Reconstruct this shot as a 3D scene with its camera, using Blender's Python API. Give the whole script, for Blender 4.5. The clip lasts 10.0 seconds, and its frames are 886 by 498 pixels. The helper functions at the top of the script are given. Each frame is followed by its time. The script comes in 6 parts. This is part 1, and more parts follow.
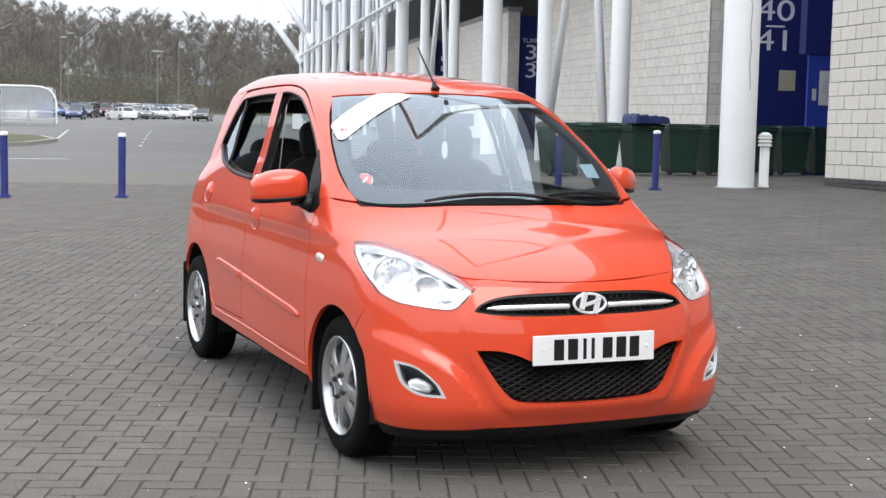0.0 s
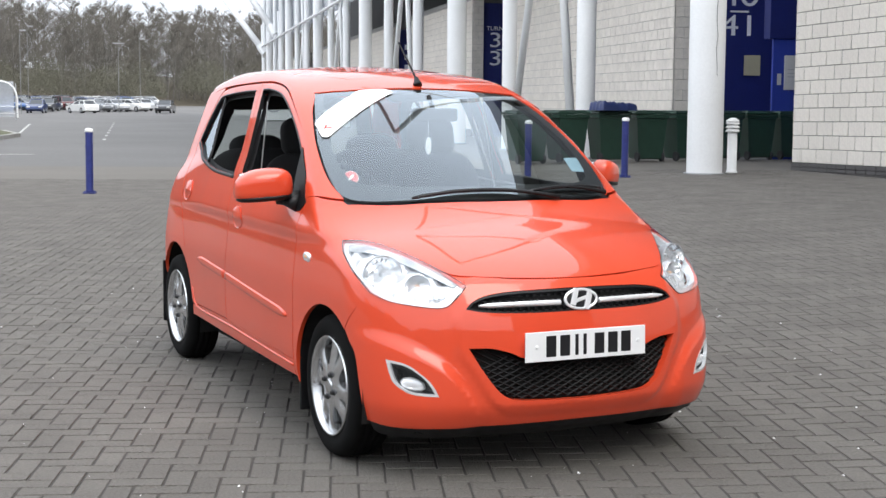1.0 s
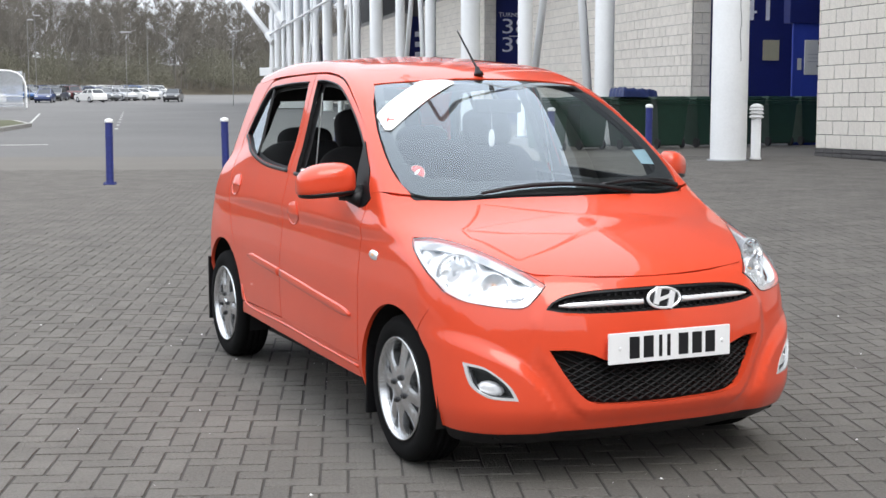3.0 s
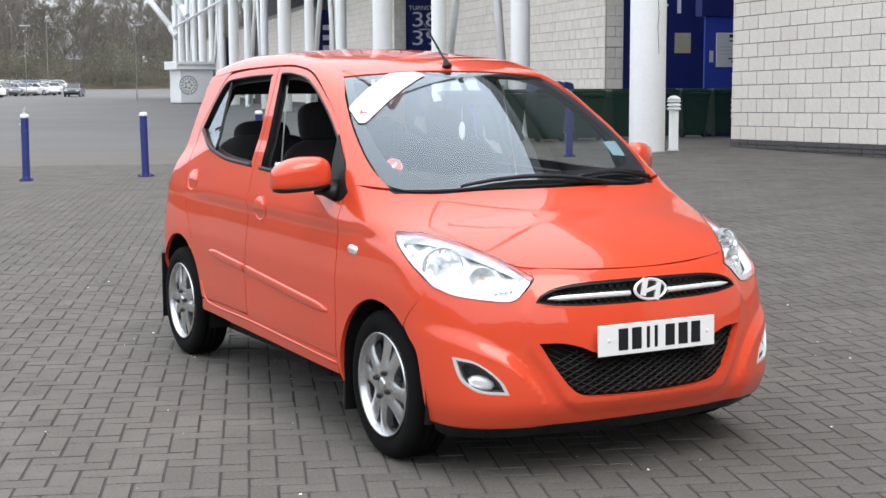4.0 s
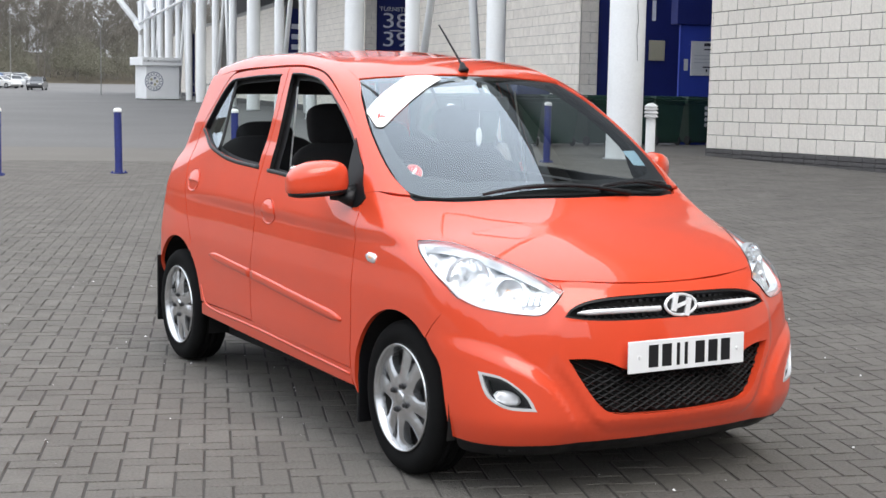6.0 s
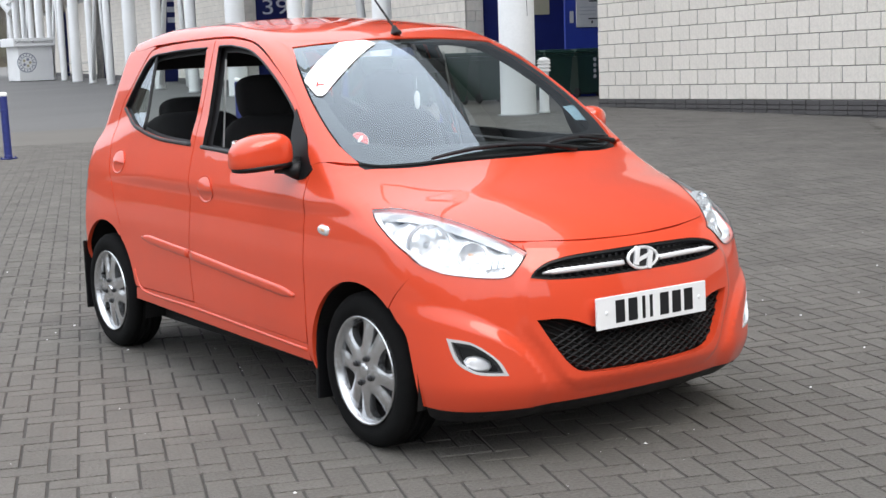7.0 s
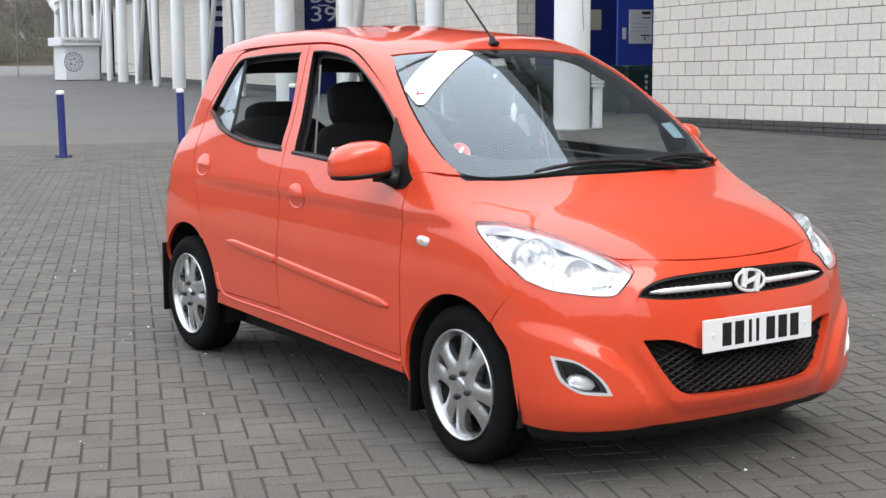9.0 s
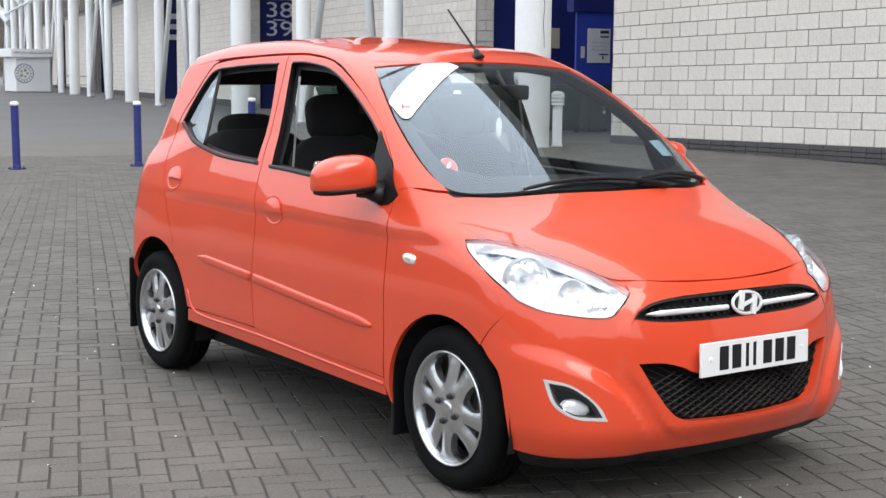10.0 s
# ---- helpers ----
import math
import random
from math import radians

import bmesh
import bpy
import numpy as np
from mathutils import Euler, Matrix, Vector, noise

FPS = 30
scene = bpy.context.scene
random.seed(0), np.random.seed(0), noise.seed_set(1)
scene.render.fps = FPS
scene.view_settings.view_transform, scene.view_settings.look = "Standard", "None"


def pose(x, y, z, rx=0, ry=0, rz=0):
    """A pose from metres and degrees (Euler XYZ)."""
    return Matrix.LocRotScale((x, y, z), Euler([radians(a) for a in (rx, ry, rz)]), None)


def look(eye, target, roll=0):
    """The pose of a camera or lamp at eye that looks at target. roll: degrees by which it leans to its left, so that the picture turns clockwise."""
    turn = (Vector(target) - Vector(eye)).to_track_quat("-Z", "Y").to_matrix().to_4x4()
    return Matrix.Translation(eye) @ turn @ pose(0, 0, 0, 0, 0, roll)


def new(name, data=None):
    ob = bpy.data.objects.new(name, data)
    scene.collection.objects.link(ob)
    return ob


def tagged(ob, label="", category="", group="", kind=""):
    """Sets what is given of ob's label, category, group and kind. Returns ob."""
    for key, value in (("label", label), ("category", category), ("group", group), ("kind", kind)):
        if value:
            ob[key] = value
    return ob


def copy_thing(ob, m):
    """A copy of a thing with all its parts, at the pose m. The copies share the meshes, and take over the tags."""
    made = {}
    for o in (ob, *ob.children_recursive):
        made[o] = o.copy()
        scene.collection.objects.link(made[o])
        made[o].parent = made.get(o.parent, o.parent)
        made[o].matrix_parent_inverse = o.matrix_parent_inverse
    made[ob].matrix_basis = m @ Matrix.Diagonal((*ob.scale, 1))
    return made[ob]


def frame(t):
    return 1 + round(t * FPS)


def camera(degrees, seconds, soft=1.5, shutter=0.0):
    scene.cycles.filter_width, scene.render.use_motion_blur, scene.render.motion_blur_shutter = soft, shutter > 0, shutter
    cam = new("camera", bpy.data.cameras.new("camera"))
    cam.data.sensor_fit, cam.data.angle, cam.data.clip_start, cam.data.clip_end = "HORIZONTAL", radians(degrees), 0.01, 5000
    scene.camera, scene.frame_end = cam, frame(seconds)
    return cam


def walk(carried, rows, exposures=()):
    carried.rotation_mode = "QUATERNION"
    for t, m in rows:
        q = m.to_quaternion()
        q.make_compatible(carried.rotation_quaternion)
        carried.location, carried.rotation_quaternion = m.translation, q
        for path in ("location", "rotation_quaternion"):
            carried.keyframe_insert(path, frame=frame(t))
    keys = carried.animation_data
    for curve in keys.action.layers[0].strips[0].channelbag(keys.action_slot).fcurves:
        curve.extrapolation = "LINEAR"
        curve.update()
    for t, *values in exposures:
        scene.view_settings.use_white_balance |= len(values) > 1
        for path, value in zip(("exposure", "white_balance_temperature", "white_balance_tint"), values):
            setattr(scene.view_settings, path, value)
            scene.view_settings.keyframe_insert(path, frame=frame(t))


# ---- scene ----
cam = camera(34.9, 10.0)
METRES, EYE, TILT, LEAN, TURN = 1.877, 1.5, 0.0, 0.0, 0.0
PATH = [
    (0, (-2.656, -5.223, 1.367), (-1.845, -3.404, 1.177), 1.2),
    (0.5, (-2.676, -5.195, 1.375), (-1.877, -3.373, 1.171), 0.8),
    (1, (-2.728, -5.156, 1.399), (-1.873, -3.36, 1.193), 0.4),
    (1.5, (-2.783, -5.115, 1.406), (-1.955, -3.306, 1.201), 0.9),
    (2, (-2.792, -5.072, 1.412), (-2.014, -3.24, 1.219), 0.7),
    (2.5, (-2.793, -4.944, 1.402), (-1.951, -3.143, 1.189), 0.6),
    (2.7, (-2.807, -4.911, 1.41), (-1.98, -3.103, 1.19), 0.5),
    (3.8, (-3.07, -4.7, 1.421), (-2.114, -2.96, 1.182), -1.2),
    (4, (-3.1, -4.677, 1.412), (-2.136, -2.941, 1.178), -0.2),
    (4.5, (-3.146, -4.66, 1.41), (-2.173, -2.934, 1.138), -0.1),
    (5, (-3.153, -4.633, 1.417), (-2.176, -2.906, 1.165), 0.4),
    (5.2, (-3.172, -4.614, 1.419), (-2.167, -2.899, 1.194), 1.1),
    (6.3, (-3.234, -4.359, 1.419), (-2.217, -2.654, 1.18), 1.2),
    (6.5, (-3.255, -4.331, 1.409), (-2.22, -2.639, 1.151), 1.3),
    (7, (-3.369, -4.21, 1.422), (-2.229, -2.592, 1.138), -2.0),
    (7.5, (-3.453, -4.133, 1.426), (-2.304, -2.516, 1.174), -0.7),
    (8, (-3.487, -4.083, 1.427), (-2.319, -2.48, 1.173), -0.6),
    (8.5, (-3.525, -4.055, 1.426), (-2.372, -2.438, 1.187), -1.2),
    (9, (-3.522, -4.011, 1.423), (-2.42, -2.364, 1.156), -0.2),
    (9.5, (-3.5, -3.898, 1.416), (-2.365, -2.269, 1.174), -0.6),
    (10, (-3.533, -3.802, 1.406), (-2.372, -2.192, 1.163), 0.6),
]
walk(cam, [(t, look(eye, target, roll)) for t, eye, target, roll in PATH])

# ---- light ----
world = bpy.data.worlds.new("overcast_sky")
scene.world = world
world.use_nodes = True
wn, wl = world.node_tree.nodes, world.node_tree.links
sky = wn.new("ShaderNodeTexSky")
sky.sky_type, sky.sun_disc = "NISHITA", False
sky.sun_elevation, sky.sun_rotation, sky.dust_density, sky.air_density = radians(50), radians(169), 6.0, 1.0
# an even cloud cover: three times brighter overhead than at the skyline
grey = wn.new("ShaderNodeMix")
grey.data_type = "RGBA"
grey.inputs["Factor"].default_value = 0.9
way, split, rise, cloud = wn.new("ShaderNodeTexCoord"), wn.new("ShaderNodeSeparateXYZ"), wn.new("ShaderNodeMapRange"), wn.new("ShaderNodeVectorMath")
wl.new(way.outputs["Generated"], split.inputs["Vector"])
wl.new(split.outputs["Z"], rise.inputs["Value"])
rise.inputs["To Min"].default_value, rise.inputs["To Max"].default_value = 7.4, 16.5
cloud.operation = "SCALE"
cloud.inputs[0].default_value = (0.93, 0.985, 1.075)
wl.new(rise.outputs["Result"], cloud.inputs["Scale"])
wl.new(cloud.outputs["Vector"], grey.inputs["B"])
wl.new(sky.outputs["Color"], grey.inputs["A"])
wl.new(grey.outputs["Result"], wn["Background"].inputs["Color"])
wn["Background"].inputs["Strength"].default_value = 0.172

sun = new("sun", bpy.data.lights.new("sun", "SUN"))
sun.data.energy, sun.data.angle, sun.data.color = 2.2, radians(45), (1.0, 0.96, 0.9)
sun.matrix_world = look((2.0, -9, 12), (0, 1, 0))


# ---- materials ----
def surface(name, base, rough=0.6, metal=0.0, vary=0.12, scale=8.0, fine=120.0, bump=0.0, coat=0.0, island=0.0, spec=0.5, depth=0.004):
    """A node material: a base colour varied at two scales, with fine relief."""
    m = bpy.data.materials.new(name)
    m.use_nodes = True
    n, l = m.node_tree.nodes, m.node_tree.links
    bsdf = n["Principled BSDF"]
    bsdf.inputs["Roughness"].default_value, bsdf.inputs["Metallic"].default_value = rough, metal
    bsdf.inputs["Coat Weight"].default_value, bsdf.inputs["Coat Roughness"].default_value = coat, 0.02
    bsdf.inputs["Specular IOR Level"].default_value = spec
    place = n.new("ShaderNodeTexCoord")
    big, small = n.new("ShaderNodeTexNoise"), n.new("ShaderNodeTexNoise")
    big.inputs["Scale"].default_value, small.inputs["Scale"].default_value = scale, fine
    big.inputs["Detail"].default_value, small.inputs["Detail"].default_value = 4, 3
    l.new(place.outputs["Object"], big.inputs["Vector"])
    l.new(place.outputs["Object"], small.inputs["Vector"])
    both = n.new("ShaderNodeMath")
    both.operation = "ADD"
    l.new(big.outputs["Fac"], both.inputs[0])
    l.new(small.outputs["Fac"], both.inputs[1])
    last = both.outputs[0]
    if island:
        piece, info, mul, add = n.new("ShaderNodeNewGeometry"), n.new("ShaderNodeObjectInfo"), n.new("ShaderNodeMath"), n.new("ShaderNodeMath")
        mul.operation = "MULTIPLY_ADD"
        mul.inputs[1].default_value = island
        l.new(piece.outputs["Random Per Island"], mul.inputs[0])
        l.new(last, mul.inputs[2])
        add.operation = "MULTIPLY_ADD"
        add.inputs[1].default_value = island
        l.new(info.outputs["Random"], add.inputs[0])
        l.new(mul.outputs[0], add.inputs[2])
        last = add.outputs[0]
    ramp = n.new("ShaderNodeMapRange")
    ramp.inputs["From Min"].default_value, ramp.inputs["From Max"].default_value = 0.6, 1.4 + 2 * island
    ramp.inputs["To Min"].default_value, ramp.inputs["To Max"].default_value = 1 - vary, 1 + vary
    l.new(last, ramp.inputs["Value"])
    tint = n.new("ShaderNodeVectorMath")
    tint.operation = "SCALE"
    tint.inputs[0].default_value = base
    l.new(ramp.outputs["Result"], tint.inputs["Scale"])
    l.new(tint.outputs["Vector"], bsdf.inputs["Base Color"])
    if bump:
        b = n.new("ShaderNodeBump")
        b.inputs["Strength"].default_value, b.inputs["Distance"].default_value = bump, depth
        l.new(small.outputs["Fac"], b.inputs["Height"])
        l.new(b.outputs["Normal"], bsdf.inputs["Normal"])
    return m


PAVER = surface("paving_block", (0.128, 0.119, 0.107), 0.88, vary=0.42, scale=2.2, fine=80, bump=1.0, island=0.2, spec=0.25, depth=0.010)
PAVING = surface("paving", (0.140, 0.129, 0.114), 0.85, vary=0.15, scale=0.5, fine=30, bump=0.3, spec=0.3)
JOINT = surface("joint_sand", (0.050, 0.046, 0.041), 0.95, vary=0.3, scale=3, fine=200, bump=0.3)
ASPHALT = surface("asphalt", (0.138, 0.135, 0.131), 0.9, vary=0.18, scale=0.15, fine=12, bump=0.2, spec=0.3)
BLOCK = surface("split_block", (0.77, 0.722, 0.652), 0.9, vary=0.20, scale=5, fine=30, bump=0.9, island=0.24, spec=0.3, depth=0.015)
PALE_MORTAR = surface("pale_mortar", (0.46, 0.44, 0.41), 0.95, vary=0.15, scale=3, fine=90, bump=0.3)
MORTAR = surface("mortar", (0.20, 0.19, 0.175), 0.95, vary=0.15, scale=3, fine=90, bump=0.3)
PLINTH = surface("dark_plinth", (0.085, 0.08, 0.08), 0.8, vary=0.22, scale=3, fine=50, bump=0.6, island=0.12, depth=0.008)
WHITE = surface("white_paint", (0.85, 0.855, 0.85), 0.45, vary=0.05, scale=1.2, fine=25)
BLUE = surface("blue_paint", (0.012, 0.02, 0.13), 0.45, vary=0.15, scale=2, fine=30)
BLUE_POST = surface("blue_post_paint", (0.02, 0.03, 0.17), 0.5, vary=0.3, scale=14, fine=80)
GREEN_BIN = surface("green_bin_plastic", (0.021, 0.055, 0.038), 0.42, vary=0.2, scale=5, fine=60)
DARK = surface("dark_steel", (0.03, 0.03, 0.033), 0.6, vary=0.2, scale=3, fine=40)
CONCRETE = surface("concrete", (0.33, 0.325, 0.31), 0.85, vary=0.15, scale=0.8, fine=25, bump=0.2)
PANEL = surface("paper_notice", (0.62, 0.62, 0.60), 0.5, vary=0.1, scale=3, fine=40)
CREAM = surface("cream_notice", (0.45, 0.42, 0.30), 0.6, vary=0.1, scale=3, fine=40)
LETTER = surface("pale_letter", (0.80, 0.81, 0.86), 0.5, vary=0.04)
BARK = surface("bark", (0.175, 0.165, 0.15), 0.9, vary=0.3, scale=1, fine=20)
TWIG = surface("twigs", (0.138, 0.127, 0.110), 0.95, vary=0.22, scale=0.05, fine=3, island=0.3)
SCRUB = surface("scrub", (0.128, 0.124, 0.093), 0.95, vary=0.25, scale=0.08, fine=3, island=0.3)
GRASS = surface("grass", (0.075, 0.078, 0.036), 0.95, vary=0.35, scale=0.8, fine=20)
KERB = surface("kerb", (0.30, 0.29, 0.27), 0.85, vary=0.15, scale=2, fine=40)
GALV = surface("galvanised_steel", (0.42, 0.43, 0.44), 0.45, metal=0.6, vary=0.1)


# ---- mesh helpers ----
def part(name, bm, material, parent=None, label="", smooth=False):
    """One mesh object out of a bmesh, under a thing or a part."""
    me = bpy.data.meshes.new(name)
    bm.to_mesh(me)
    bm.free()
    me.materials.append(material)
    if smooth:
        me.polygons.foreach_set("use_smooth", [True] * len(me.polygons))
    ob = new(name, me)
    if parent is not None:
        ob.parent = parent
    if label:
        ob["label"] = label
    return ob


def thing(name, m, label, category, group="", kind=""):
    ob = new(name)
    ob.matrix_world = m
    return tagged(ob, label, category, group, kind)


def box(bm, x0, x1, y0, y1, z0, z1, bevel=0.0, m=None):
    made = bmesh.ops.create_cube(bm, size=1)["verts"]
    bmesh.ops.transform(bm, matrix=pose((x0 + x1) / 2, (y0 + y1) / 2, (z0 + z1) / 2) @ Matrix.Diagonal((x1 - x0, y1 - y0, z1 - z0, 1)), verts=made)
    if bevel:
        edges = list({e for v in made for e in v.link_edges})
        made = bmesh.ops.bevel(bm, geom=edges, offset=bevel, segments=2, affect="EDGES", profile=0.6)["verts"]
    if m is not None:
        bmesh.ops.transform(bm, matrix=m, verts=made)
    return bm


def tube(bm, a, b, r0, r1=None, sides=16, caps=True):
    """A round bar from a to b, tapered from r0 to r1."""
    a, b = Vector(a), Vector(b)
    m = Matrix.Translation((a + b) / 2) @ (b - a).to_track_quat("Z", "Y").to_matrix().to_4x4()
    bmesh.ops.create_cone(bm, cap_ends=caps, segments=sides, radius1=r0, radius2=r0 if r1 is None else r1, depth=(b - a).length, matrix=m)
    return bm


def rope(bm, points, r, sides=8):
    """A bent bar of one piece through the points; r is one radius or one for each point."""
    pts = [Vector(p) for p in points]
    rs = r if isinstance(r, (list, tuple)) else [r] * len(pts)
    rings = []
    for k, p in enumerate(pts):
        d = (pts[min(k + 1, len(pts) - 1)] - pts[max(k - 1, 0)]).normalized()
        u = d.cross(Vector((0.13, 0.21, 0.97))).normalized()
        w = d.cross(u)
        rings.append([bm.verts.new(p + rs[k] * (u * math.cos(6.28319 * j / sides) + w * math.sin(6.28319 * j / sides))) for j in range(sides)])
    for a, b in zip(rings, rings[1:]):
        for j in range(sides):
            bm.faces.new((a[j], a[(j + 1) % sides], b[(j + 1) % sides], b[j]))
    bm.faces.new(rings[0][::-1])
    bm.faces.new(rings[-1])
    return bm


def lathe(bm, profile, sides=24, m=None, caps=True):
    """A turned shape: (radius, height) pairs about z."""
    rings = []
    for r, z in profile:
        rings.append([bm.verts.new((r * math.cos(6.28319 * k / sides), r * math.sin(6.28319 * k / sides), z)) for k in range(sides)])
    for lo, hi in zip(rings, rings[1:]):
        for k in range(sides):
            bm.faces.new((lo[k], lo[(k + 1) % sides], hi[(k + 1) % sides], hi[k]))
    if caps and profile[0][0] > 1e-4:
        bm.faces.new(rings[0][::-1])
    if caps and profile[-1][0] > 1e-4:
        bm.faces.new(rings[-1])
    if m is not None:
        bmesh.ops.transform(bm, matrix=m, verts=[v for ring in rings for v in ring])
    return bm


def plain_text(name, words, size, m, material, parent=None, depth=0.004, width=1.0):
    cu = bpy.data.curves.new(name, "FONT")
    cu.body, cu.size, cu.extrude, cu.align_x, cu.align_y = words, size, depth, "CENTER", "CENTER"
    tmp = bpy.data.objects.new(name, cu)
    scene.collection.objects.link(tmp)
    me = bpy.data.meshes.new_from_object(tmp.evaluated_get(bpy.context.evaluated_depsgraph_get()))
    bpy.data.objects.remove(tmp)
    me.transform(m @ Matrix.Diagonal((width, 1, 1, 1)))
    me.materials.clear()
    me.materials.append(material)
    ob = new(name, me)
    if parent is not None:
        ob.parent = parent
    return ob


# ---- the lie of the land ----
ROW = Vector((11.95, 15.1))                       # foot of the first big column
ALONG = Vector((math.sin(radians(14.5)), math.cos(radians(14.5))))
INTO = Vector((ALONG.y, -ALONG.x))


def ease(v):
    v = min(max(v, 0.0), 1.0)
    return v * v * (3 - 2 * v)


def land(x, y):
    """Height of the ground: level round the car, a little higher along the stand and at the far edge of the car park."""
    q = Vector((x, y)) - ROW
    s, o = q.dot(ALONG), q.dot(INTO)
    return 0.205 * ease((o + 7.5) / 6.5) * (1 - 0.5 * ease((s - 4) / 20)) * (1 - ease((s - 90) / 60)) + 0.7 * ease((y - 140) / 60)


def spot(s, o, z=0.0):
    """A place by its metres along the stand and into it from the row of columns."""
    q = ROW + s * ALONG + o * INTO
    return Vector((q.x, q.y, z))


STAND = pose(0, 0, 0, 0, 0, -14.5)                # turns local x to INTO and local y to ALONG


def at_stand(s, o, z=0.0):
    return Matrix.Translation(spot(s, o, z)) @ STAND


def steps(a, b, near, ratio=1.35, first=1.0):
    """Grid lines, close together about near and wider away from it."""
    out, d, v = [near], first, near
    while v < b:
        v += d
        d *= ratio
        out.append(min(v, b))
    d, v = first, near
    while v > a:
        v -= d
        d *= ratio
        out.append(max(v, a))
    return sorted(set(out))


def sheet(name, xs, ys, material, lift, label, category):
    bm = bmesh.new()
    grid = [[bm.verts.new((x, y, land(x, y) + lift)) for x in xs] for y in ys]
    for r0, r1 in zip(grid, grid[1:]):
        for k in range(len(xs) - 1):
            bm.faces.new((r0[k], r0[k + 1], r1[k + 1], r1[k]))
    return tagged(part(name, bm, material, smooth=True), label, category, kind="structure")


sheet("ground", steps(-1500, 1500, 6, 1.09, 1.5), steps(-600, 2400, 12, 1.09, 1.5), ASPHALT, -0.03,
      "grey worn asphalt of a wide car park", "ground")

# ---- block paving: 200 x 100 mm blocks in a right-angled herringbone ----
LAY = radians(21.2)
LX, LY = Vector((math.cos(LAY), -math.sin(LAY))), Vector((math.sin(LAY), math.cos(LAY)))


def paved(name, a0, a1, b0, b1, material, lift):
    bm = bmesh.new()
    na, nb = int((a1 - a0) / 1.0), int((b1 - b0) / 1.0)
    grid = []
    for j in range(nb + 1):
        line = []
        for i in range(na + 1):
            q = LX * (a0 + (a1 - a0) * i / na) + LY * (b0 + (b1 - b0) * j / nb)
            line.append(bm.verts.new((q.x, q.y, land(q.x, q.y) + lift)))
        grid.append(line)
    for r0, r1 in zip(grid, grid[1:]):
        for k in range(na):
            bm.faces.new((r0[k], r0[k + 1], r1[k + 1], r1[k]))
    return part(name, bm, material, smooth=True)

def block_rows(rects, chamfer, verts, faces, drop):
    """Adds chamfered blocks, given as corner, two edge vectors and a normal."""
    for c, u, v, n in rects:
        lu, lv = np.linalg.norm(u), np.linalg.norm(v)
        cu, cv = u / lu * chamfer, v / lv * chamfer
        k = len(verts)
        verts.extend([c + cu + cv, c + u - cu + cv, c + u + v - cu - cv, c + v + cu - cv])
        verts.extend([c - n * drop, c + u - n * drop, c + u + v - n * drop, c + v - n * drop])
        faces.append((k, k + 1, k + 2, k + 3))
        for a in range(4):
            b = (a + 1) % 4
            faces.append((k + b, k + a, k + 4 + a, k + 4 + b))


def from_lists(name, verts, faces, material, parent=None):
    me = bpy.data.meshes.new(name)
    me.from_pydata([tuple(v) for v in verts], [], faces)
    me.materials.append(material)
    ob = new(name, me)
    if parent is not None:
        ob.parent = parent
    return ob


# ---- the stand: block walls with turnstile recesses, columns, upper frame ----
def wall_blocks(a, b, z0, z1, length, course, name, wall, singles=None, rise=0.0, phase=(0.0, 0.5)):
    """Split-face blocks in half bond over a wall that runs from a to b, proud of its mortar. Blocks within singles stay pieces."""
    a, b = np.array(a, float), np.array(b, float)
    run = np.linalg.norm(b - a)
    d = (b - a) / run
    n = np.array([d[1], -d[0], 0.0])
    d = np.array([*d, rise])
    up = np.array([0, 0, 1.0])
    rng = random.Random(5)
    verts, faces, one = [], [], {}
    for j in range(int((z1 - z0) / course)):
        s = -length * phase[j % 2]
        while s < run - 0.02:
            s0, s1 = max(s, 0), min(s + length, run)
            if s1 - s0 > 0.04:
                size = round(s1 - s0, 2)
                c = np.array([*a, 0]) + d * (s0 + 0.008) + up * (z0 + j * course + 0.005) + n * (0.012 + rng.uniform(-0.003, 0.003))
                if singles and singles[0] < s0 < singles[1] and j * course < singles[2]:
                    if size not in one:
                        v, f = [], []
                        block_rows([(np.zeros(3), d * (size - 0.016), up * (course - 0.01), n)], 0.006, v, f, 0.012)
                        one[size] = bpy.data.meshes.new("block")
                        one[size].from_pydata([tuple(q) for q in v], [], f)
                        one[size].materials.append(BLOCK)
                    ob = new("block", one[size])
                    ob.parent = wall
                    ob.location = c
                else:
                    block_rows([(c, d * (size - 0.016), up * (course - 0.01), n)], 0.006, verts, faces, 0.012)
            s += length
    if faces:
        tagged(from_lists(name, verts, faces, BLOCK, wall), kind="stuff")


def wall(name, a, b, z0, z1, thick, material, label):
    a, b = Vector(a), Vector(b)
    d = (b - a).normalized()
    n = Vector((-d.y, d.x))
    bm = bmesh.new()
    ring = [a, b, b + n * thick, a + n * thick]
    lo, hi = [bm.verts.new((q.x, q.y, z0)) for q in ring], [bm.verts.new((q.x, q.y, z1)) for q in ring]
    for k in range(4):
        bm.faces.new((lo[k], lo[(k + 1) % 4], hi[(k + 1) % 4], hi[k]))
    bm.faces.new(hi)
    bm.faces.new(lo[::-1])
    bmesh.ops.recalc_face_normals(bm, faces=bm.faces)
    return tagged(part(name, bm, material), label, "wall", kind="structure")


W1A, W1B = (14.42, 15.77), (10.05, -15.0)
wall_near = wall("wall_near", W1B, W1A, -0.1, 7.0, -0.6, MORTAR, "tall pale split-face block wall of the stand")


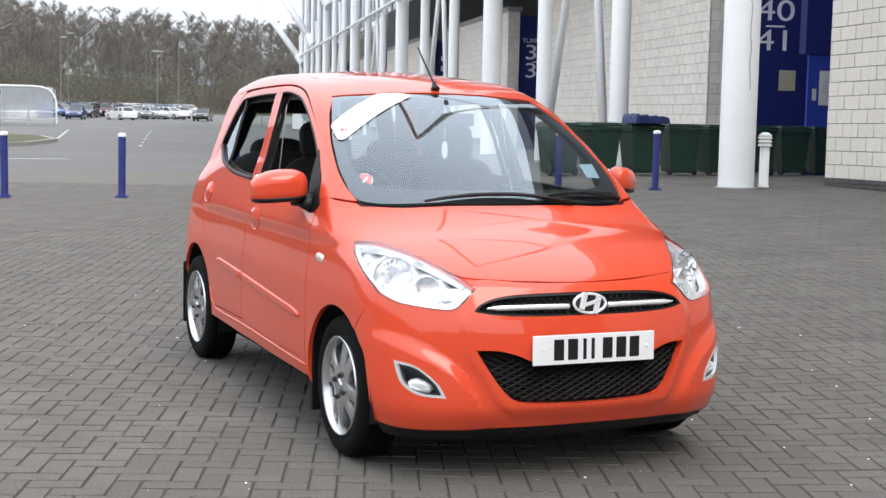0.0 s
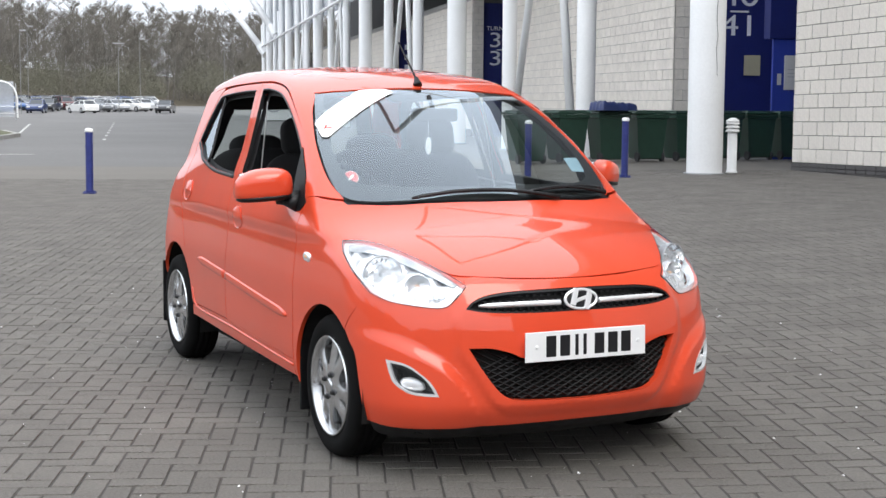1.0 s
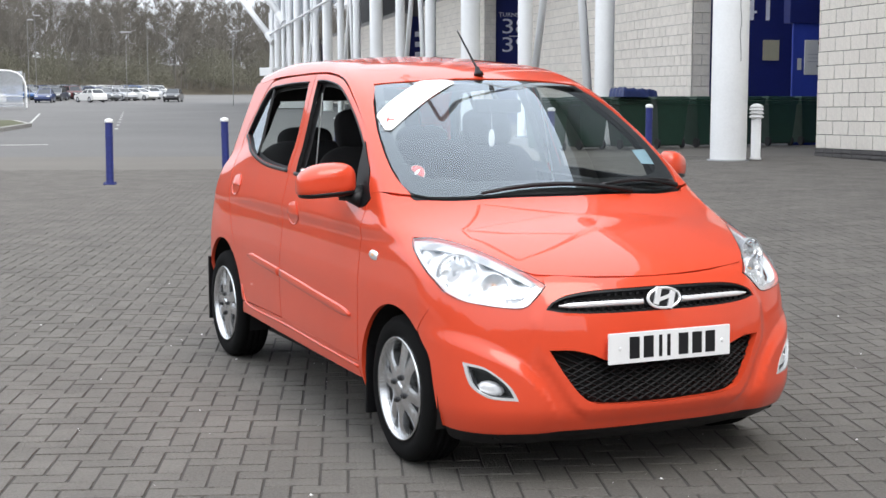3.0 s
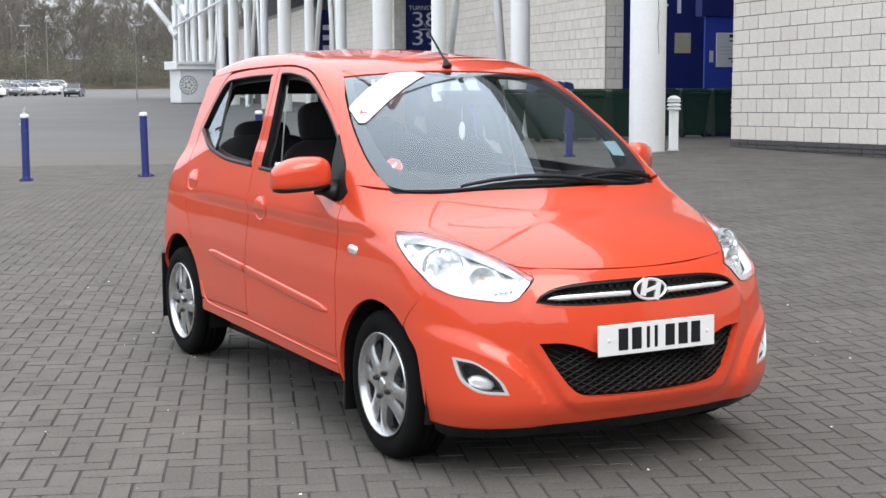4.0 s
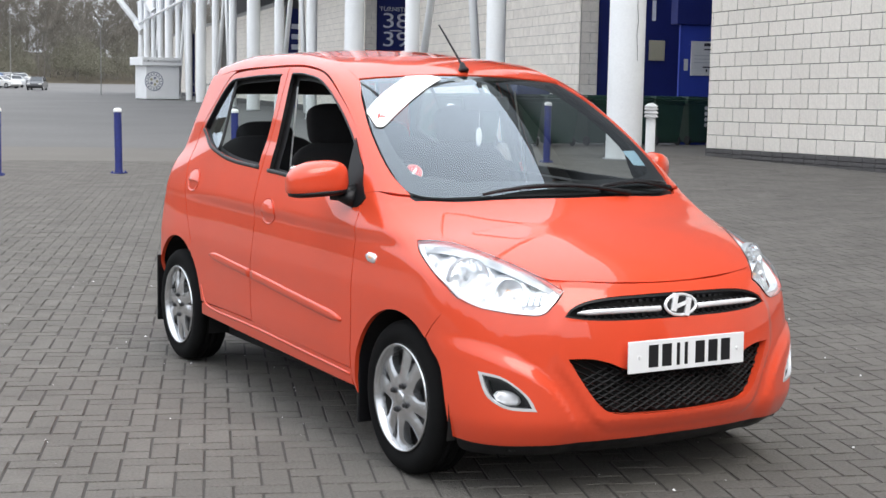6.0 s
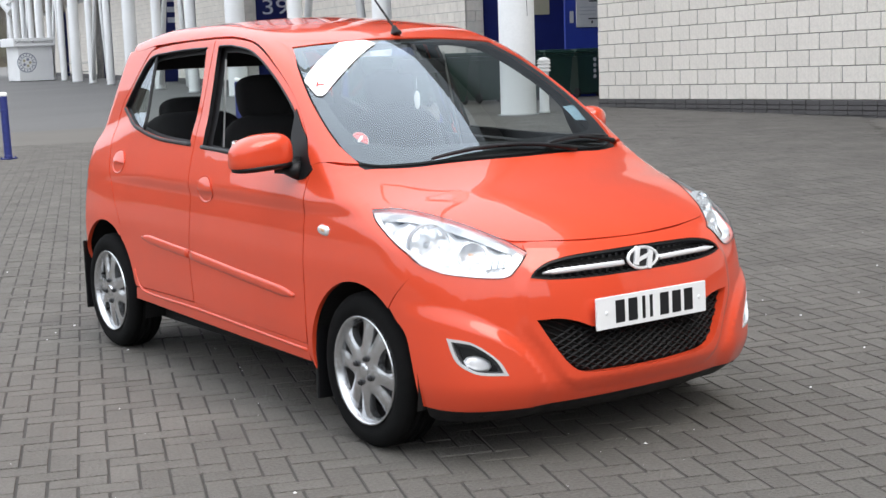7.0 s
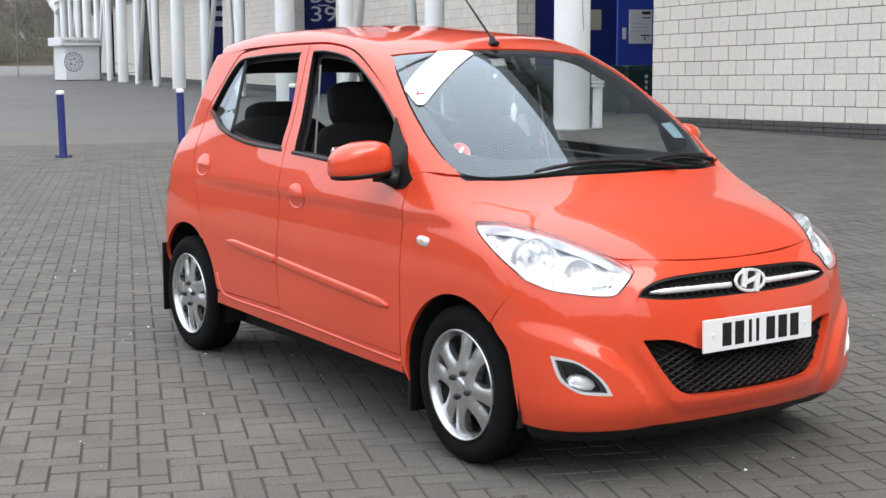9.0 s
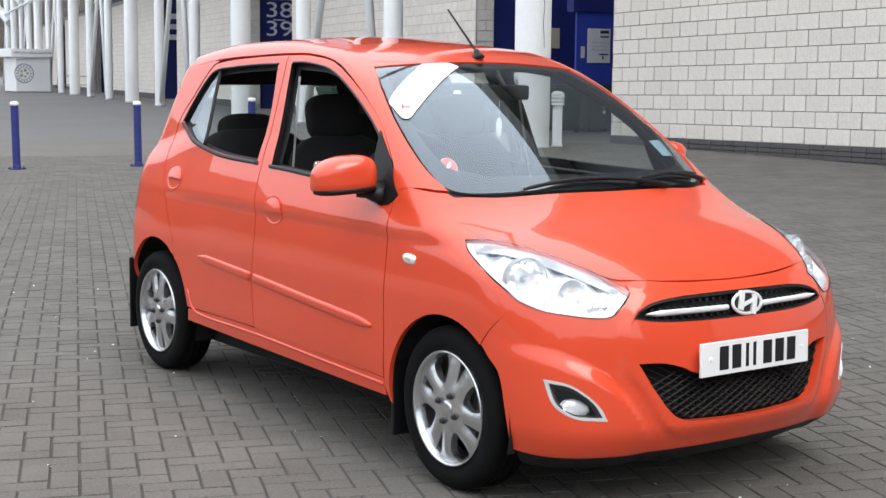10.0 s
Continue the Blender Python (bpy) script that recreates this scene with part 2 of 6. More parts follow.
def plinth(name, a, b, z0, z1, count, parent, rise=0.0):
    """The dark course at a wall's foot."""
    a, b = np.array([*a, 0.0]), np.array([*b, 0.0])
    d = (b - a) / count
    n = np.array([d[1], -d[0], 0]) / np.linalg.norm(d)
    d[2] = rise * np.linalg.norm(d)
    verts, faces = [], []
    for k in range(count):
        block_rows([(a + d * (k + 0.003) + n * 0.03 + np.array([0, 0, z0]), d * 0.994, np.array([0, 0, z1 - z0]), n)], 0.006, verts, faces, 0.03)
    tagged(from_lists(name, verts, faces, PLINTH, parent), kind="stuff")


CLAD = surface("dark_cladding", (0.07, 0.065, 0.062), 0.5, vary=0.3, scale=0.6, fine=6)
wall("wall_high", W1B, W1A, 7.0, 17.0, -0.6, CLAD, "dark profiled cladding high on the stand")
for j in range(5):
    plinth("plinth", W1A, W1B, 0.075 * j - 0.03, 0.075 * j + 0.0436, 104, wall_near, 0.0148)

STARTS = (9.3, 32.5, 53.9, 78.0, 101.5, 125.0)
for k in range(5):
    s0, s1 = STARTS[k], STARTS[k + 1] - 6.5
    a, b = spot(s0, 2.8).xy, spot(s1, 2.8).xy
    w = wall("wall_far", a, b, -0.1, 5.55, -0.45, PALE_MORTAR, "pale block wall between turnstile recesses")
    if k < 5:
        wall_blocks(b, a, 0.25, 5.5, 0.45, 0.25, "block", w)
    plinth("plinth", b, a, 0.0, 0.36, 30, w)
    cap = bmesh.new()
    box(cap, -0.04, 0.55, 0, s1 - s0, 5.55, 5.72, 0.01)
    bmesh.ops.transform(cap, matrix=at_stand(s0, 2.8), verts=cap.verts)
    tagged(part("coping", cap, CONCRETE, w), kind="structure")
    end = wall("wall_return", spot(s0, 2.8).xy, spot(s0, 3.26).xy, -0.1, 5.55, 0.3, BLOCK, "shaded grey block end of a wall")
    if k < 3:
        wall_blocks(spot(s0 - 0.004, 2.82).xy, spot(s0 - 0.004, 3.26).xy, 0.25, 5.5, 0.45, 0.25, "block", end)
    # the turnstile panel that faces along the stand
    bm = bmesh.new()
    box(bm, 3.27 if k == 0 else 3.15, 5.5, 0.12, 0.2, -0.1, 5.4, 0.01)
    bmesh.ops.transform(bm, matrix=at_stand(s0, 0), verts=bm.verts)
    sign = tagged(part("turnstile_sign", bm, BLUE), "tall dark blue painted turnstile board with pale numbers", "sign", group="turnstile boards")
    top, low = ("40", "41") if k == 0 else ("38", "39") if k == 1 else ("", "")
    face = at_stand(s0 + 0.11, 0) @ pose(0, 0, 0, 90, 0, 0)
    if top:
        mid, size, high, lower = (4.50, 0.72, 4.02, 3.30) if k == 0 else (4.07, 0.84, 3.91, 3.18)
        for words, z in ((top, high), (low, lower)):
            plain_text("number", words, size, face @ pose(mid, z, 0), LETTER, sign, width=1.4)
        plain_text("word", "TURNSTILES", 0.24, face @ pose(mid + 0.05, 4.70 if k == 0 else 4.39, 0), LETTER, sign, width=1.1)
        bar = bmesh.new()
        box(bar, mid - 0.24, mid + 0.24, -0.006, 0.0, (high + lower) / 2 - 0.02, (high + lower) / 2 + 0.025)
        bmesh.ops.transform(bar, matrix=at_stand(s0 + 0.114, 0), verts=bar.verts)
        part("dash", bar, LETTER, sign)
    else:                                         # writing too small to read
        for j in range(3):
            bar = bmesh.new()
            box(bar, 3.6, 4.3, -0.006, 0.0, 4.3 - 0.55 * j, 4.58 - 0.55 * j)
            bmesh.ops.transform(bar, matrix=at_stand(s0 + 0.114, 0), verts=bar.verts)
            part("bar", bar, LETTER, sign)
    # the back of the recess
    bm = bmesh.new()
    box(bm, 5.5, 5.75, -9.0, 0.3, -0.1, 5.6)
    bmesh.ops.transform(bm, matrix=at_stand(s0, 0), verts=bm.verts)
    tagged(part("wall_recess", bm, BLUE), "blue painted back wall of a turnstile recess", "wall", kind="structure")

COLUMNS = 17
for k in range(COLUMNS):
    s, r = 7.27 * k, 0.31 if k % 3 == 0 else 0.215 if k == 1 else 0.2
    z = land(*spot(s, 0).xy)
    col = thing("column", at_stand(s, 0, z), "white painted round steel column of the stand", "column", "columns of the stand")
    bm = bmesh.new()
    lathe(bm, [(r * 1.0, -0.05), (r * 1.0, 0.02), (r, 0.03), (r, 17.0)], 32)
    part("shaft", bm, WHITE, col, smooth=True)
    bm = bmesh.new()
    lathe(bm, [(r + 0.05, -0.02), (r + 0.05, 0.015), (r, 0.02)], 32)
    part("base_plate", bm, GALV, col)
    if k == 0:
        line = [(0.014 * math.sin(2.3 * j) + 0.03 * j / 12, 0.02 * math.sin(j), 4.6 - 0.225 * j) for j in range(13)]
        bm = rope(bmesh.new(), [spot(0, 0, z) + Vector((-0.05 + 0.81 * dx, -0.305 - 0.59 * dx, 0)) for dx, _, z in line], 0.0045, 5)
        bmesh.ops.transform(bm, matrix=at_stand(s, 0, z).inverted(), verts=bm.verts)
        part("cable", bm, DARK, col, "thin dark cable hanging down the column")

for k in range(1, COLUMNS, 3):
    for j, (s, o) in enumerate(((7.27 * k + 1.0, 0.0), (7.27 * (k + 1) - 0.35, 0.0))):
        sgn = 1 if j == 0 else -1
        z = land(*spot(s, o).xy)
        bm = bmesh.new()
        tube(bm, spot(s, o, z + 0.2), spot(s + sgn * (2.1 if sgn > 0 else 2.9), o - 0.05 if sgn > 0 else o + 0.3, 9.0), 0.1, sides=14)
        tagged(part("strut", bm, WHITE, smooth=True), "slanting white steel strut beside a column", "strut", "struts of the stand")

bm = bmesh.new()
tube(bm, spot(14, -0.25, 6.75), spot(122, -0.25, 6.75), 0.09)
tagged(part("rail", bm, WHITE), "long white horizontal steel tube across the columns", "rail", kind="structure")
bm = bmesh.new()
box(bm, 0.9, 1.0, 14, 122, 7.0, 17.0)
bmesh.ops.transform(bm, matrix=at_stand(0, 0), verts=bm.verts)
GLAZING = surface("glazing", (0.22, 0.25, 0.30), 0.15, vary=0.1, scale=0.4, fine=4)
tagged(part("wall_upper", bm, GLAZING), "blue-grey glazed upper wall of the stand", "wall", kind="structure")
for k in range(2, 40):
    bm = bmesh.new()
    box(bm, 0.84, 0.9, -0.04, 0.04, 7.0, 13.0)
    part("mullion", bm, GALV, bpy.data.objects["wall_upper"]).matrix_world = at_stand(14 + 2.7 * (k - 2), 0)
bm = bmesh.new()
box(bm, 9.0, 9.4, -60, 122, -0.1, 17.0)
bmesh.ops.transform(bm, matrix=at_stand(0, 0), verts=bm.verts)
tagged(part("wall_inner", bm, DARK), "dark inner wall of the concourse", "wall", kind="structure")
bm = bmesh.new()
box(bm, -0.8, 14, 9, 122, 17.0, 18.2)
box(bm, 2.0, 14, -60, 9, 17.0, 18.2)
bmesh.ops.transform(bm, matrix=at_stand(0, 0), verts=bm.verts)
tagged(part("roof", bm, CONCRETE), "grey underside of the stand's upper deck", "roof", kind="structure")


# raking masts that carry the roof, seen in the car's paint
for k in range(4):
    mast = thing("roof_mast", pose(0, 0, 0), "pair of raking white roof masts above the stand", "mast", "roof masts of the stand")
    foot = spot(21.81 * k, 0.0, 17.0)
    for sgn in (-1, 1):
        bm = bmesh.new()
        tube(bm, foot, spot(21.81 * k + sgn * 7.0, -4.0, 21.0), 0.15, 0.12, sides=14)
        part("leg", bm, WHITE, mast, smooth=True)
    bm = bmesh.new()
    tube(bm, spot(21.81 * k - 7.0, -4.0, 21.0), spot(21.81 * k + 7.0, -4.0, 21.0), 0.12, sides=12)
    part("tie", bm, WHITE, mast, smooth=True)


# ---- posts in front of the stand ----
def bollard(x, y, tilt):
    z = land(x, y)
    ob = thing("bollard", pose(x, y, z, tilt * 0.6, tilt, random.uniform(0, 90)), "blue painted steel bollard with a white cap, scuffed", "bollard", "row of blue bollards")
    bm = bmesh.new()
    lathe(bm, [(0.062, 0.0), (0.062, 0.05), (0.056, 0.06), (0.056, 0.28), (0.059, 0.285), (0.059, 0.30), (0.056, 0.305), (0.056, 0.70), (0.06, 0.705), (0.06, 0.73), (0.056, 0.735), (0.056, 0.93)], 20)
    part("post", bm, BLUE_POST, ob, smooth=False)
    bm = bmesh.new()
    lathe(bm, [(0.06, 0.925), (0.063, 0.935), (0.063, 0.96), (0.055, 0.975), (0.03, 0.985), (0.0001, 0.988)], 20)
    part("cap", bm, WHITE, ob, "white cap", smooth=True)
    bm = bmesh.new()
    box(bm, -0.09, 0.09, -0.09, 0.09, 0, 0.018, 0.004)
    part("base_plate", bm, BLUE_POST, ob)
    for a in (-0.07, 0.07):
        for b in (-0.07, 0.07):
            bm = bmesh.new()
            lathe(bm, [(0.012, 0.015), (0.012, 0.035), (0.004, 0.04)], 8, pose(a, b, 0))
            part("bolt", bm, BLUE_POST, ob)
    return ob


for x, y, tilt in ((-0.1, 16.57, -0.6), (1.6, 16.4, 0.4), (3.42, 16.47, -0.8), (5.2, 16.22, -0.5), (6.9, 15.8, 0.5), (8.5, 15.2, 0.2), (10.0, 14.62, 0.8)):
    bollard(x, y, tilt)

x, y = 12.55, 15.12
louvred = thing("white_bollard", pose(x, y, land(x, y)), "white painted bollard light with a ribbed cap beside the column", "bollard")
bm = bmesh.new()
lathe(bm, [(0.1, 0), (0.1, 0.03), (0.085, 0.04), (0.085, 0.72)], 24)
part("post", bm, WHITE, louvred, smooth=True)
for k in range(3):
    bm = bmesh.new()
    lathe(bm, [(0.085, 0.72 + 0.065 * k), (0.125, 0.73 + 0.065 * k), (0.125, 0.745 + 0.065 * k), (0.085, 0.785 + 0.065 * k)], 24)
    part("rib", bm, WHITE, louvred, smooth=False)
bm = bmesh.new()
lathe(bm, [(0.12, 0.905), (0.12, 0.92), (0.06, 0.965), (0.0001, 0.975)], 24)
part("cap", bm, WHITE, louvred)


# ---- wheeled bins ----
def wheelie_bin(m, lid_tilt):
    ob = thing("wheelie_bin", m, "dark green plastic wheeled bin with its lid shut", "bin", "row of wheeled bins")
    bm = bmesh.new()
    rings = []
    for z, w, d0, d1 in ((0.05, 0.25, -0.24, 0.22), (0.08, 0.275, -0.265, 0.25), (0.5, 0.315, -0.305, 0.28), (0.90, 0.35, -0.345, 0.305), (0.91, 0.375, -0.36, 0.32), (0.985, 0.375, -0.36, 0.32)):
        rings.append([bm.verts.new(v) for v in ((-w + 0.045, d0, z), (-w * 0.4, d0 - 0.012, z), (w * 0.4, d0 - 0.012, z), (w - 0.045, d0, z), (w, d0 + 0.045, z), (w, d1, z), (-w, d1, z), (-w, d0 + 0.045, z))])
    for lo, hi in zip(rings, rings[1:]):
        for k in range(8):
            bm.faces.new((lo[k], lo[(k + 1) % 8], hi[(k + 1) % 8], hi[k]))
    bm.faces.new(rings[0][::-1])
    bm.faces.new(rings[-1])
    part("body", bm, GREEN_BIN, ob)
    bm = bmesh.new()
    box(bm, -0.40, 0.40, -0.39, 0.33, 0, 0.05, 0.024)
    box(bm, -0.34, 0.34, -0.33, 0.27, 0.045, 0.08, 0.02)
    part("lid", bm, GREEN_BIN, ob).matrix_basis = pose(0, 0, 0.99, lid_tilt, 0, 0)
    bm = bmesh.new()
    tube(bm, (-0.25, 0.39, 0.97), (0.25, 0.39, 0.97), 0.015, sides=8)
    part("handle", bm, GREEN_BIN, ob)
    for a in (-0.28, 0.28):
        bm = bmesh.new()
        tube(bm, (a - 0.025, 0.2, 0.1), (a + 0.025, 0.2, 0.1), 0.1, sides=18)
        part("wheel", bm, DARK, ob)
    return ob


bins = [-0.25, 0.71, 1.67, 2.66, 3.63, 4.60, 5.55, 6.50]
for k, v in enumerate(bins):
    x, y = 11.35 + v, 20.0 + 0.02 * v + 0.06 * math.sin(k * 2.1)
    wheelie_bin(pose(x, y, land(x, y), 0, 0, 180 * (k % 2 > 2) + 6 * math.sin(k * 1.7) + 178), 0)

bm = bmesh.new()
for k in range(4):
    z = 1.03 - 0.125 * k
    lathe(bm, [(0.045, 0), (0.045, 0.004), (0.026, 0.004)], 14, pose(17.74, 19.635, z, 90, 0, 0))
tagged(part("bin_label", bm, PANEL), "column of four pale round marks stuck on a bin", "label")

# ---- notices and things by the turnstiles ----
TARP = surface("blue_tarpaulin", (0.022, 0.036, 0.12), 0.45, vary=0.4, scale=9, fine=40, bump=0.4, depth=0.01)
bm = bmesh.new()
box(bm, 4.64, 5.06, 0, 0.02, 2.12, 2.61, 0.004)
bmesh.ops.transform(bm, matrix=at_stand(9.38, 0), verts=bm.verts)
tagged(part("notice", bm, CREAM), "plain cream notice plate on the blue board", "notice")
BRIGHT_BLUE = surface("bright_blue_paint", (0.03, 0.055, 0.33), 0.4, vary=0.1, scale=2, fine=30)
bm = bmesh.new()
box(bm, 4.33, 7.2, 0, 0.08, -0.1, 2.9, 0.01)
bmesh.ops.transform(bm, matrix=at_stand(7.0, 0), verts=bm.verts)
tagged(part("gate_panel", bm, BRIGHT_BLUE), "bright blue painted steel gate panel", "gate", kind="structure")
bm = bmesh.new()
box(bm, 4.22, 7.2, -0.05, 0.30, 2.9, 5.4, 0.01)
bmesh.ops.transform(bm, matrix=at_stand(7.0, 0), verts=bm.verts)
tagged(part("lintel", bm, BLUE), "dark blue boxed lintel over the gate", "wall", kind="structure")
bm = bmesh.new()
box(bm, 4.60, 5.19, -0.03, -0.002, 1.75, 2.53, 0.015)
bmesh.ops.transform(bm, matrix=at_stand(7.0, 0), verts=bm.verts)
board = tagged(part("notice_board", bm, PANEL), "white framed notice board with dark printed bars", "notice")
for x0, x1, z0, z1, mat in ((4.92, 5.14, 2.42, 2.49, DARK), (4.92, 5.14, 2.33, 2.36, DARK), (4.90, 5.14, 1.93, 1.96, DARK), (4.98, 5.02, 1.84, 1.90, DARK), (4.68, 5.10, 2.20, 2.215, GALV), (4.68, 5.10, 2.12, 2.135, GALV), (4.68, 5.10, 2.04, 2.055, GALV)):
    bm = bmesh.new()
    box(bm, x0, x1, -0.034, -0.031, z0, z1)
    bmesh.ops.transform(bm, matrix=at_stand(7.0, 0), verts=bm.verts)
    part("bar", bm, mat, board)
bm = bmesh.new()
box(bm, 4.44, 4.54, -0.012, -0.002, 1.86, 2.12, 0.004)
bmesh.ops.transform(bm, matrix=at_stand(7.0, 0), verts=bm.verts)
tagged(part("small_notice", bm, PANEL), "narrow white notice plate on the blue gate", "notice")
bm = bmesh.new()
bmesh.ops.create_grid(bm, x_segments=44, y_segments=26, size=1)
for v in bm.verts:
    x, y = v.co.x, v.co.y
    edge = min(1, (1 - abs(x)) * 9) * min(1, (1 - abs(y)) * 6)
    fold = 0.028 * math.sin(9 * y + 3 * x) + 0.022 * math.sin(13 * x + 2.4 * math.sin(4 * y)) + 0.015 * math.sin(23 * x - 11 * y)
    v.co = Vector((0.44 * x + 0.012 * math.sin(14 * y), 0.26 * y + 0.007 * math.sin(11 * x), max(0.0, edge) ** 0.35 * (0.155 + 0.45 * fold - 0.03 * x)))
tarp = tagged(part("folded_tarpaulin", bm, TARP, smooth=True), "crumpled dark blue tarpaulin folded on the bins", "tarpaulin")
tarp.matrix_world = pose(13.0, 19.75, land(12.5, 19.75) + 1.068, 0, 0, 3)

# ---- the kiosk ----
CREST = surface("grey_blue_print", (0.22, 0.24, 0.31), 0.5, vary=0.3, scale=12, fine=40)
kx, ky = 29.2, 90.0
kiosk = thing("kiosk", pose(kx, ky, -0.02, 0, 0, -2), "white box kiosk with a round crest and a lettered fascia", "kiosk")
bm = bmesh.new()
box(bm, -0.45, 1.9, 0, 2.6, 0.12, 2.42, 0.03)
part("body", bm, WHITE, kiosk)
bm = bmesh.new()
box(bm, -0.80, 2.05, -0.25, 2.75, 2.42, 2.98, 0.04)
part("fascia", bm, WHITE, kiosk)
bm = bmesh.new()
box(bm, -0.40, 1.8, 0.1, 2.5, 0.0, 0.12)
part("base", bm, DARK, kiosk)
plain_text("fascia_words", "OFFICIAL MERCHANDISE", 0.235, pose(0.62, -0.26, 2.70, 90, 0, 0), DARK, kiosk)
crest_m = pose(0.10, -0.005, 1.34, 90, 0, 0)
for r0, r1 in ((0.60, 0.655), (0.40, 0.43)):
    bm = bmesh.new()
    lathe(bm, [(r1, 0), (r1, 0.015), (r0, 0.015), (r0, 0)], 40, crest_m, False)
    part("crest_ring", bm, CREST, kiosk)
for k in range(16):                               # plain marks in place of the crest's writing
    bm = bmesh.new()
    box(bm, -0.035, 0.035, 0.47, 0.56, 0, 0.012, 0, crest_m @ pose(0, 0, 0, 0, 0, 22.5 * k))
    part("crest_mark", bm, CREST, kiosk)
for k in range(5):
    bm = bmesh.new()
    lathe(bm, [(0.10, 0), (0.10, 0.012), (0.03, 0.014)], 6, crest_m @ pose(0.22 * math.cos(1.2566 * k), 0.22 * math.sin(1.2566 * k), 0))
    part("crest_petal", bm, CREST if k % 2 else CREAM, kiosk)
rack = thing("rail_rack", pose(32.2, 91, 0.06), "low galvanised rail beside the kiosk", "rail")
for a, b in (((0, 0, 0), (0, 0, 1.1)), ((2.2, 0, 0), (2.2, 0, 1.1)), ((0, 0, 1.1), (2.2, 0, 1.1)), ((0, 0, 0.5), (2.2, 0, 0.5))):
    bm = bmesh.new()
    tube(bm, a, b, 0.03, sides=8)
    part("bar", bm, GALV, rack)


# ---- slanting masts at the stand's far corner ----
for s0, z0, s1, o1, z1 in ((116, 6.2, 128, -7.5, 17.5), (102, 7.4, 113, -6.5, 18.5), (86, 9.6, 96, -5.0, 20)):
    mast = thing("mast", pose(0, 0, 0), "slanting white steel mast bracing the stand", "mast", "masts of the stand")
    a, b = spot(s0, 0, z0), spot(s1, o1, z1)
    bm = bmesh.new()
    tube(bm, a, a.lerp(b, 0.55), 0.32, 0.26, sides=14)
    part("lower_tube", bm, WHITE, mast, smooth=True)
    bm = bmesh.new()
    tube(bm, a.lerp(b, 0.55), b, 0.14, 0.12, sides=12)
    part("upper_tube", bm, WHITE, mast, smooth=True)
    bm = bmesh.new()
    tube(bm, a.lerp(b, -0.02), a.lerp(b, 0.05), 0.42, sides=14)
    part("collar", bm, WHITE, mast)


POLE = surface("dull_grey_pole", (0.20, 0.205, 0.20), 0.6, vary=0.2, scale=1, fine=20)
WORN = surface("worn_line_paint", (0.40, 0.40, 0.38), 0.8, vary=0.4, scale=3, fine=30)


# ---- car park: markings, kerbed island, shelter, lamps, parked cars ----
def marking(x, y, l, w, turn):
    bm = bmesh.new()
    box(bm, -w / 2, w / 2, 0, l, -0.004, 0.004)
    ob = tagged(part("road_marking", bm, WORN), "worn white line painted on the asphalt", "marking", "lines on the car park", kind="structure")
    ob.matrix_world = pose(x, y, land(x, y) - 0.026, 0, 0, turn)


for k in range(8):
    marking(8.3 + 1.23 * k, 47.0 + 5.4 * k, 1.3, 0.12, -12.8)
marking(-0.2, 33.5, 0.2, 7.5, -4)
marking(6.8, 57, 26, 0.11, -10.2)

bm = bmesh.new()
edge = [(-40, 38), (1.0, 41.5), (4.2, 46), (6.1, 52), (6.4, 58), (4.8, 62), (-40, 60)]
lo, hi = [bm.verts.new((x, y, -0.05)) for x, y in edge], [bm.verts.new((x, y, 0.11)) for x, y in edge]
for k in range(len(edge)):
    bm.faces.new((lo[k], lo[(k + 1) % len(edge)], hi[(k + 1) % len(edge)], hi[k]))
bm.faces.new(hi)
bmesh.ops.recalc_face_normals(bm, faces=bm.faces)
tagged(part("kerb", bm, KERB), "pale concrete kerb round a grass island", "kerb", kind="structure")
bm = bmesh.new()
cx, cy = -10.0, 50.0
bm.faces.new([bm.verts.new((cx + (x - cx) * 0.985, cy + (y - cy) * 0.97, 0.118)) for x, y in edge])
tagged(part("verge", bm, GRASS), "thin worn grass on the island", "grass", kind="structure")

# a curved clear shelter with a fence
sh = thing("shelter", pose(4.2, 101.0, 0.0, 0, 0, -8) @ Matrix.Diagonal((1, 1, 0.89, 1)), "pale barrel-roofed clear shelter with a railing", "shelter")
CLEAR = surface("frosted_panel", (0.72, 0.75, 0.79), 0.35, vary=0.15, scale=0.6, fine=6)
CLEAR.node_tree.nodes["Principled BSDF"].inputs["Alpha"].default_value = 0.38
bm = bmesh.new()
arcs = [(3.2, 0.15), (3.2, 1.7), (3.12, 2.2), (2.95, 2.6), (2.65, 2.9), (2.2, 3.08), (1.5, 3.15), (-8, 3.15)]
for (x0, z0), (x1, z1) in zip(arcs, arcs[1:]):
    vs = [bm.verts.new(v) for v in ((x0 + 6, 0, z0), (x1 + 6, 0, z1), (x1 + 6, 3.2, z1), (x0 + 6, 3.2, z0))]
    bm.faces.new(vs)
bmesh.ops.solidify(bm, geom=bm.faces[:], thickness=0.05)
part("roof_shell", bm, CLEAR, sh, smooth=False)
bm = bmesh.new()
box(bm, -2, 9.0, 3.15, 3.2, 0.2, 3.1)
part("back_panel", bm, CLEAR, sh)
for y in (-0.02, 3.22):
    part("end_arch", rope(bmesh.new(), [(x + 6, y, z) for x, z in arcs], 0.06, 8), WHITE, sh, "white tubular end arch")
for k in range(7):
    bm = bmesh.new()
    tube(bm, (-2 + 1.85 * k, 0, 0), (-2 + 1.85 * k, 0, 2.9), 0.045, sides=8)
    part("post", bm, GALV, sh)
for z in (0.5, 1.05):
    bm = bmesh.new()
    tube(bm, (-2, -0.1, z), (9.2, -0.1, z), 0.035, sides=8)
    part("rail", bm, GALV, sh)
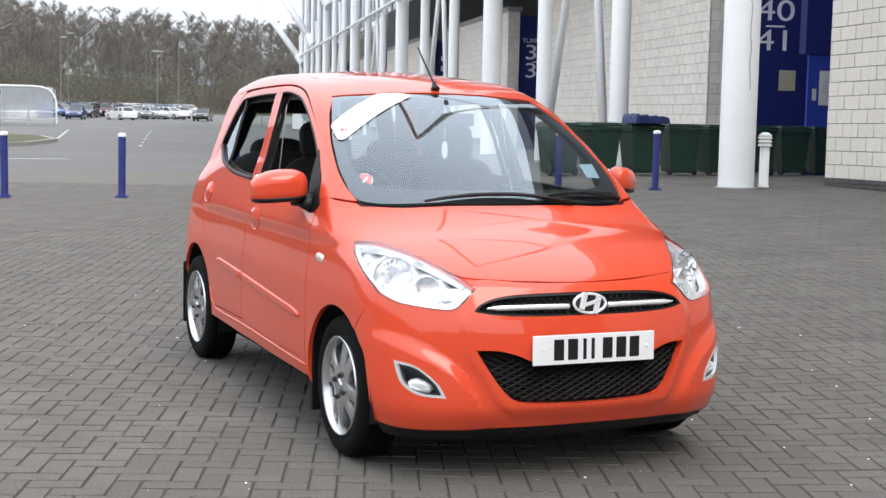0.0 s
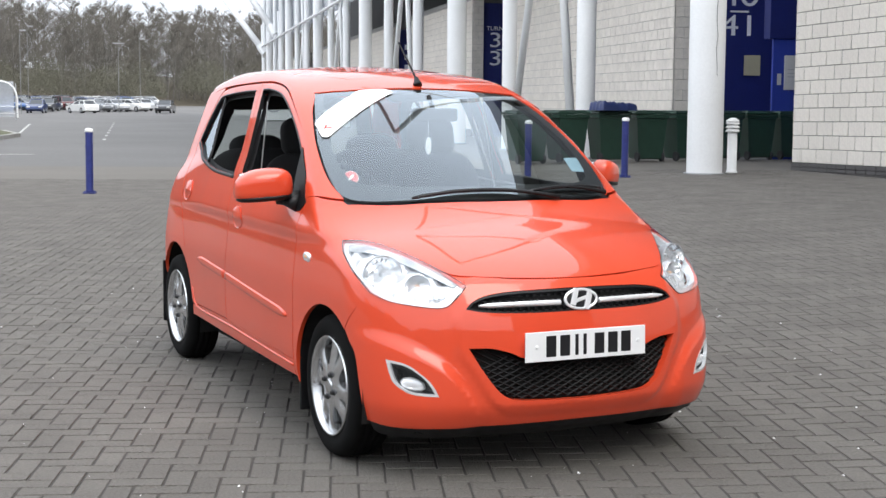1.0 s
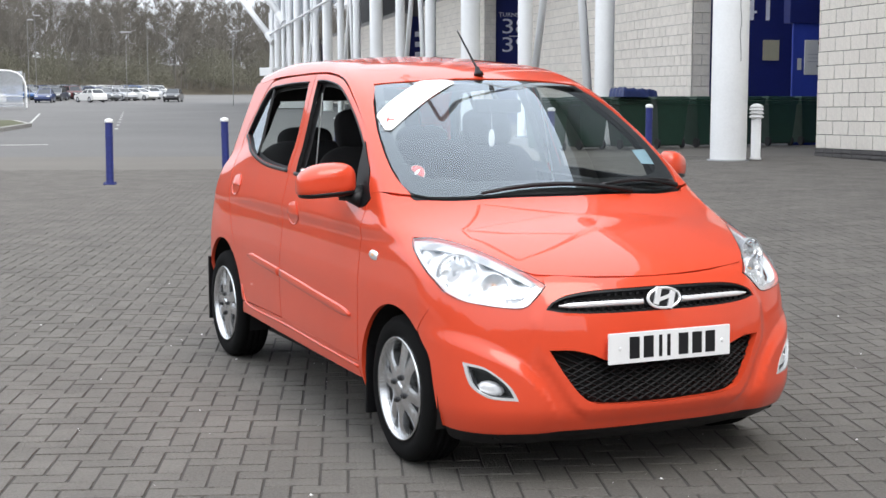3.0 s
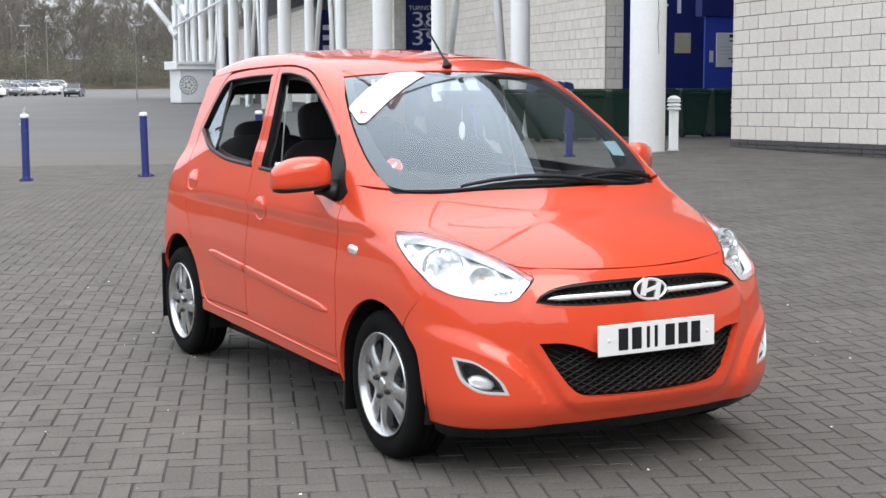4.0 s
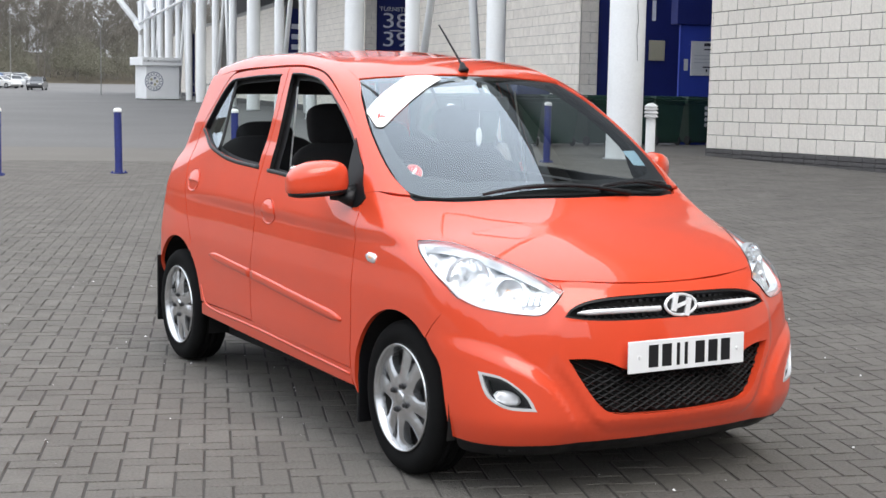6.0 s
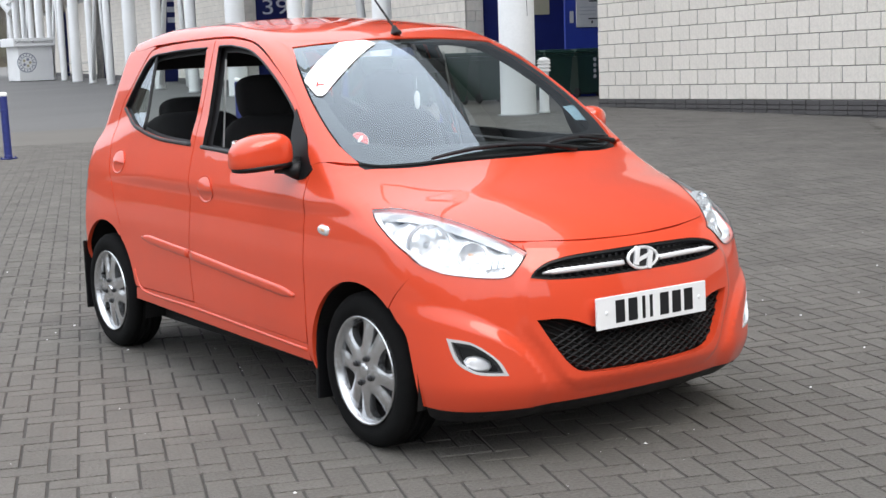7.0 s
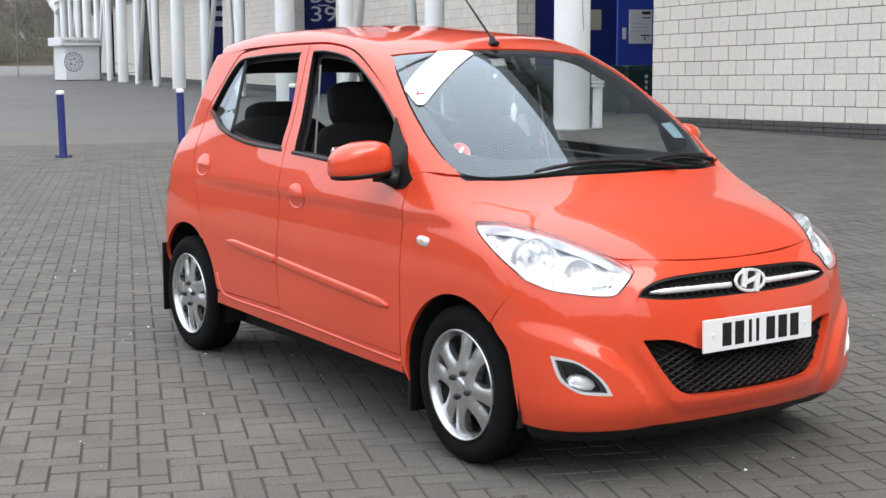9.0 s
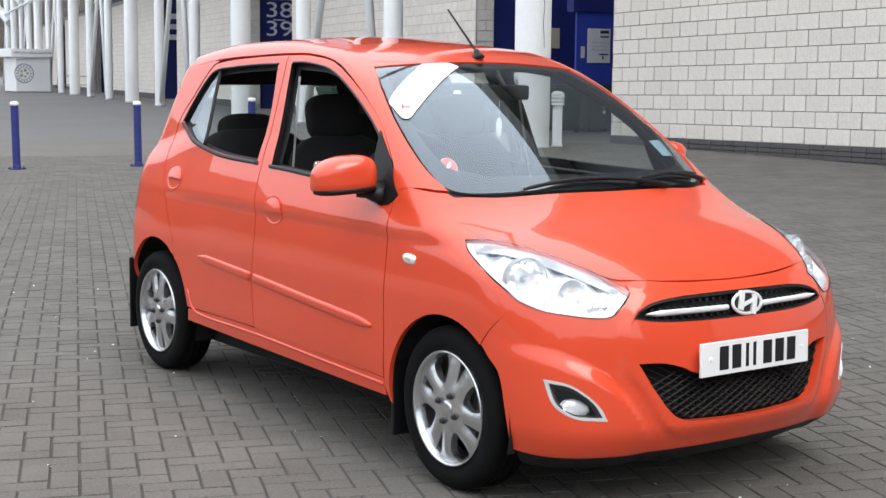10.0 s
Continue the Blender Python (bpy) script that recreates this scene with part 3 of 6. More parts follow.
for k in range(6):
    bm = bmesh.new()
    box(bm, 2.6 + 0.5 * k, 2.9 + 0.5 * k, -0.02, 0.0, 2.5, 2.72)
    part("bar", bm, BLUE_POST, sh)


def street_lamp(x, y, h, double):
    ob = thing("street_lamp", pose(x, y, land(x, y)), "tall grey car-park lamp post", "street lamp", "car-park lamps")
    bm = bmesh.new()
    tube(bm, (0, 0, 0), (0, 0, h), 0.042, 0.03, sides=10)
    part("pole", bm, POLE, ob)
    for s in ((-1, 1) if double else (1,)):
        bm = bmesh.new()
        box(bm, -0.3, 0.3, -0.14, 0.14, -0.05, 0.07, 0.03, pose(s * 0.3, 0, h))
        part("head", bm, GALV, ob)


for x, y, h, dbl in ((20.3, 143, 8.4, False), (24.2, 162.6, 9.6, False), (32, 151, 7.6, True), (36.5, 160, 8.4, False), (33.1, 114.6, 6.4, False)):
    street_lamp(x, y, h, dbl)

SHADES = [("silver", (0.42, 0.43, 0.45)), ("dark_blue", (0.02, 0.04, 0.13)), ("maroon", (0.09, 0.014, 0.016)), ("white", (0.72, 0.72, 0.70)), ("black", (0.015, 0.015, 0.017)), ("blue", (0.05, 0.12, 0.30)), ("grey", (0.15, 0.16, 0.17))]
DARKGLASS = surface("dark_car_glass", (0.03, 0.035, 0.04), 0.08, vary=0.1)


def parked_car(shade, base, tall):
    ob = thing("parked_car", pose(0, 0, 0), f"{shade.replace('_', ' ')} parked car in the far rows", "car", "cars parked in the far rows")
    body = surface(shade + "_car_paint", base, 0.3, vary=0.03, coat=1.0)
    bm = bmesh.new()
    prof = [(-2.1, 0.45), (-2.08, 0.68), (-1.9, 0.80), (-0.95, 0.93), (-0.9, 0.96), (1.75, 1.0), (2.0, 0.95), (2.12, 0.7), (2.1, 0.3), (1.6, 0.22), (-1.7, 0.22)]
    rows = []
    for x, k in ((-0.86, 0.93), (-0.80, 1.0), (0.80, 1.0), (0.86, 0.93)):
        rows.append([bm.verts.new((x, y * (0.99 if k < 1 else 1), 0.5 + (z - 0.5) * k)) for y, z in prof])
    for a, b in zip(rows, rows[1:]):
        for j in range(len(prof)):
            bm.faces.new((a[j], a[(j + 1) % len(prof)], b[(j + 1) % len(prof)], b[j]))
    bm.faces.new(rows[0][::-1])
    bm.faces.new(rows[-1])
    part("body", bm, body, ob, smooth=False)
    for name, mat, g, top in (("cabin_glass", DARKGLASS, 0.0, tall - 0.06), ("roof", body, 0.02, tall)):
        bm = bmesh.new()
        if name == "roof":
            box(bm, -0.60, 0.60, -0.05, 1.35, tall - 0.08, tall, 0.03)
            for x in (-0.64, 0.64):
                for y0, y1 in ((-0.85, -0.02), (0.62, 0.6), (1.78, 1.34)):
                    post = bmesh.new()
                    tube(post, (x * 1.12, y0, 0.95), (x * 0.93, y1, tall - 0.05), 0.045, sides=6)
                    part("pillar", post, body, ob)
        else:
            lo = [bm.verts.new(v) for v in ((-0.73, -0.88, 0.93), (0.73, -0.88, 0.93), (0.73, 1.8, 0.96), (-0.73, 1.8, 0.96))]
            hi = [bm.verts.new(v) for v in ((-0.60, -0.08, top), (0.60, -0.08, top), (0.60, 1.36, top), (-0.60, 1.36, top))]
            for j in range(4):
                bm.faces.new((lo[j], lo[(j + 1) % 4], hi[(j + 1) % 4], hi[j]))
            bm.faces.new(hi)
        part(name, bm, mat, ob)
    for x in (-0.78, 0.78):
        for y in (-1.3, 1.25):
            bm = bmesh.new()
            tube(bm, (x - 0.09, y, 0.31), (x + 0.09, y, 0.31), 0.31, sides=18)
            w = part("wheel", bm, DARK, ob)
            bm = bmesh.new()
            tube(bm, (x - 0.095, y, 0.31), (x + 0.095, y, 0.31), 0.19, sides=14)
            part("rim", bm, GALV, w)
    for x in (-0.62, 0.62):
        bm = bmesh.new()
        box(bm, x - 0.17, x + 0.17, -2.11, -2.0, 0.62, 0.74, 0.02)
        part("headlight", bm, PANEL, ob)
    return ob


kinds = [parked_car(n, c, 1.42 + 0.07 * (k % 3)) for k, (n, c) in enumerate(SHADES)]
rng = random.Random(3)
# the nearest cars by place and shade, then fuller rows behind them
spots = [(33.3, 159, 0), (23.0, 150, 1), (28.9, 168, 2), (28.0, 151, 3), (37.4, 152, 4), (19.0, 150, 5), (42, 180, 6),
         (33.4, 168, 0), (37.7, 165, 0), (40, 188, 6), (46, 198, 4), (33, 190, 1), (15.5, 137, 3), (25, 172, 6), (11.5, 132, 0), (30.6, 157, 6), (35.6, 160, 3), (26, 160, 4)]
for x0, y0, x1, y1, n in ((19.5, 163, 39.5, 172, 9), (21, 176, 43, 183, 12), (24, 187, 44.5, 190, 12)):
    for k in range(n):
        t = k / (n - 1)
        spots.append((x0 + (x1 - x0) * t + rng.uniform(-0.5, 0.5), y0 + (y1 - y0) * t + rng.uniform(-0.8, 0.8), rng.choice((0, 0, 1, 3, 3, 4, 4, 6, 6, 5))))
placed = set()
for x, y, shade in spots:
    m = pose(x, y, land(x, y) - 0.03, 0, 0, rng.choice((-25, 10, 30, -15, 195)) + rng.uniform(-8, 8))
    if shade in placed:
        copy_thing(kinds[shade], m)
    else:
        kinds[shade].matrix_world = m
        placed.add(shade)


# ---- bare woods along the far edge ----
def woods():
    """Trunks, limbs and fine twigs of several hundred bare trees, as two lists of triangles and four-sided stems."""
    rng = np.random.RandomState(7)
    count = 900
    x, depth = -75 + 200 * rng.rand(count), rng.rand(count) ** 0.8
    y = 196 + 0.10 * x + 48 * depth
    h = rng.uniform(10.2, 14.8, count) + 1.5 * depth
    base = np.stack([x, y, (3.0 * depth + 3.0 * np.exp(-((x - 10) / 45.0) ** 2)) * 0.6 + 0.3], 1)
    top = base + np.stack([rng.normal(0, 0.4, count), rng.normal(0, 0.4, count), h], 1)
    limbs = 16
    f = rng.uniform(0.15, 0.97, (count, limbs))
    o = base[:, None] + (top - base)[:, None] * f[..., None]
    ang, l = rng.rand(count, limbs) * 6.283, (1.1 - f) * h[:, None] * 0.36 + 0.5
    tip = o + np.stack([np.cos(ang) * l * 0.8, np.sin(ang) * l * 0.8, l * rng.uniform(0.4, 1.0, l.shape)], -1)
    a = np.concatenate([base, base + (top - base) * 0.55, o.reshape(-1, 3)])
    b = np.concatenate([base + (top - base) * 0.55, top, tip.reshape(-1, 3)])
    r0 = np.concatenate([np.full(count, 0.11), np.full(count, 0.07), np.full(count * limbs, 0.04)])
    r1 = np.concatenate([np.full(count, 0.07), np.full(count, 0.02), np.full(count * limbs, 0.012)])
    d = (b - a) / np.linalg.norm(b - a, axis=1, keepdims=True)
    u = np.cross(d, [0.3, 0.9, 0.2])
    u /= np.linalg.norm(u, axis=1, keepdims=True)
    w = np.cross(d, u)
    ring = [c + r[:, None] * (u * math.cos(2.0944 * j) + w * math.sin(2.0944 * j)) for c, r in ((a, r0), (b, r1)) for j in range(3)]
    verts = np.stack(ring, 1).reshape(-1, 3)
    k = 6 * np.arange(len(a))[:, None]
    faces = np.concatenate([k + np.array([j, (j + 1) % 3, 3 + (j + 1) % 3, 3 + j]) for j in range(3)])
    n = 42
    c = o[:, :, None] + (tip - o)[:, :, None] * rng.uniform(0.2, 1.0, (count, limbs, n, 1))
    c = c.reshape(-1, 3)
    low = np.repeat(base, 90, 0) + np.stack([rng.normal(0, 2.0, count * 90), rng.normal(0, 1.5, count * 90), np.abs(rng.normal(0, 2.6, count * 90))], 1)
    c = np.concatenate([c, low])
    dd = rng.normal(size=c.shape) * [0.8, 0.8, 0.5] + [0, 0, 0.95]
    dd *= rng.uniform(0.5, 1.5, (len(c), 1)) / np.linalg.norm(dd, axis=1, keepdims=True)
    side = np.cross(dd, [0, 1, 0.2])
    side *= 0.017 / (np.linalg.norm(side, axis=1, keepdims=True) + 1e-9)
    twigs = np.stack([c - side, c + side, c + dd], 1).reshape(-1, 3)
    # low leafing scrub in clumps along the edge
    cx = rng.uniform(-20, 75, 70)
    hub = np.stack([cx, 193.5 + 0.10 * cx + rng.uniform(0, 10, 70), rng.uniform(1.6, 3.4, 70)], 1)
    size = rng.uniform(1.6, 4.2, 70)
    q = rng.normal(size=(70, 900, 3))
    q *= rng.rand(70, 900, 1) ** 0.4 / np.linalg.norm(q, axis=2, keepdims=True)
    q[..., 2] = np.abs(q[..., 2]) * 1.5
    c = (hub[:, None] + q * size[:, None, None]).reshape(-1, 3)
    dd = rng.normal(size=c.shape) * 0.2 + [0, 0, 0.08]
    side = np.cross(dd, [0, 1, 0.2])
    side *= 0.035 / (np.linalg.norm(side, axis=1, keepdims=True) + 1e-9)
    bush = np.stack([c - side, c + side, c + dd], 1).reshape(-1, 3)
    return bush, np.arange(len(bush)).reshape(-1, 3).tolist(), verts, faces.tolist(), twigs, np.arange(len(twigs)).reshape(-1, 3).tolist()


sv, sf, wv, wf, tv, tf = woods()
wood = tagged(from_lists("woods", wv, wf, BARK), "bare grey-brown winter woods behind the car park", "woods", kind="stuff")
tagged(from_lists("twigs", tv, tf, TWIG, wood), kind="stuff")
tagged(from_lists("scrub", sv, sf, SCRUB), "olive-brown leafing scrub along the edge of the woods", "bushes", kind="stuff")
bm = bmesh.new()
rows = []
for y, z in ((190, 0.4), (200, 1.2), (215, 3.4), (236, 6.0), (260, 8.0), (262, -1)):
    rows.append([bm.verts.new((x, y + 0.10 * x, z * (0.6 + 0.4 * math.exp(-((x - 10) / 60.0) ** 2)))) for x in range(-160, 200, 10)])
for a, b in zip(rows, rows[1:]):
    for k in range(len(a) - 1):
        bm.faces.new((a[k], a[k + 1], b[k + 1], b[k]))
LITTER = surface("leaf_litter", (0.075, 0.062, 0.04), 0.95, vary=0.4, scale=0.3, fine=4)
tagged(part("bank", bm, LITTER, smooth=True), "brown leaf-strewn bank under the woods", "bank", kind="structure")

# a bare tree on the island
def bare_tree(x, y, h):
    ob = thing("bare_tree", pose(x, y, 0.1), "bare dark tree standing on the grass island", "tree")
    rng = random.Random(21)
    trunk, crown = bmesh.new(), bmesh.new()
    tube(trunk, (0, 0, 0), (0.1, 0, h * 0.5), 0.2, 0.14, sides=9)
    tube(trunk, (0.1, 0, h * 0.5), (0.0, 0.1, h), 0.14, 0.03, sides=8)
    part("trunk", trunk, BARK, ob, smooth=True)
    verts, faces = [], []
    for k in range(34):
        f = rng.uniform(0.3, 0.98)
        o = Vector((0.05, 0, h * f))
        a, l = rng.uniform(0, 6.28), (1.15 - f) * h * 0.45
        tip = o + Vector((math.cos(a) * l * 0.8, math.sin(a) * l * 0.8, l * rng.uniform(0.4, 0.9)))
        tube(crown, o, tip, 0.045, 0.01, sides=4, caps=False)
        for j in range(40):
            c = o.lerp(tip, rng.uniform(0.2, 1))
            d = Vector((rng.gauss(0, 1), rng.gauss(0, 1), rng.gauss(0.4, 0.7))).normalized() * rng.uniform(0.4, 1.1)
            w = d.cross(Vector((0, 1, 0.2))).normalized() * 0.009
            q = len(verts)
            verts += [c - w, c + w, c + d]
            faces.append((q, q + 1, q + 2))
    c = part("limbs", crown, BARK, ob)
    from_lists("twigs", verts, faces, BARK, ob)


bare_tree(2.55, 49.0, 8.5)

# the shade in the gaps between the trees is put into this dark colour
TREES = surface("shaded_winter_trees", (0.045, 0.039, 0.029), 0.95, vary=0.4, scale=0.3, fine=4)


# an unseen belt of bare trees round behind the camera, added for the car's reflections
def belt():
    rng = np.random.RandomState(9)
    verts, faces = [], []
    n = 1400
    fine = np.convolve(rng.uniform(-1, 1, n + 9), np.ones(5) / 5, "same")
    for k in range(n + 1):
        a = radians(98 + 220 * k / n)
        r = 62 + 4 * math.sin(k * 0.058)
        h = 9.6 + 0.8 * math.sin(k * 0.021 + 1) + 0.5 * math.sin(k * 0.077) + 0.7 * fine[k] + 3.6 * math.exp(-((k / n - 0.74) / 0.13) ** 2)
        c = np.array([8 + r * math.cos(a), r * math.sin(a), 0])
        if k < 420:                               # low, then tall, then low again, shaped for reflections in the car's near side
            way = math.degrees(math.atan2(c[1] - 1.5, c[0] + 0.75))
            rise = np.interp(way, (88, 95, 98, 100, 102, 105, 109, 113, 117, 121, 150, 170), (3.5, 4.2, 6.0, 9.0, 11.0, 12.0, 12.5, 11.5, 8.0, 6.0, 5.5, 7.5))
            h = math.hypot(c[0], c[1]) * math.tan(radians(rise)) + 0.7 * fine[k] + 0.4 * math.sin(k * 0.19)
        o = np.array([math.cos(a), math.sin(a), 0])
        verts += [c - o * 2 + [0, 0, -0.2], c + o * 0.5 + [0, 0, h * 0.6], c + o * 3 + [0, 0, h], c + o * 6 + [0, 0, -0.2]]
        if k:
            q = 4 * k
            faces += [(q + j, q + j + 1, q + j - 3, q + j - 4) for j in range(3)]
    return verts, faces


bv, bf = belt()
tagged(from_lists("treeline", bv, bf, TREES), "dense belt of bare trees out of view, its shaded gaps put into the dark brown", "woods", kind="stuff")

# ---- the car body as one smooth solid; x across, y to the rear, z up, the front axle at y = 0 ----
TABLES = {}


def curve(v, knots):
    """A smooth line through (v, value) knots, looked up in a fine table."""
    key = tuple(knots)
    if key not in TABLES:
        xs, ys = np.array(knots, float).T
        h = np.diff(xs)
        s = np.diff(ys) / h
        m = np.concatenate(([s[0]], [2 * a * b / (a + b) if a * b > 0 else 0.0 for a, b in zip(s, s[1:])], [s[-1]]))
        w = np.linspace(xs[0], xs[-1], 1500)
        i = np.clip(np.searchsorted(xs, w, "right") - 1, 0, len(h) - 1)
        t = (w - xs[i]) / h[i]
        TABLES[key] = w, (ys[i] * (2 * t**3 - 3 * t**2 + 1) + m[i] * h[i] * (t**3 - 2 * t**2 + t)
                          + ys[i + 1] * (3 * t**2 - 2 * t**3) + m[i + 1] * h[i] * (t**3 - t**2))
    return np.interp(v, *TABLES[key])


def soft_max(a, b, k):
    h = np.clip(0.5 + 0.5 * (a - b) / k, 0, 1)
    return b + (a - b) * h + k * h * (1 - h)


def soft_min(a, b, k):
    return -soft_max(-a, -b, k)


SIDE_PLAN = [(-0.8, 0.745), (-0.4, 0.772), (0, 0.792), (0.4, 0.797), (1.4, 0.780), (2.0, 0.762), (2.4, 0.757), (2.65, 0.742), (2.9, 0.70)]
SIDE_RISE = [(0.15, 0.05), (0.22, 0.025), (0.30, 0.008), (0.42, 0.0), (0.62, 0.0), (0.74, 0.010), (0.86, 0.028), (0.95, 0.052), (1.05, 0.087), (1.25, 0.147)]
NOSE = [(0.15, -0.56), (0.21, -0.64), (0.30, -0.672), (0.45, -0.662), (0.56, -0.648), (0.66, -0.622), (0.74, -0.58), (0.80, -0.50), (0.9, -0.3)]
BONNET = [(-0.8, 0.64), (-0.62, 0.755), (-0.5, 0.812), (-0.3, 0.875), (-0.1, 0.93), (0.05, 0.965), (0.3, 0.998), (0.6, 1.09), (1.0, 1.2), (2.0, 1.2), (2.6, 1.1), (2.9, 1.05)]
TAIL = [(0.2, 2.70), (0.3, 2.81), (0.55, 2.85), (0.7, 2.84), (0.9, 2.81), (1.2, 2.76)]
MOUTH = [(0.24, 0.30), (0.31, 0.375), (0.40, 0.43), (0.50, 0.487), (0.60, 0.492), (0.66, 0.465), (0.75, 0.44)]
SHELF = [(0.35, 0.25), (0.42, 0.30), (0.47, 0.37), (0.55, 0.45), (0.65, 0.505), (0.72, 0.535), (0.80, 0.55)]
ROOF = [(0.4, 1.40), (0.7, 1.462), (0.86, 1.495), (1.2, 1.553), (1.6, 1.580), (2.0, 1.574), (2.4, 1.535), (2.8, 1.46)]


def solid(p):
    """Below zero inside the closed body, above it outside; about a distance in metres."""
    x, y, z = np.abs(p[:, 0]), p[:, 1], p[:, 2]
    side = x - curve(y, SIDE_PLAN) + curve(z, SIDE_RISE)
    nose = (curve(z, NOSE) + 0.28 * x**2 + 0.27 * x**4 - y) * 0.85
    mouth = np.clip((curve(z, MOUTH) - x) / 0.040 + 0.5, 0, 1)
    mouth = mouth * mouth * (3 - 2 * mouth) * np.clip((0.72 - z) / 0.05, 0, 1) * np.clip((z - 0.24) / 0.05, 0, 1)
    nose = nose - 0.009 * mouth
    shelf = np.clip((curve(x, SHELF) - z) / 0.07 + 0.5, 0, 1) * np.clip((x - 0.38) / 0.12, 0, 1)
    nose = nose - 0.020 * shelf * shelf * (3 - 2 * shelf)
    top = (z - curve(y, BONNET) + 0.14 * x**2 + 0.25 * np.clip(x - 0.55, 0, 1) ** 2) * 0.93
    tail = y - curve(z, TAIL) + 0.22 * x**2
    low = soft_max(soft_max(side, nose, 0.14), soft_max(top, tail, 0.05), 0.07)
    glass = (0.02 + (z - 0.98) * 1.62 + 0.36 * x**2 - 0.05 * np.sin(np.clip((z - 0.98) / 0.5, 0, 1) * 3.14) - y) * 0.53
    flank = (x - 0.752 + (z - 0.93) * 0.30 + 0.10 * np.clip(z - 1.2, 0, 1) ** 2 + 0.03 * np.clip(y - 1.0, 0, 2) + 0.04 * np.clip(y - 1.9, 0, 2)) * 0.96
    crown = (z - curve(y, ROOF) + 0.13 * x**2) * 0.98
    hatch = (y - 2.76 + (z - 1.0) * 0.37 + 0.18 * x**2) * 0.93
    high = soft_max(soft_max(soft_max(glass, flank, 0.05), crown, 0.07), hatch, 0.08)
    high = soft_max(high, 0.86 - z, 0.04)
    return soft_max(soft_min(low, high, 0.04), 0.135 - z, 0.03)


def slope(p):
    e = 1.5e-3
    g = np.stack([solid(p + e * d) - solid(p - e * d) for d in np.eye(3)], 1)
    return g / np.linalg.norm(g, axis=1, keepdims=True)


def meet(origin, way):
    """Where rays from outside first meet the body."""
    t = np.zeros(len(origin))
    for _ in range(60):
        t = t + np.clip(solid(origin + t[:, None] * way), -0.2, 0.4) * 0.8
    return origin + t[:, None] * way

# ---- car materials ----
def paint(name, base):
    m = bpy.data.materials.new(name)
    m.use_nodes = True
    n, l = m.node_tree.nodes, m.node_tree.links
    b = n["Principled BSDF"]
    b.inputs["Roughness"].default_value, b.inputs["Metallic"].default_value = 0.42, 0.0
    b.inputs["Specular IOR Level"].default_value = 0.2
    b.inputs["Coat Weight"].default_value, b.inputs["Coat Roughness"].default_value, b.inputs["Coat IOR"].default_value = 1.0, 0.008, 1.52
    place, dust = n.new("ShaderNodeTexCoord"), n.new("ShaderNodeTexNoise")
    dust.inputs["Scale"].default_value, dust.inputs["Detail"].default_value = 2.2, 8
    l.new(place.outputs["Object"], dust.inputs["Vector"])
    r = n.new("ShaderNodeMapRange")
    r.inputs["From Min"].default_value, r.inputs["From Max"].default_value = 0.3, 0.8
    r.inputs["To Min"].default_value, r.inputs["To Max"].default_value = 0.95, 1.06
    l.new(dust.outputs["Fac"], r.inputs["Value"])
    t = n.new("ShaderNodeVectorMath")
    t.operation = "SCALE"
    t.inputs[0].default_value = base
    l.new(r.outputs["Result"], t.inputs["Scale"])
    l.new(t.outputs["Vector"], b.inputs["Base Color"])
    return m


def glass(name, tint, face_on, grazing):
    """Thin glass: clear but for its tint, with a mirror that grows towards grazing."""
    m = bpy.data.materials.new(name)
    m.use_nodes = True
    n, l = m.node_tree.nodes, m.node_tree.links
    n.remove(n["Principled BSDF"])
    clear, mirror, mix = n.new("ShaderNodeBsdfTransparent"), n.new("ShaderNodeBsdfGlossy"), n.new("ShaderNodeMixShader")
    edge, power, scale = n.new("ShaderNodeLayerWeight"), n.new("ShaderNodeMath"), n.new("ShaderNodeMath")
    clear.inputs["Color"].default_value = (*tint, 1)
    mirror.inputs["Roughness"].default_value = 0.0
    mirror.inputs["Color"].default_value = (0.84, 0.93, 1.0, 1)
    power.operation, scale.operation = "POWER", "MULTIPLY_ADD"
    power.inputs[1].default_value = 2.2
    scale.inputs[1].default_value, scale.inputs[2].default_value = grazing, face_on
    l.new(edge.outputs["Facing"], power.inputs[0])
    l.new(power.outputs[0], scale.inputs[0])
    l.new(scale.outputs[0], mix.inputs["Fac"])
    l.new(clear.outputs["BSDF"], mix.inputs[1])
    l.new(mirror.outputs["BSDF"], mix.inputs[2])
    l.new(mix.outputs["Shader"], n["Material Output"].inputs["Surface"])
    return m


PAINT = paint("red_car_paint", (0.70, 0.069, 0.025))
GLASS = glass("window_glass", (0.88, 0.94, 0.92), 0.08, 0.70)
LENS = glass("lamp_lens", (0.95, 0.96, 0.97), 0.04, 0.5)
MESH = surface("black_mesh", (0.004, 0.004, 0.0045), 0.6, vary=0.2, spec=0.3)
TRIM = surface("black_plastic", (0.008, 0.008, 0.009), 0.45, vary=0.2, scale=6, fine=300, bump=0.1, depth=0.0006, spec=0.3)
SATIN = surface("grey_black_trim", (0.015, 0.015, 0.017), 0.5, vary=0.15, scale=9, fine=200)
RUBBER = surface("tyre_rubber", (0.006, 0.006, 0.006), 0.85, vary=0.3, scale=10, fine=160, bump=0.3, depth=0.001, spec=0.12)
CHROME = surface("chrome", (0.88, 0.89, 0.90), 0.12, metal=1.0, vary=0.03)
FOG_TRIM = surface("bright_fog_trim", (0.93, 0.94, 0.95), 0.14, metal=0.55, vary=0.03)
FOG_LENS = glass("fog_lamp_lens", (0.95, 0.96, 0.97), 0.05, 0.15)
BRIGHT = surface("bright_trim", (0.95, 0.95, 0.96), 0.18, metal=0.35, vary=0.03)
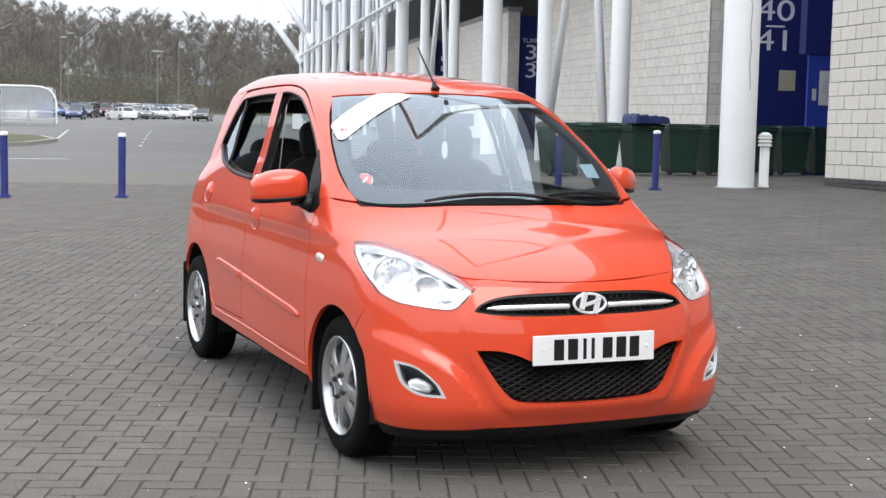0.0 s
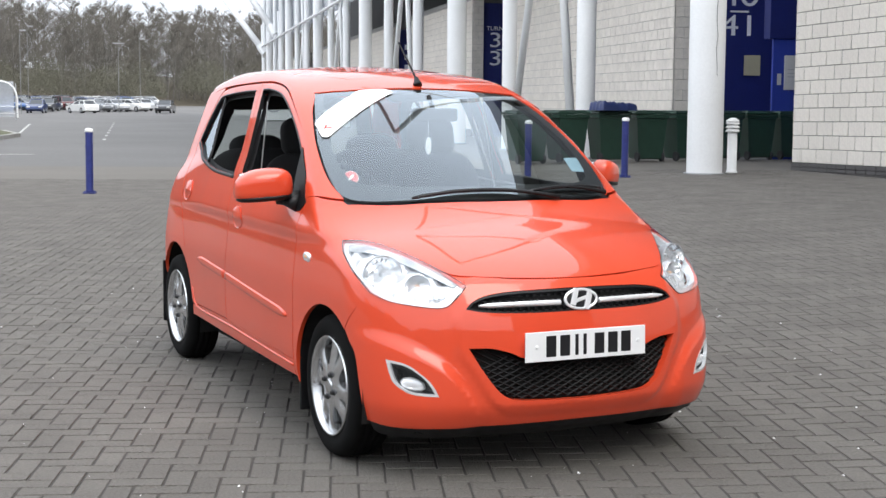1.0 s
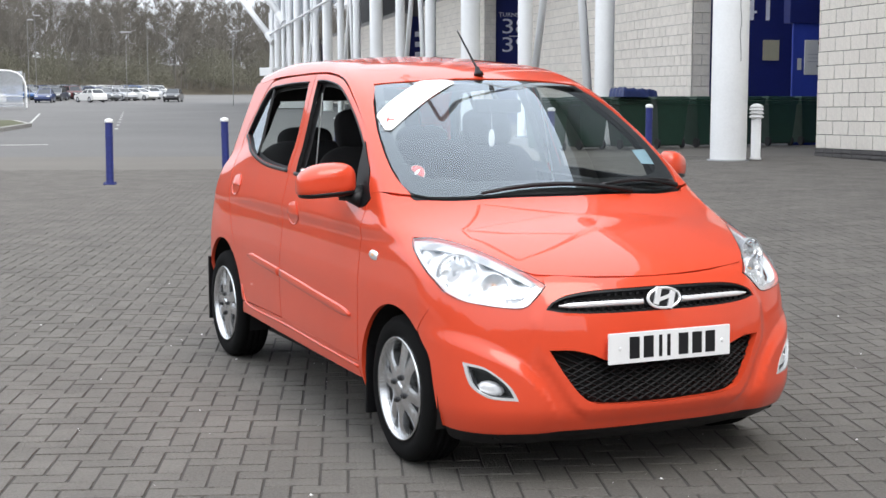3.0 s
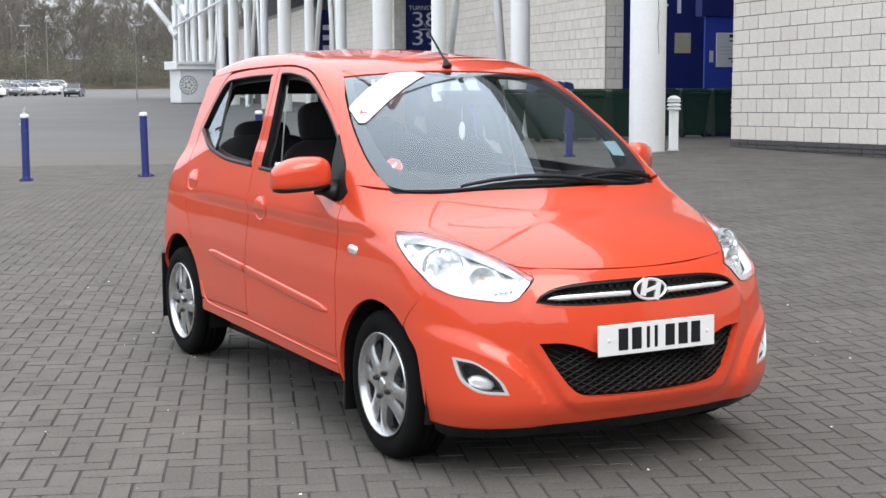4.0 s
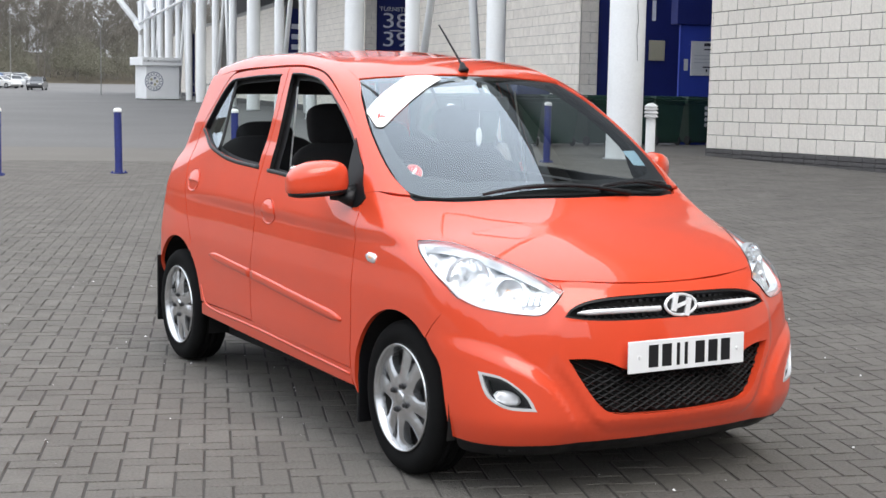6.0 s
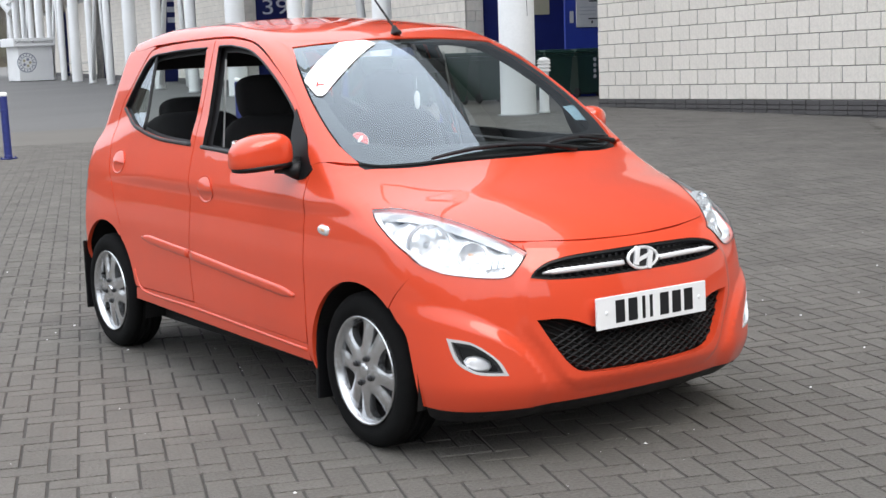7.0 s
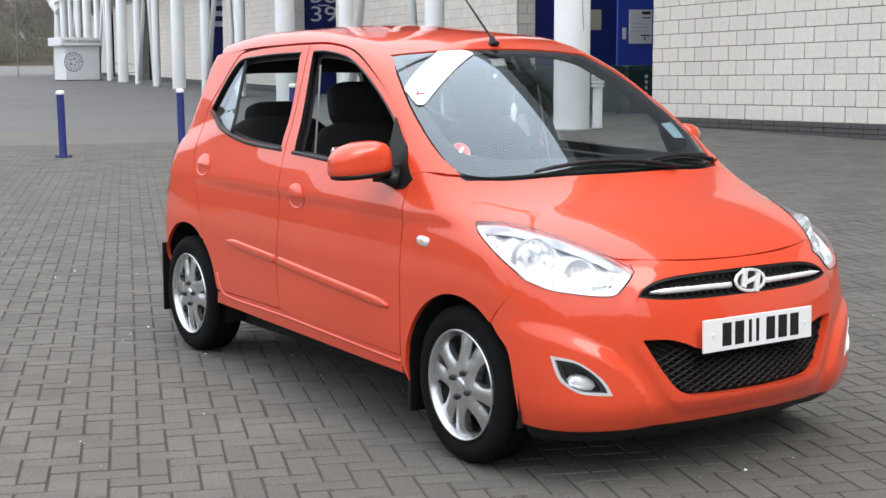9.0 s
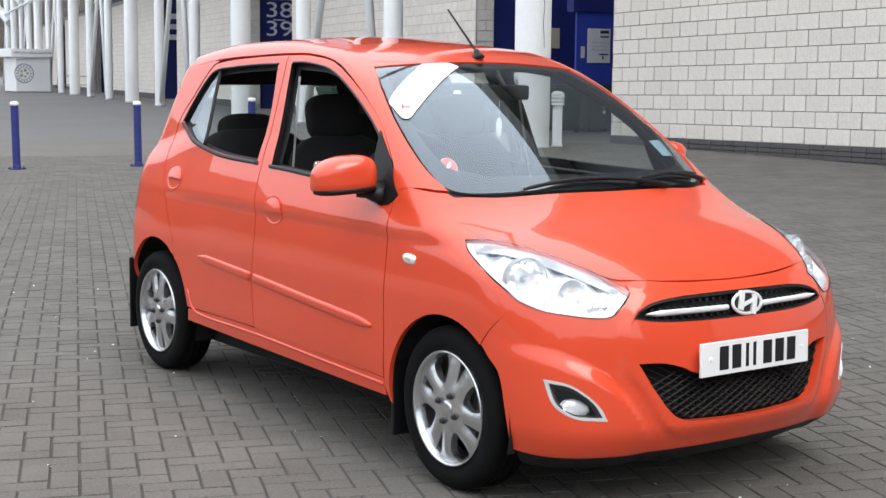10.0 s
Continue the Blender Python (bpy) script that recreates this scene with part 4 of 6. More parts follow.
FACET = surface("mirror_finish", (0.93, 0.94, 0.95), 0.07, metal=0.95, vary=0.04)
BOWL = surface("lamp_reflector", (0.93, 0.94, 0.95), 0.24, metal=0.6, vary=0.08, scale=14, fine=90)
ALLOY = surface("alloy_silver", (0.62, 0.63, 0.64), 0.27, metal=0.9, vary=0.03, scale=6, fine=120)
DUSTY = surface("brake_dusted_metal", (0.07, 0.068, 0.066), 0.55, metal=0.4, vary=0.3, scale=9, fine=90)
SEAT = surface("dark_seat_cloth", (0.010, 0.010, 0.011), 0.95, vary=0.3, scale=8, fine=260, bump=0.4, depth=0.002)
BELT = surface("grey_webbing", (0.6, 0.6, 0.58), 0.8, vary=0.1, scale=20, fine=300)
CABIN = surface("dark_cabin_plastic", (0.016, 0.016, 0.018), 0.65, vary=0.15, scale=5, fine=150)
LINING = surface("grey_roof_lining", (0.14, 0.14, 0.135), 0.95, vary=0.08, scale=4, fine=120)
PLATE = surface("white_plate", (0.88, 0.88, 0.88), 0.3, vary=0.02)
INK = surface("black_print", (0.01, 0.01, 0.012), 0.4, vary=0.05)
STICKER = surface("white_sticker", (0.80, 0.80, 0.79), 0.4, vary=0.03)
RED_STICKER = surface("red_sticker", (0.60, 0.05, 0.04), 0.4, vary=0.05)
PALE_BLUE = surface("pale_blue_paper", (0.35, 0.50, 0.60), 0.5, vary=0.1, scale=30, fine=90)
AMBER = surface("amber_plastic", (0.62, 0.36, 0.20), 0.3, vary=0.1)
REDLENS = surface("red_lamp_plastic", (0.25, 0.008, 0.008), 0.15, vary=0.1)
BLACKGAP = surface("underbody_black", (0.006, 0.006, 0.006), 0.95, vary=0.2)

car = thing("car", pose(0, 0, 0), "orange-red five-door hatchback with side windows wound down on block paving", "car")


# ---- panels laid on the body ----
class Parallel:
    """Looks along a direction; u and v run across it."""

    def __init__(self, way, u, v):
        self.way, self.u, self.v = (np.array(a, float) / np.linalg.norm(a) for a in (way, u, v))

    def flat(self, p):
        p = np.asarray(p, float)
        return np.stack([p @ self.u, p @ self.v], -1)

    def rays(self, uv):
        o = uv[:, :1] * self.u + uv[:, 1:] * self.v
        base = np.array([0, 1.0, 0.7])
        o = o + self.way * ((base - o) @ self.way)[:, None] - self.way * 3.2
        return o, np.tile(self.way, (len(uv), 1))


class Round:
    """Looks in at an upright axis from all round; u runs round it, v up."""

    def __init__(self, y, r):
        self.y, self.r = y, r

    def flat(self, p):
        p = np.asarray(p, float)
        return np.stack([np.arctan2(p[:, 0], self.y - p[:, 1]) * self.r, p[:, 2]], -1)

    def rays(self, uv):
        a = uv[:, 0] / self.r
        out = np.stack([np.sin(a), -np.cos(a), 0 * a], 1)
        o = out * 3.0
        o[:, 1] += self.y
        o[:, 2] = uv[:, 1]
        return o, -out


SIDE = Parallel((1, 0, 0), (0, 1, 0), (0, 0, 1))
TOP = Parallel((0, 0, -1), (1, 0, 0), (0, 1, 0))
EAVE = Parallel((0.8, 0, -0.6), (0, 1, 0), (0.6, 0, 0.8))
CORNER = Parallel((0.55, 0.62, -0.56), (0.748, -0.664, 0), (0.372, 0.419, 0.828))
FRONT = Round(0.35, 0.8)
BACK = Parallel((0, -1, 0), (-1, 0, 0), (0, 0, 1))


def rounded(points, step=0.012, closed=True):
    """A smooth line through the points; a point given twice stays a corner."""
    pts = [np.array(p, float) for p in points]
    runs, run = [], []
    n = len(pts)
    corner = [closed and n > 1 and np.allclose(pts[k], pts[(k + 1) % n]) for k in range(n)]
    if any(corner):
        k0 = (corner.index(True) + 1) % n
        pts = pts[k0:] + pts[:k0]
    out = []
    ends = [k for k in range(n) if np.allclose(pts[k], pts[(k + 1) % n])]
    if not ends:
        ctrl = [pts[-1]] + pts + [pts[0], pts[1]]
        spans = [ctrl]
    else:
        spans, last = [], 0
        for e in ends:
            seg = pts[last:e + 1]
            if last == 0:
                seg = [pts[-1]] + seg if not np.allclose(pts[-1], seg[0]) else seg
            if len(seg) > 1:
                spans.append([2 * seg[0] - seg[1]] + seg + [2 * seg[-1] - seg[-2]])
            last = e + 1
    for c in spans:
        for a, b, d, e in zip(c, c[1:], c[2:], c[3:]):
            k = max(1, int(np.linalg.norm(d - b) / step))
            for t in np.arange(k) / k:
                out.append(0.5 * (2 * b + (d - a) * t + (2 * a - 5 * b + 4 * d - e) * t**2 + (3 * b - a - 3 * d + e) * t**3))
    return np.array(out)


def inside(pts, ring):
    x, y = pts[:, 0], pts[:, 1]
    x0, y0 = ring[:, 0], ring[:, 1]
    x1, y1 = np.roll(x0, -1), np.roll(y0, -1)
    hit = np.zeros(len(pts), bool)
    for a, b, c, d in zip(x0, y0, x1, y1):
        if b != d:
            hit ^= ((b > y) != (d > y)) & (x < (c - a) * (y - b) / (d - b) + a)
    return hit


def clear_of(pts, ring, gap):
    ok = np.ones(len(pts), bool)
    for q in ring:
        ok &= ((pts - q) ** 2).sum(1) > gap * gap
    return ok


def panel(name, outline, look_in, material, parent, holes=(), lift=0.0, depth=0.018, grid=0.03, label="", both=False, bulge=None, flat3=False, mirror_only=False, reveal=None):
    """A sheet over the body within an outline, its edges turned in. Outlines are flat places, or places on the body where flat3 is set."""
    from mathutils.geometry import delaunay_2d_cdt
    ring = rounded(look_in.flat(outline) if flat3 else outline)
    cuts = [rounded(look_in.flat(h) if flat3 else h) for h in holes]
    lo, hi = ring.min(0), ring.max(0)
    gx, gy = np.meshgrid(np.arange(lo[0], hi[0], grid), np.arange(lo[1], hi[1], grid))
    gy = gy + (np.arange(gx.shape[1]) % 2) * grid / 2
    inner = np.stack([gx.ravel(), gy.ravel()], 1)
    inner = inner[inside(inner, ring)]
    for c in cuts:
        inner = inner[~inside(inner, c)]
    for c in [ring, *cuts]:
        inner = inner[clear_of(inner, c, grid * 0.45)]
    pts, edges = [*ring, *[q for c in cuts for q in c]], []
    start = 0
    for c in [ring, *cuts]:
        edges += [(start + k, start + (k + 1) % len(c)) for k in range(len(c))]
        start += len(c)
    pts = [Vector(q) for q in [*pts, *inner]]
    vs, _, tris = delaunay_2d_cdt(pts, edges, [], 0, 1e-6)[:3]
    uv = np.array([tuple(v) for v in vs])
    mid = np.array([uv[list(t)].mean(0) for t in tris])
    keep = inside(mid, ring)
    for c in cuts:
        keep &= ~inside(mid, c)
    tris = [list(t) for t, k in zip(tris, keep) if k]
    p = meet(*look_in.rays(uv))
    nrm = slope(p)
    p = p + nrm * (lift + (bulge(uv)[:, None] if bulge else 0.0))
    if bulge:
        e = 0.004
        du, dv = bulge(uv + [e, 0]) - bulge(uv - [e, 0]), bulge(uv + [0, e]) - bulge(uv - [0, e])
        if isinstance(look_in, Parallel):
            nrm = nrm - (du[:, None] * look_in.u + dv[:, None] * look_in.v) / (2 * e)
            nrm /= np.linalg.norm(nrm, axis=1, keepdims=True)
    verts, normals, faces = [*p], [*nrm], []
    for t in tris:
        a, b, c = (p[k] for k in t)
        if np.cross(b - a, c - a) @ nrm[t[0]] < 0:
            t.reverse()
        faces.append(tuple(t))
    seen, turned_in = {}, set()
    for t in faces:
        for a, b in zip(t, t[1:] + t[:1]):
            seen[(a, b)] = 1
    if depth:
        for a, b in [e for e in seen if (e[1], e[0]) not in seen]:
            out = np.cross(p[b] - p[a], nrm[a] + nrm[b])
            out /= np.linalg.norm(out) + 1e-12
            k = len(verts)
            verts += [p[a], p[b], p[b] - nrm[b] * depth, p[a] - nrm[a] * depth]
            normals += [out, out, out, out]
            if a >= len(ring):
                turned_in.add(len(faces))
            faces.append((k + 1, k, k + 3, k + 2))
    made = []
    for flip in ((True,) if mirror_only else (False, True) if both else (False,)):
        m = np.array([-1, 1, 1]) if flip else np.ones(3)
        me = bpy.data.meshes.new(name)
        me.from_pydata([tuple(v * m) for v in verts], [], [f[::-1] if flip else f for f in faces])
        me.polygons.foreach_set("use_smooth", [True] * len(me.polygons))
        me.normals_split_custom_set_from_vertices([tuple(v * m) for v in normals])
        me.materials.append(material)
        if reveal:                                # rubber inside the openings
            me.materials.append(reveal)
            for k in turned_in:
                me.polygons[k].material_index = 1
        ob = new(name, me)
        ob.parent = parent
        if label:
            ob["label"] = label
        made.append(ob)
    return made if both else made[0]


def arc(cy, cz, r, a0, a1, n=9):
    return [(cy + r * math.cos(radians(a0 + (a1 - a0) * k / (n - 1))), cz + r * math.sin(radians(a0 + (a1 - a0) * k / (n - 1)))) for k in range(n)]


def mirrored(points):
    """The line and its mirror image, for outlines that run from the middle out to one side."""
    return list(points) + [(-x, *rest) for x, *rest in reversed(points) if abs(x) > 1e-6]


# side panels
FARCH, RARCH = (0.0, 0.283, 0.325), (2.385, 0.283, 0.355)
front_hole = [(0.40, 1.012), (0.40, 1.012), (0.49, 1.105), (0.60, 1.205), (0.80, 1.322), (1.03, 1.42), (1.24, 1.452), (1.392, 1.455), (1.392, 1.455), (1.345, 1.25), (1.318, 1.038), (1.318, 1.038), (0.92, 1.022)]
rear_hole = [(1.452, 1.046), (1.452, 1.046), (1.455, 1.25), (1.51, 1.452), (1.51, 1.452), (1.80, 1.442), (2.10, 1.425), (2.17, 1.40), (2.25, 1.32), (2.345, 1.185), (2.345, 1.185), (2.20, 1.125), (2.06, 1.092), (1.80, 1.06)]
panel("front_fender", [(0.352, 0.30), (0.352, 0.30), (0.348, 0.50), (0.356, 0.80), (0.378, 1.005), (0.378, 1.005), (0.30, 1.015), (0.19, 0.998), (0.19, 0.998), (0.08, 0.936), (0.005, 0.884), (-0.03, 0.864), (-0.03, 0.864), (-0.068, 0.835), (-0.124, 0.807), (-0.21, 0.764), (-0.29, 0.722), (-0.337, 0.692), (-0.337, 0.692), (-0.29, 0.64), (-0.238, 0.588), (-0.238, 0.588), (-0.201, 0.541),
                       *arc(*FARCH, 128, -8, 13)], SIDE, PAINT, car, both=True, grid=0.018)
door_f = panel("front_door", [(0.358, 0.331), (0.358, 0.331), (0.354, 0.50), (0.362, 0.80), (0.384, 1.005), (0.392, 1.03), (0.45, 1.105), (0.59, 1.235), (0.80, 1.358), (1.03, 1.452), (1.25, 1.484), (1.44, 1.488), (1.44, 1.488), (1.41, 1.25), (1.40, 1.0), (1.366, 0.77), (1.372, 0.52), (1.356, 0.357), (1.356, 0.357)],
               SIDE, PAINT, car, holes=[front_hole], both=True, grid=0.018, reveal=TRIM)
door_r = panel("rear_door", [(1.362, 0.362), (1.362, 0.362), (1.378, 0.52), (1.372, 0.77), (1.406, 1.0), (1.416, 1.25), (1.446, 1.488), (1.446, 1.488), (1.80, 1.478), (2.10, 1.458), (2.19, 1.425), (2.30, 1.30), (2.40, 1.165), (2.375, 0.97), (2.28, 0.79), (2.18, 0.642), (2.18, 0.642),
                             *arc(*RARCH, 126, 168, 7), (2.01, 0.35), (1.90, 0.355), (1.90, 0.355)], SIDE, PAINT, car, holes=[rear_hole], both=True, grid=0.018, reveal=TRIM)
panel("sill", [(0.352, 0.296), (0.352, 0.296), (0.354, 0.328), (0.354, 0.328), (1.36, 0.355), (1.92, 0.348), (2.03, 0.342), (2.03, 0.342), (2.045, 0.288), (2.045, 0.288), (1.2, 0.278), (0.35, 0.264), (0.35, 0.264)], SIDE, PAINT, car, both=True)
panel("rear_quarter", [*arc(*RARCH, 124, 8, 10), (2.775, 0.33), (2.775, 0.33), (2.81, 0.6), (2.805, 0.72), (2.805, 0.72), (2.675, 0.735), (2.655, 0.86), (2.655, 1.05), (2.655, 1.05), (2.62, 1.25), (2.545, 1.44), (2.545, 1.44), (2.30, 1.462), (2.12, 1.468), (2.12, 1.468), (2.20, 1.43), (2.31, 1.305), (2.41, 1.165), (2.383, 0.97), (2.288, 0.79), (2.19, 0.645)], SIDE, PAINT, car, both=True, grid=0.018)
panel("tail_lamp", [(2.683, 0.742), (2.683, 0.742), (2.661, 0.86), (2.661, 1.05), (2.661, 1.05), (2.755, 1.04), (2.795, 0.90), (2.805, 0.735), (2.805, 0.735)], SIDE, REDLENS, car, both=True)
def roof_edge(points):
    """Places on the body straight below (across, along) places."""
    return [tuple(q) for q in meet(*TOP.rays(np.array(points, float)))]


panel("side_frame", [(-0.622, 0.196, 1.0), (-0.622, 0.196, 1.0), (-0.652, 0.315, 1.084), (-0.630, 0.515, 1.223), (-0.575, 0.70, 1.345), *roof_edge([(-0.508, 0.872), (-0.484, 1.1), (-0.472, 1.6), (-0.458, 2.1), (-0.446, 2.46), (-0.446, 2.46)]),
                     (-0.53, 2.40, 1.455), (-0.54, 2.12, 1.475), (-0.548, 1.80, 1.485), (-0.552, 1.44, 1.495), (-0.553, 1.25, 1.491), (-0.575, 1.03, 1.459), (-0.622, 0.80, 1.366), (-0.665, 0.59, 1.243), (-0.70, 0.45, 1.113), (-0.726, 0.392, 1.038), (-0.733, 0.383, 1.0), (-0.733, 0.383, 1.0), (-0.70, 0.29, 1.0), (-0.66, 0.23, 0.995)],
      EAVE, PAINT, car, both=True, flat3=True, lift=0.0015)
panel("pillar_trim", [(-0.60, 0.196, 1.0), (-0.60, 0.196, 1.0), (-0.63, 0.315, 1.084), (-0.608, 0.515, 1.223), (-0.553, 0.70, 1.345), (-0.49, 0.875, 1.44), (-0.466, 1.1, 1.497), (-0.454, 1.6, 1.515), (-0.44, 2.1, 1.50), (-0.43, 2.46, 1.45), (-0.43, 2.46, 1.45),
                      (-0.55, 2.36, 1.42), (-0.575, 2.12, 1.437), (-0.583, 1.80, 1.45), (-0.587, 1.44, 1.458), (-0.588, 1.25, 1.456), (-0.61, 1.03, 1.424), (-0.65, 0.80, 1.330), (-0.69, 0.59, 1.21), (-0.72, 0.45, 1.09), (-0.735, 0.40, 1.02), (-0.735, 0.40, 1.02), (-0.70, 0.29, 1.0), (-0.66, 0.23, 0.995)],
      EAVE, CABIN, car, both=True, flat3=True, lift=-0.028, depth=0.012)
# bonnet, screen, roof, hatch
panel("bonnet", mirrored([(0, -0.568), (-0.22, -0.548), (-0.41, -0.495), (-0.490, -0.435), (-0.590, -0.25), (-0.662, -0.108), (-0.722, -0.022), (-0.722, -0.022), (-0.69, 0.08), (-0.622, 0.165), (-0.622, 0.165), (-0.4, 0.085), (0, 0.035)]), TOP, PAINT, car, depth=0.02)
panel("windscreen", mirrored([(0, 0.06), (-0.38, 0.105), (-0.605, 0.19), (-0.645, 0.32), (-0.622, 0.52), (-0.567, 0.70), (-0.505, 0.872), (-0.505, 0.872), (-0.3, 0.842), (0, 0.825)]), TOP, GLASS, car, lift=-0.004, depth=0.005, label="curved windscreen glass with a printed dark edge").visible_shadow = False
panel("roof", mirrored([(0, 0.829), (-0.3, 0.845), (-0.42, 0.860), (-0.506, 0.872), (-0.506, 0.872), (-0.482, 1.1), (-0.468, 1.6), (-0.454, 2.1), (-0.442, 2.46), (-0.442, 2.46), (0, 2.50)]), TOP, PAINT, car)
panel("tailgate", [(-0.60, 0.62), (-0.60, 0.62), (-0.59, 1.0), (-0.45, 1.44), (-0.45, 1.44), (0, 1.475), (0.45, 1.44), (0.45, 1.44), (0.59, 1.0), (0.60, 0.62), (0.60, 0.62), (0, 0.60)], BACK, PAINT, car, holes=[[(-0.52, 1.05), (-0.52, 1.05), (-0.42, 1.38), (-0.42, 1.38), (0.42, 1.38), (0.42, 1.38), (0.52, 1.05), (0.52, 1.05)]])
panel("tailgate_trim", [(-0.57, 0.98), (-0.57, 0.98), (-0.45, 1.425), (-0.45, 1.425), (0, 1.46), (0.45, 1.425), (0.45, 1.425), (0.57, 0.98), (0.57, 0.98)], BACK, CABIN, car, holes=[[(-0.47, 1.085), (-0.47, 1.085), (-0.42, 1.20), (-0.37, 1.345), (-0.30, 1.365), (0.30, 1.365), (0.37, 1.345), (0.42, 1.20), (0.47, 1.085), (0.47, 1.085)]], lift=-0.028, depth=0.01)
panel("rear_window", [(-0.525, 1.045), (-0.525, 1.045), (-0.425, 1.385), (-0.425, 1.385), (0.425, 1.385), (0.425, 1.385), (0.525, 1.045), (0.525, 1.045)], BACK, GLASS, car, lift=-0.005, depth=0).visible_shadow = False
panel("rear_bumper", [(-0.66, 0.25), (-0.66, 0.25), (-0.66, 0.60), (-0.66, 0.60), (0, 0.59), (0.66, 0.60), (0.66, 0.60), (0.66, 0.25), (0.66, 0.25)], BACK, PAINT, car)

# front bumper with its openings
lamp_low = [(-0.735, -0.340, 0.697), (-0.688, -0.417, 0.670), (-0.60, -0.49, 0.655), (-0.518, -0.53, 0.652), (-0.47, -0.53, 0.68), (-0.425, -0.522, 0.722)]
bumper_half = [(0, -0.60, 0.742), (-0.22, -0.57, 0.745), (-0.40, -0.50, 0.756), (-0.428, -0.512, 0.738), (-0.425, -0.522, 0.722), (-0.425, -0.522, 0.722), *lamp_low[::-1][1:], (-0.742, -0.338, 0.690), (-0.742, -0.338, 0.690), (-0.765, -0.29, 0.64), (-0.782, -0.241, 0.584), (-0.782, -0.241, 0.584), (-0.786, -0.209, 0.541), (-0.786, -0.209, 0.541), (-0.785, -0.245, 0.505),
               (-0.775, -0.295, 0.45), (-0.765, -0.322, 0.31), (-0.747, -0.326, 0.212), (-0.747, -0.326, 0.212), (-0.668, -0.467, 0.202), (-0.314, -0.627, 0.211), (0, -0.655, 0.216)]
upper_grille = [(0, -0.60, 0.711), (-0.21, -0.588, 0.708), (-0.31, -0.575, 0.702), (-0.38, -0.565, 0.689), (-0.425, -0.56, 0.668), (-0.445, -0.56, 0.645), (-0.445, -0.56, 0.645), (-0.38, -0.59, 0.634), (-0.25, -0.62, 0.628), (0, -0.645, 0.628)]
lower_grille = [(0, -0.69, 0.452), (-0.22, -0.667, 0.458), (-0.30, -0.65, 0.485), (-0.37, -0.629, 0.503), (-0.452, -0.603, 0.505), (-0.452, -0.603, 0.505), (-0.40, -0.62, 0.42), (-0.345, -0.64, 0.345), (-0.30, -0.655, 0.316), (-0.22, -0.668, 0.306), (0, -0.69, 0.302)]
fog_ring = [(-0.722, -0.452, 0.460), (-0.722, -0.452, 0.460), (-0.712, -0.465, 0.41), (-0.695, -0.48, 0.372), (-0.65, -0.515, 0.340), (-0.60, -0.545, 0.332), (-0.552, -0.567, 0.330), (-0.552, -0.567, 0.330), (-0.575, -0.555, 0.375), (-0.615, -0.535, 0.415), (-0.665, -0.505, 0.448)]
panel("front_bumper", mirrored(bumper_half), FRONT, PAINT, car, holes=[mirrored(upper_grille), mirrored(lower_grille), fog_ring, [(-x, y, z) for x, y, z in fog_ring]], flat3=True, depth=0.03, grid=0.014)
panel("bumper_corner", [(-0.36, -0.53, 0.745), (-0.36, -0.53, 0.745), (-0.40, -0.49, 0.762), (-0.49, -0.44, 0.772), (-0.49, -0.44, 0.772), (-0.43, -0.525, 0.712), (-0.38, -0.55, 0.715), (-0.38, -0.55, 0.715)], CORNER, PAINT, car, flat3=True, lift=-0.005, depth=0, both=True)
panel("front_lip", mirrored([(0, -0.66, 0.213), (-0.314, -0.627, 0.208), (-0.668, -0.467, 0.199), (-0.735, -0.34, 0.209), (-0.735, -0.34, 0.209), (-0.72, -0.35, 0.160), (-0.66, -0.46, 0.152), (-0.3, -0.60, 0.152), (0, -0.63, 0.154)]), FRONT, TRIM, car, flat3=True, lift=-0.003, depth=0.02)


def shrunk(points, k, c=None):
    p = np.array(points, float)
    c = p.mean(0) if c is None else np.array(c)
    return [tuple(c + (q - c) * k) for q in p]


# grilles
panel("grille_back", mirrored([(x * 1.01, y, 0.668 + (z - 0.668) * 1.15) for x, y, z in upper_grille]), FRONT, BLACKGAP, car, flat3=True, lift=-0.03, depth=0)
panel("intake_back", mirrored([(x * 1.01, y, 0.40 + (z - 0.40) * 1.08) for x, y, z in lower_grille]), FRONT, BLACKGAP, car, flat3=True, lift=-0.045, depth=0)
panel("grille_surround", mirrored(upper_grille), FRONT, TRIM, car, holes=[mirrored([(x * 0.972, y, 0.667 + (z - 0.667) * 0.80) for x, y, z in upper_grille])], flat3=True, lift=-0.003, depth=0.02)


def on_body(points, look_in, lift=0.0):
    """Places on the body below flat places."""
    uv = np.array(points, float)
    p = meet(*look_in.rays(uv))
    n = slope(p)
    return p + n * lift, n


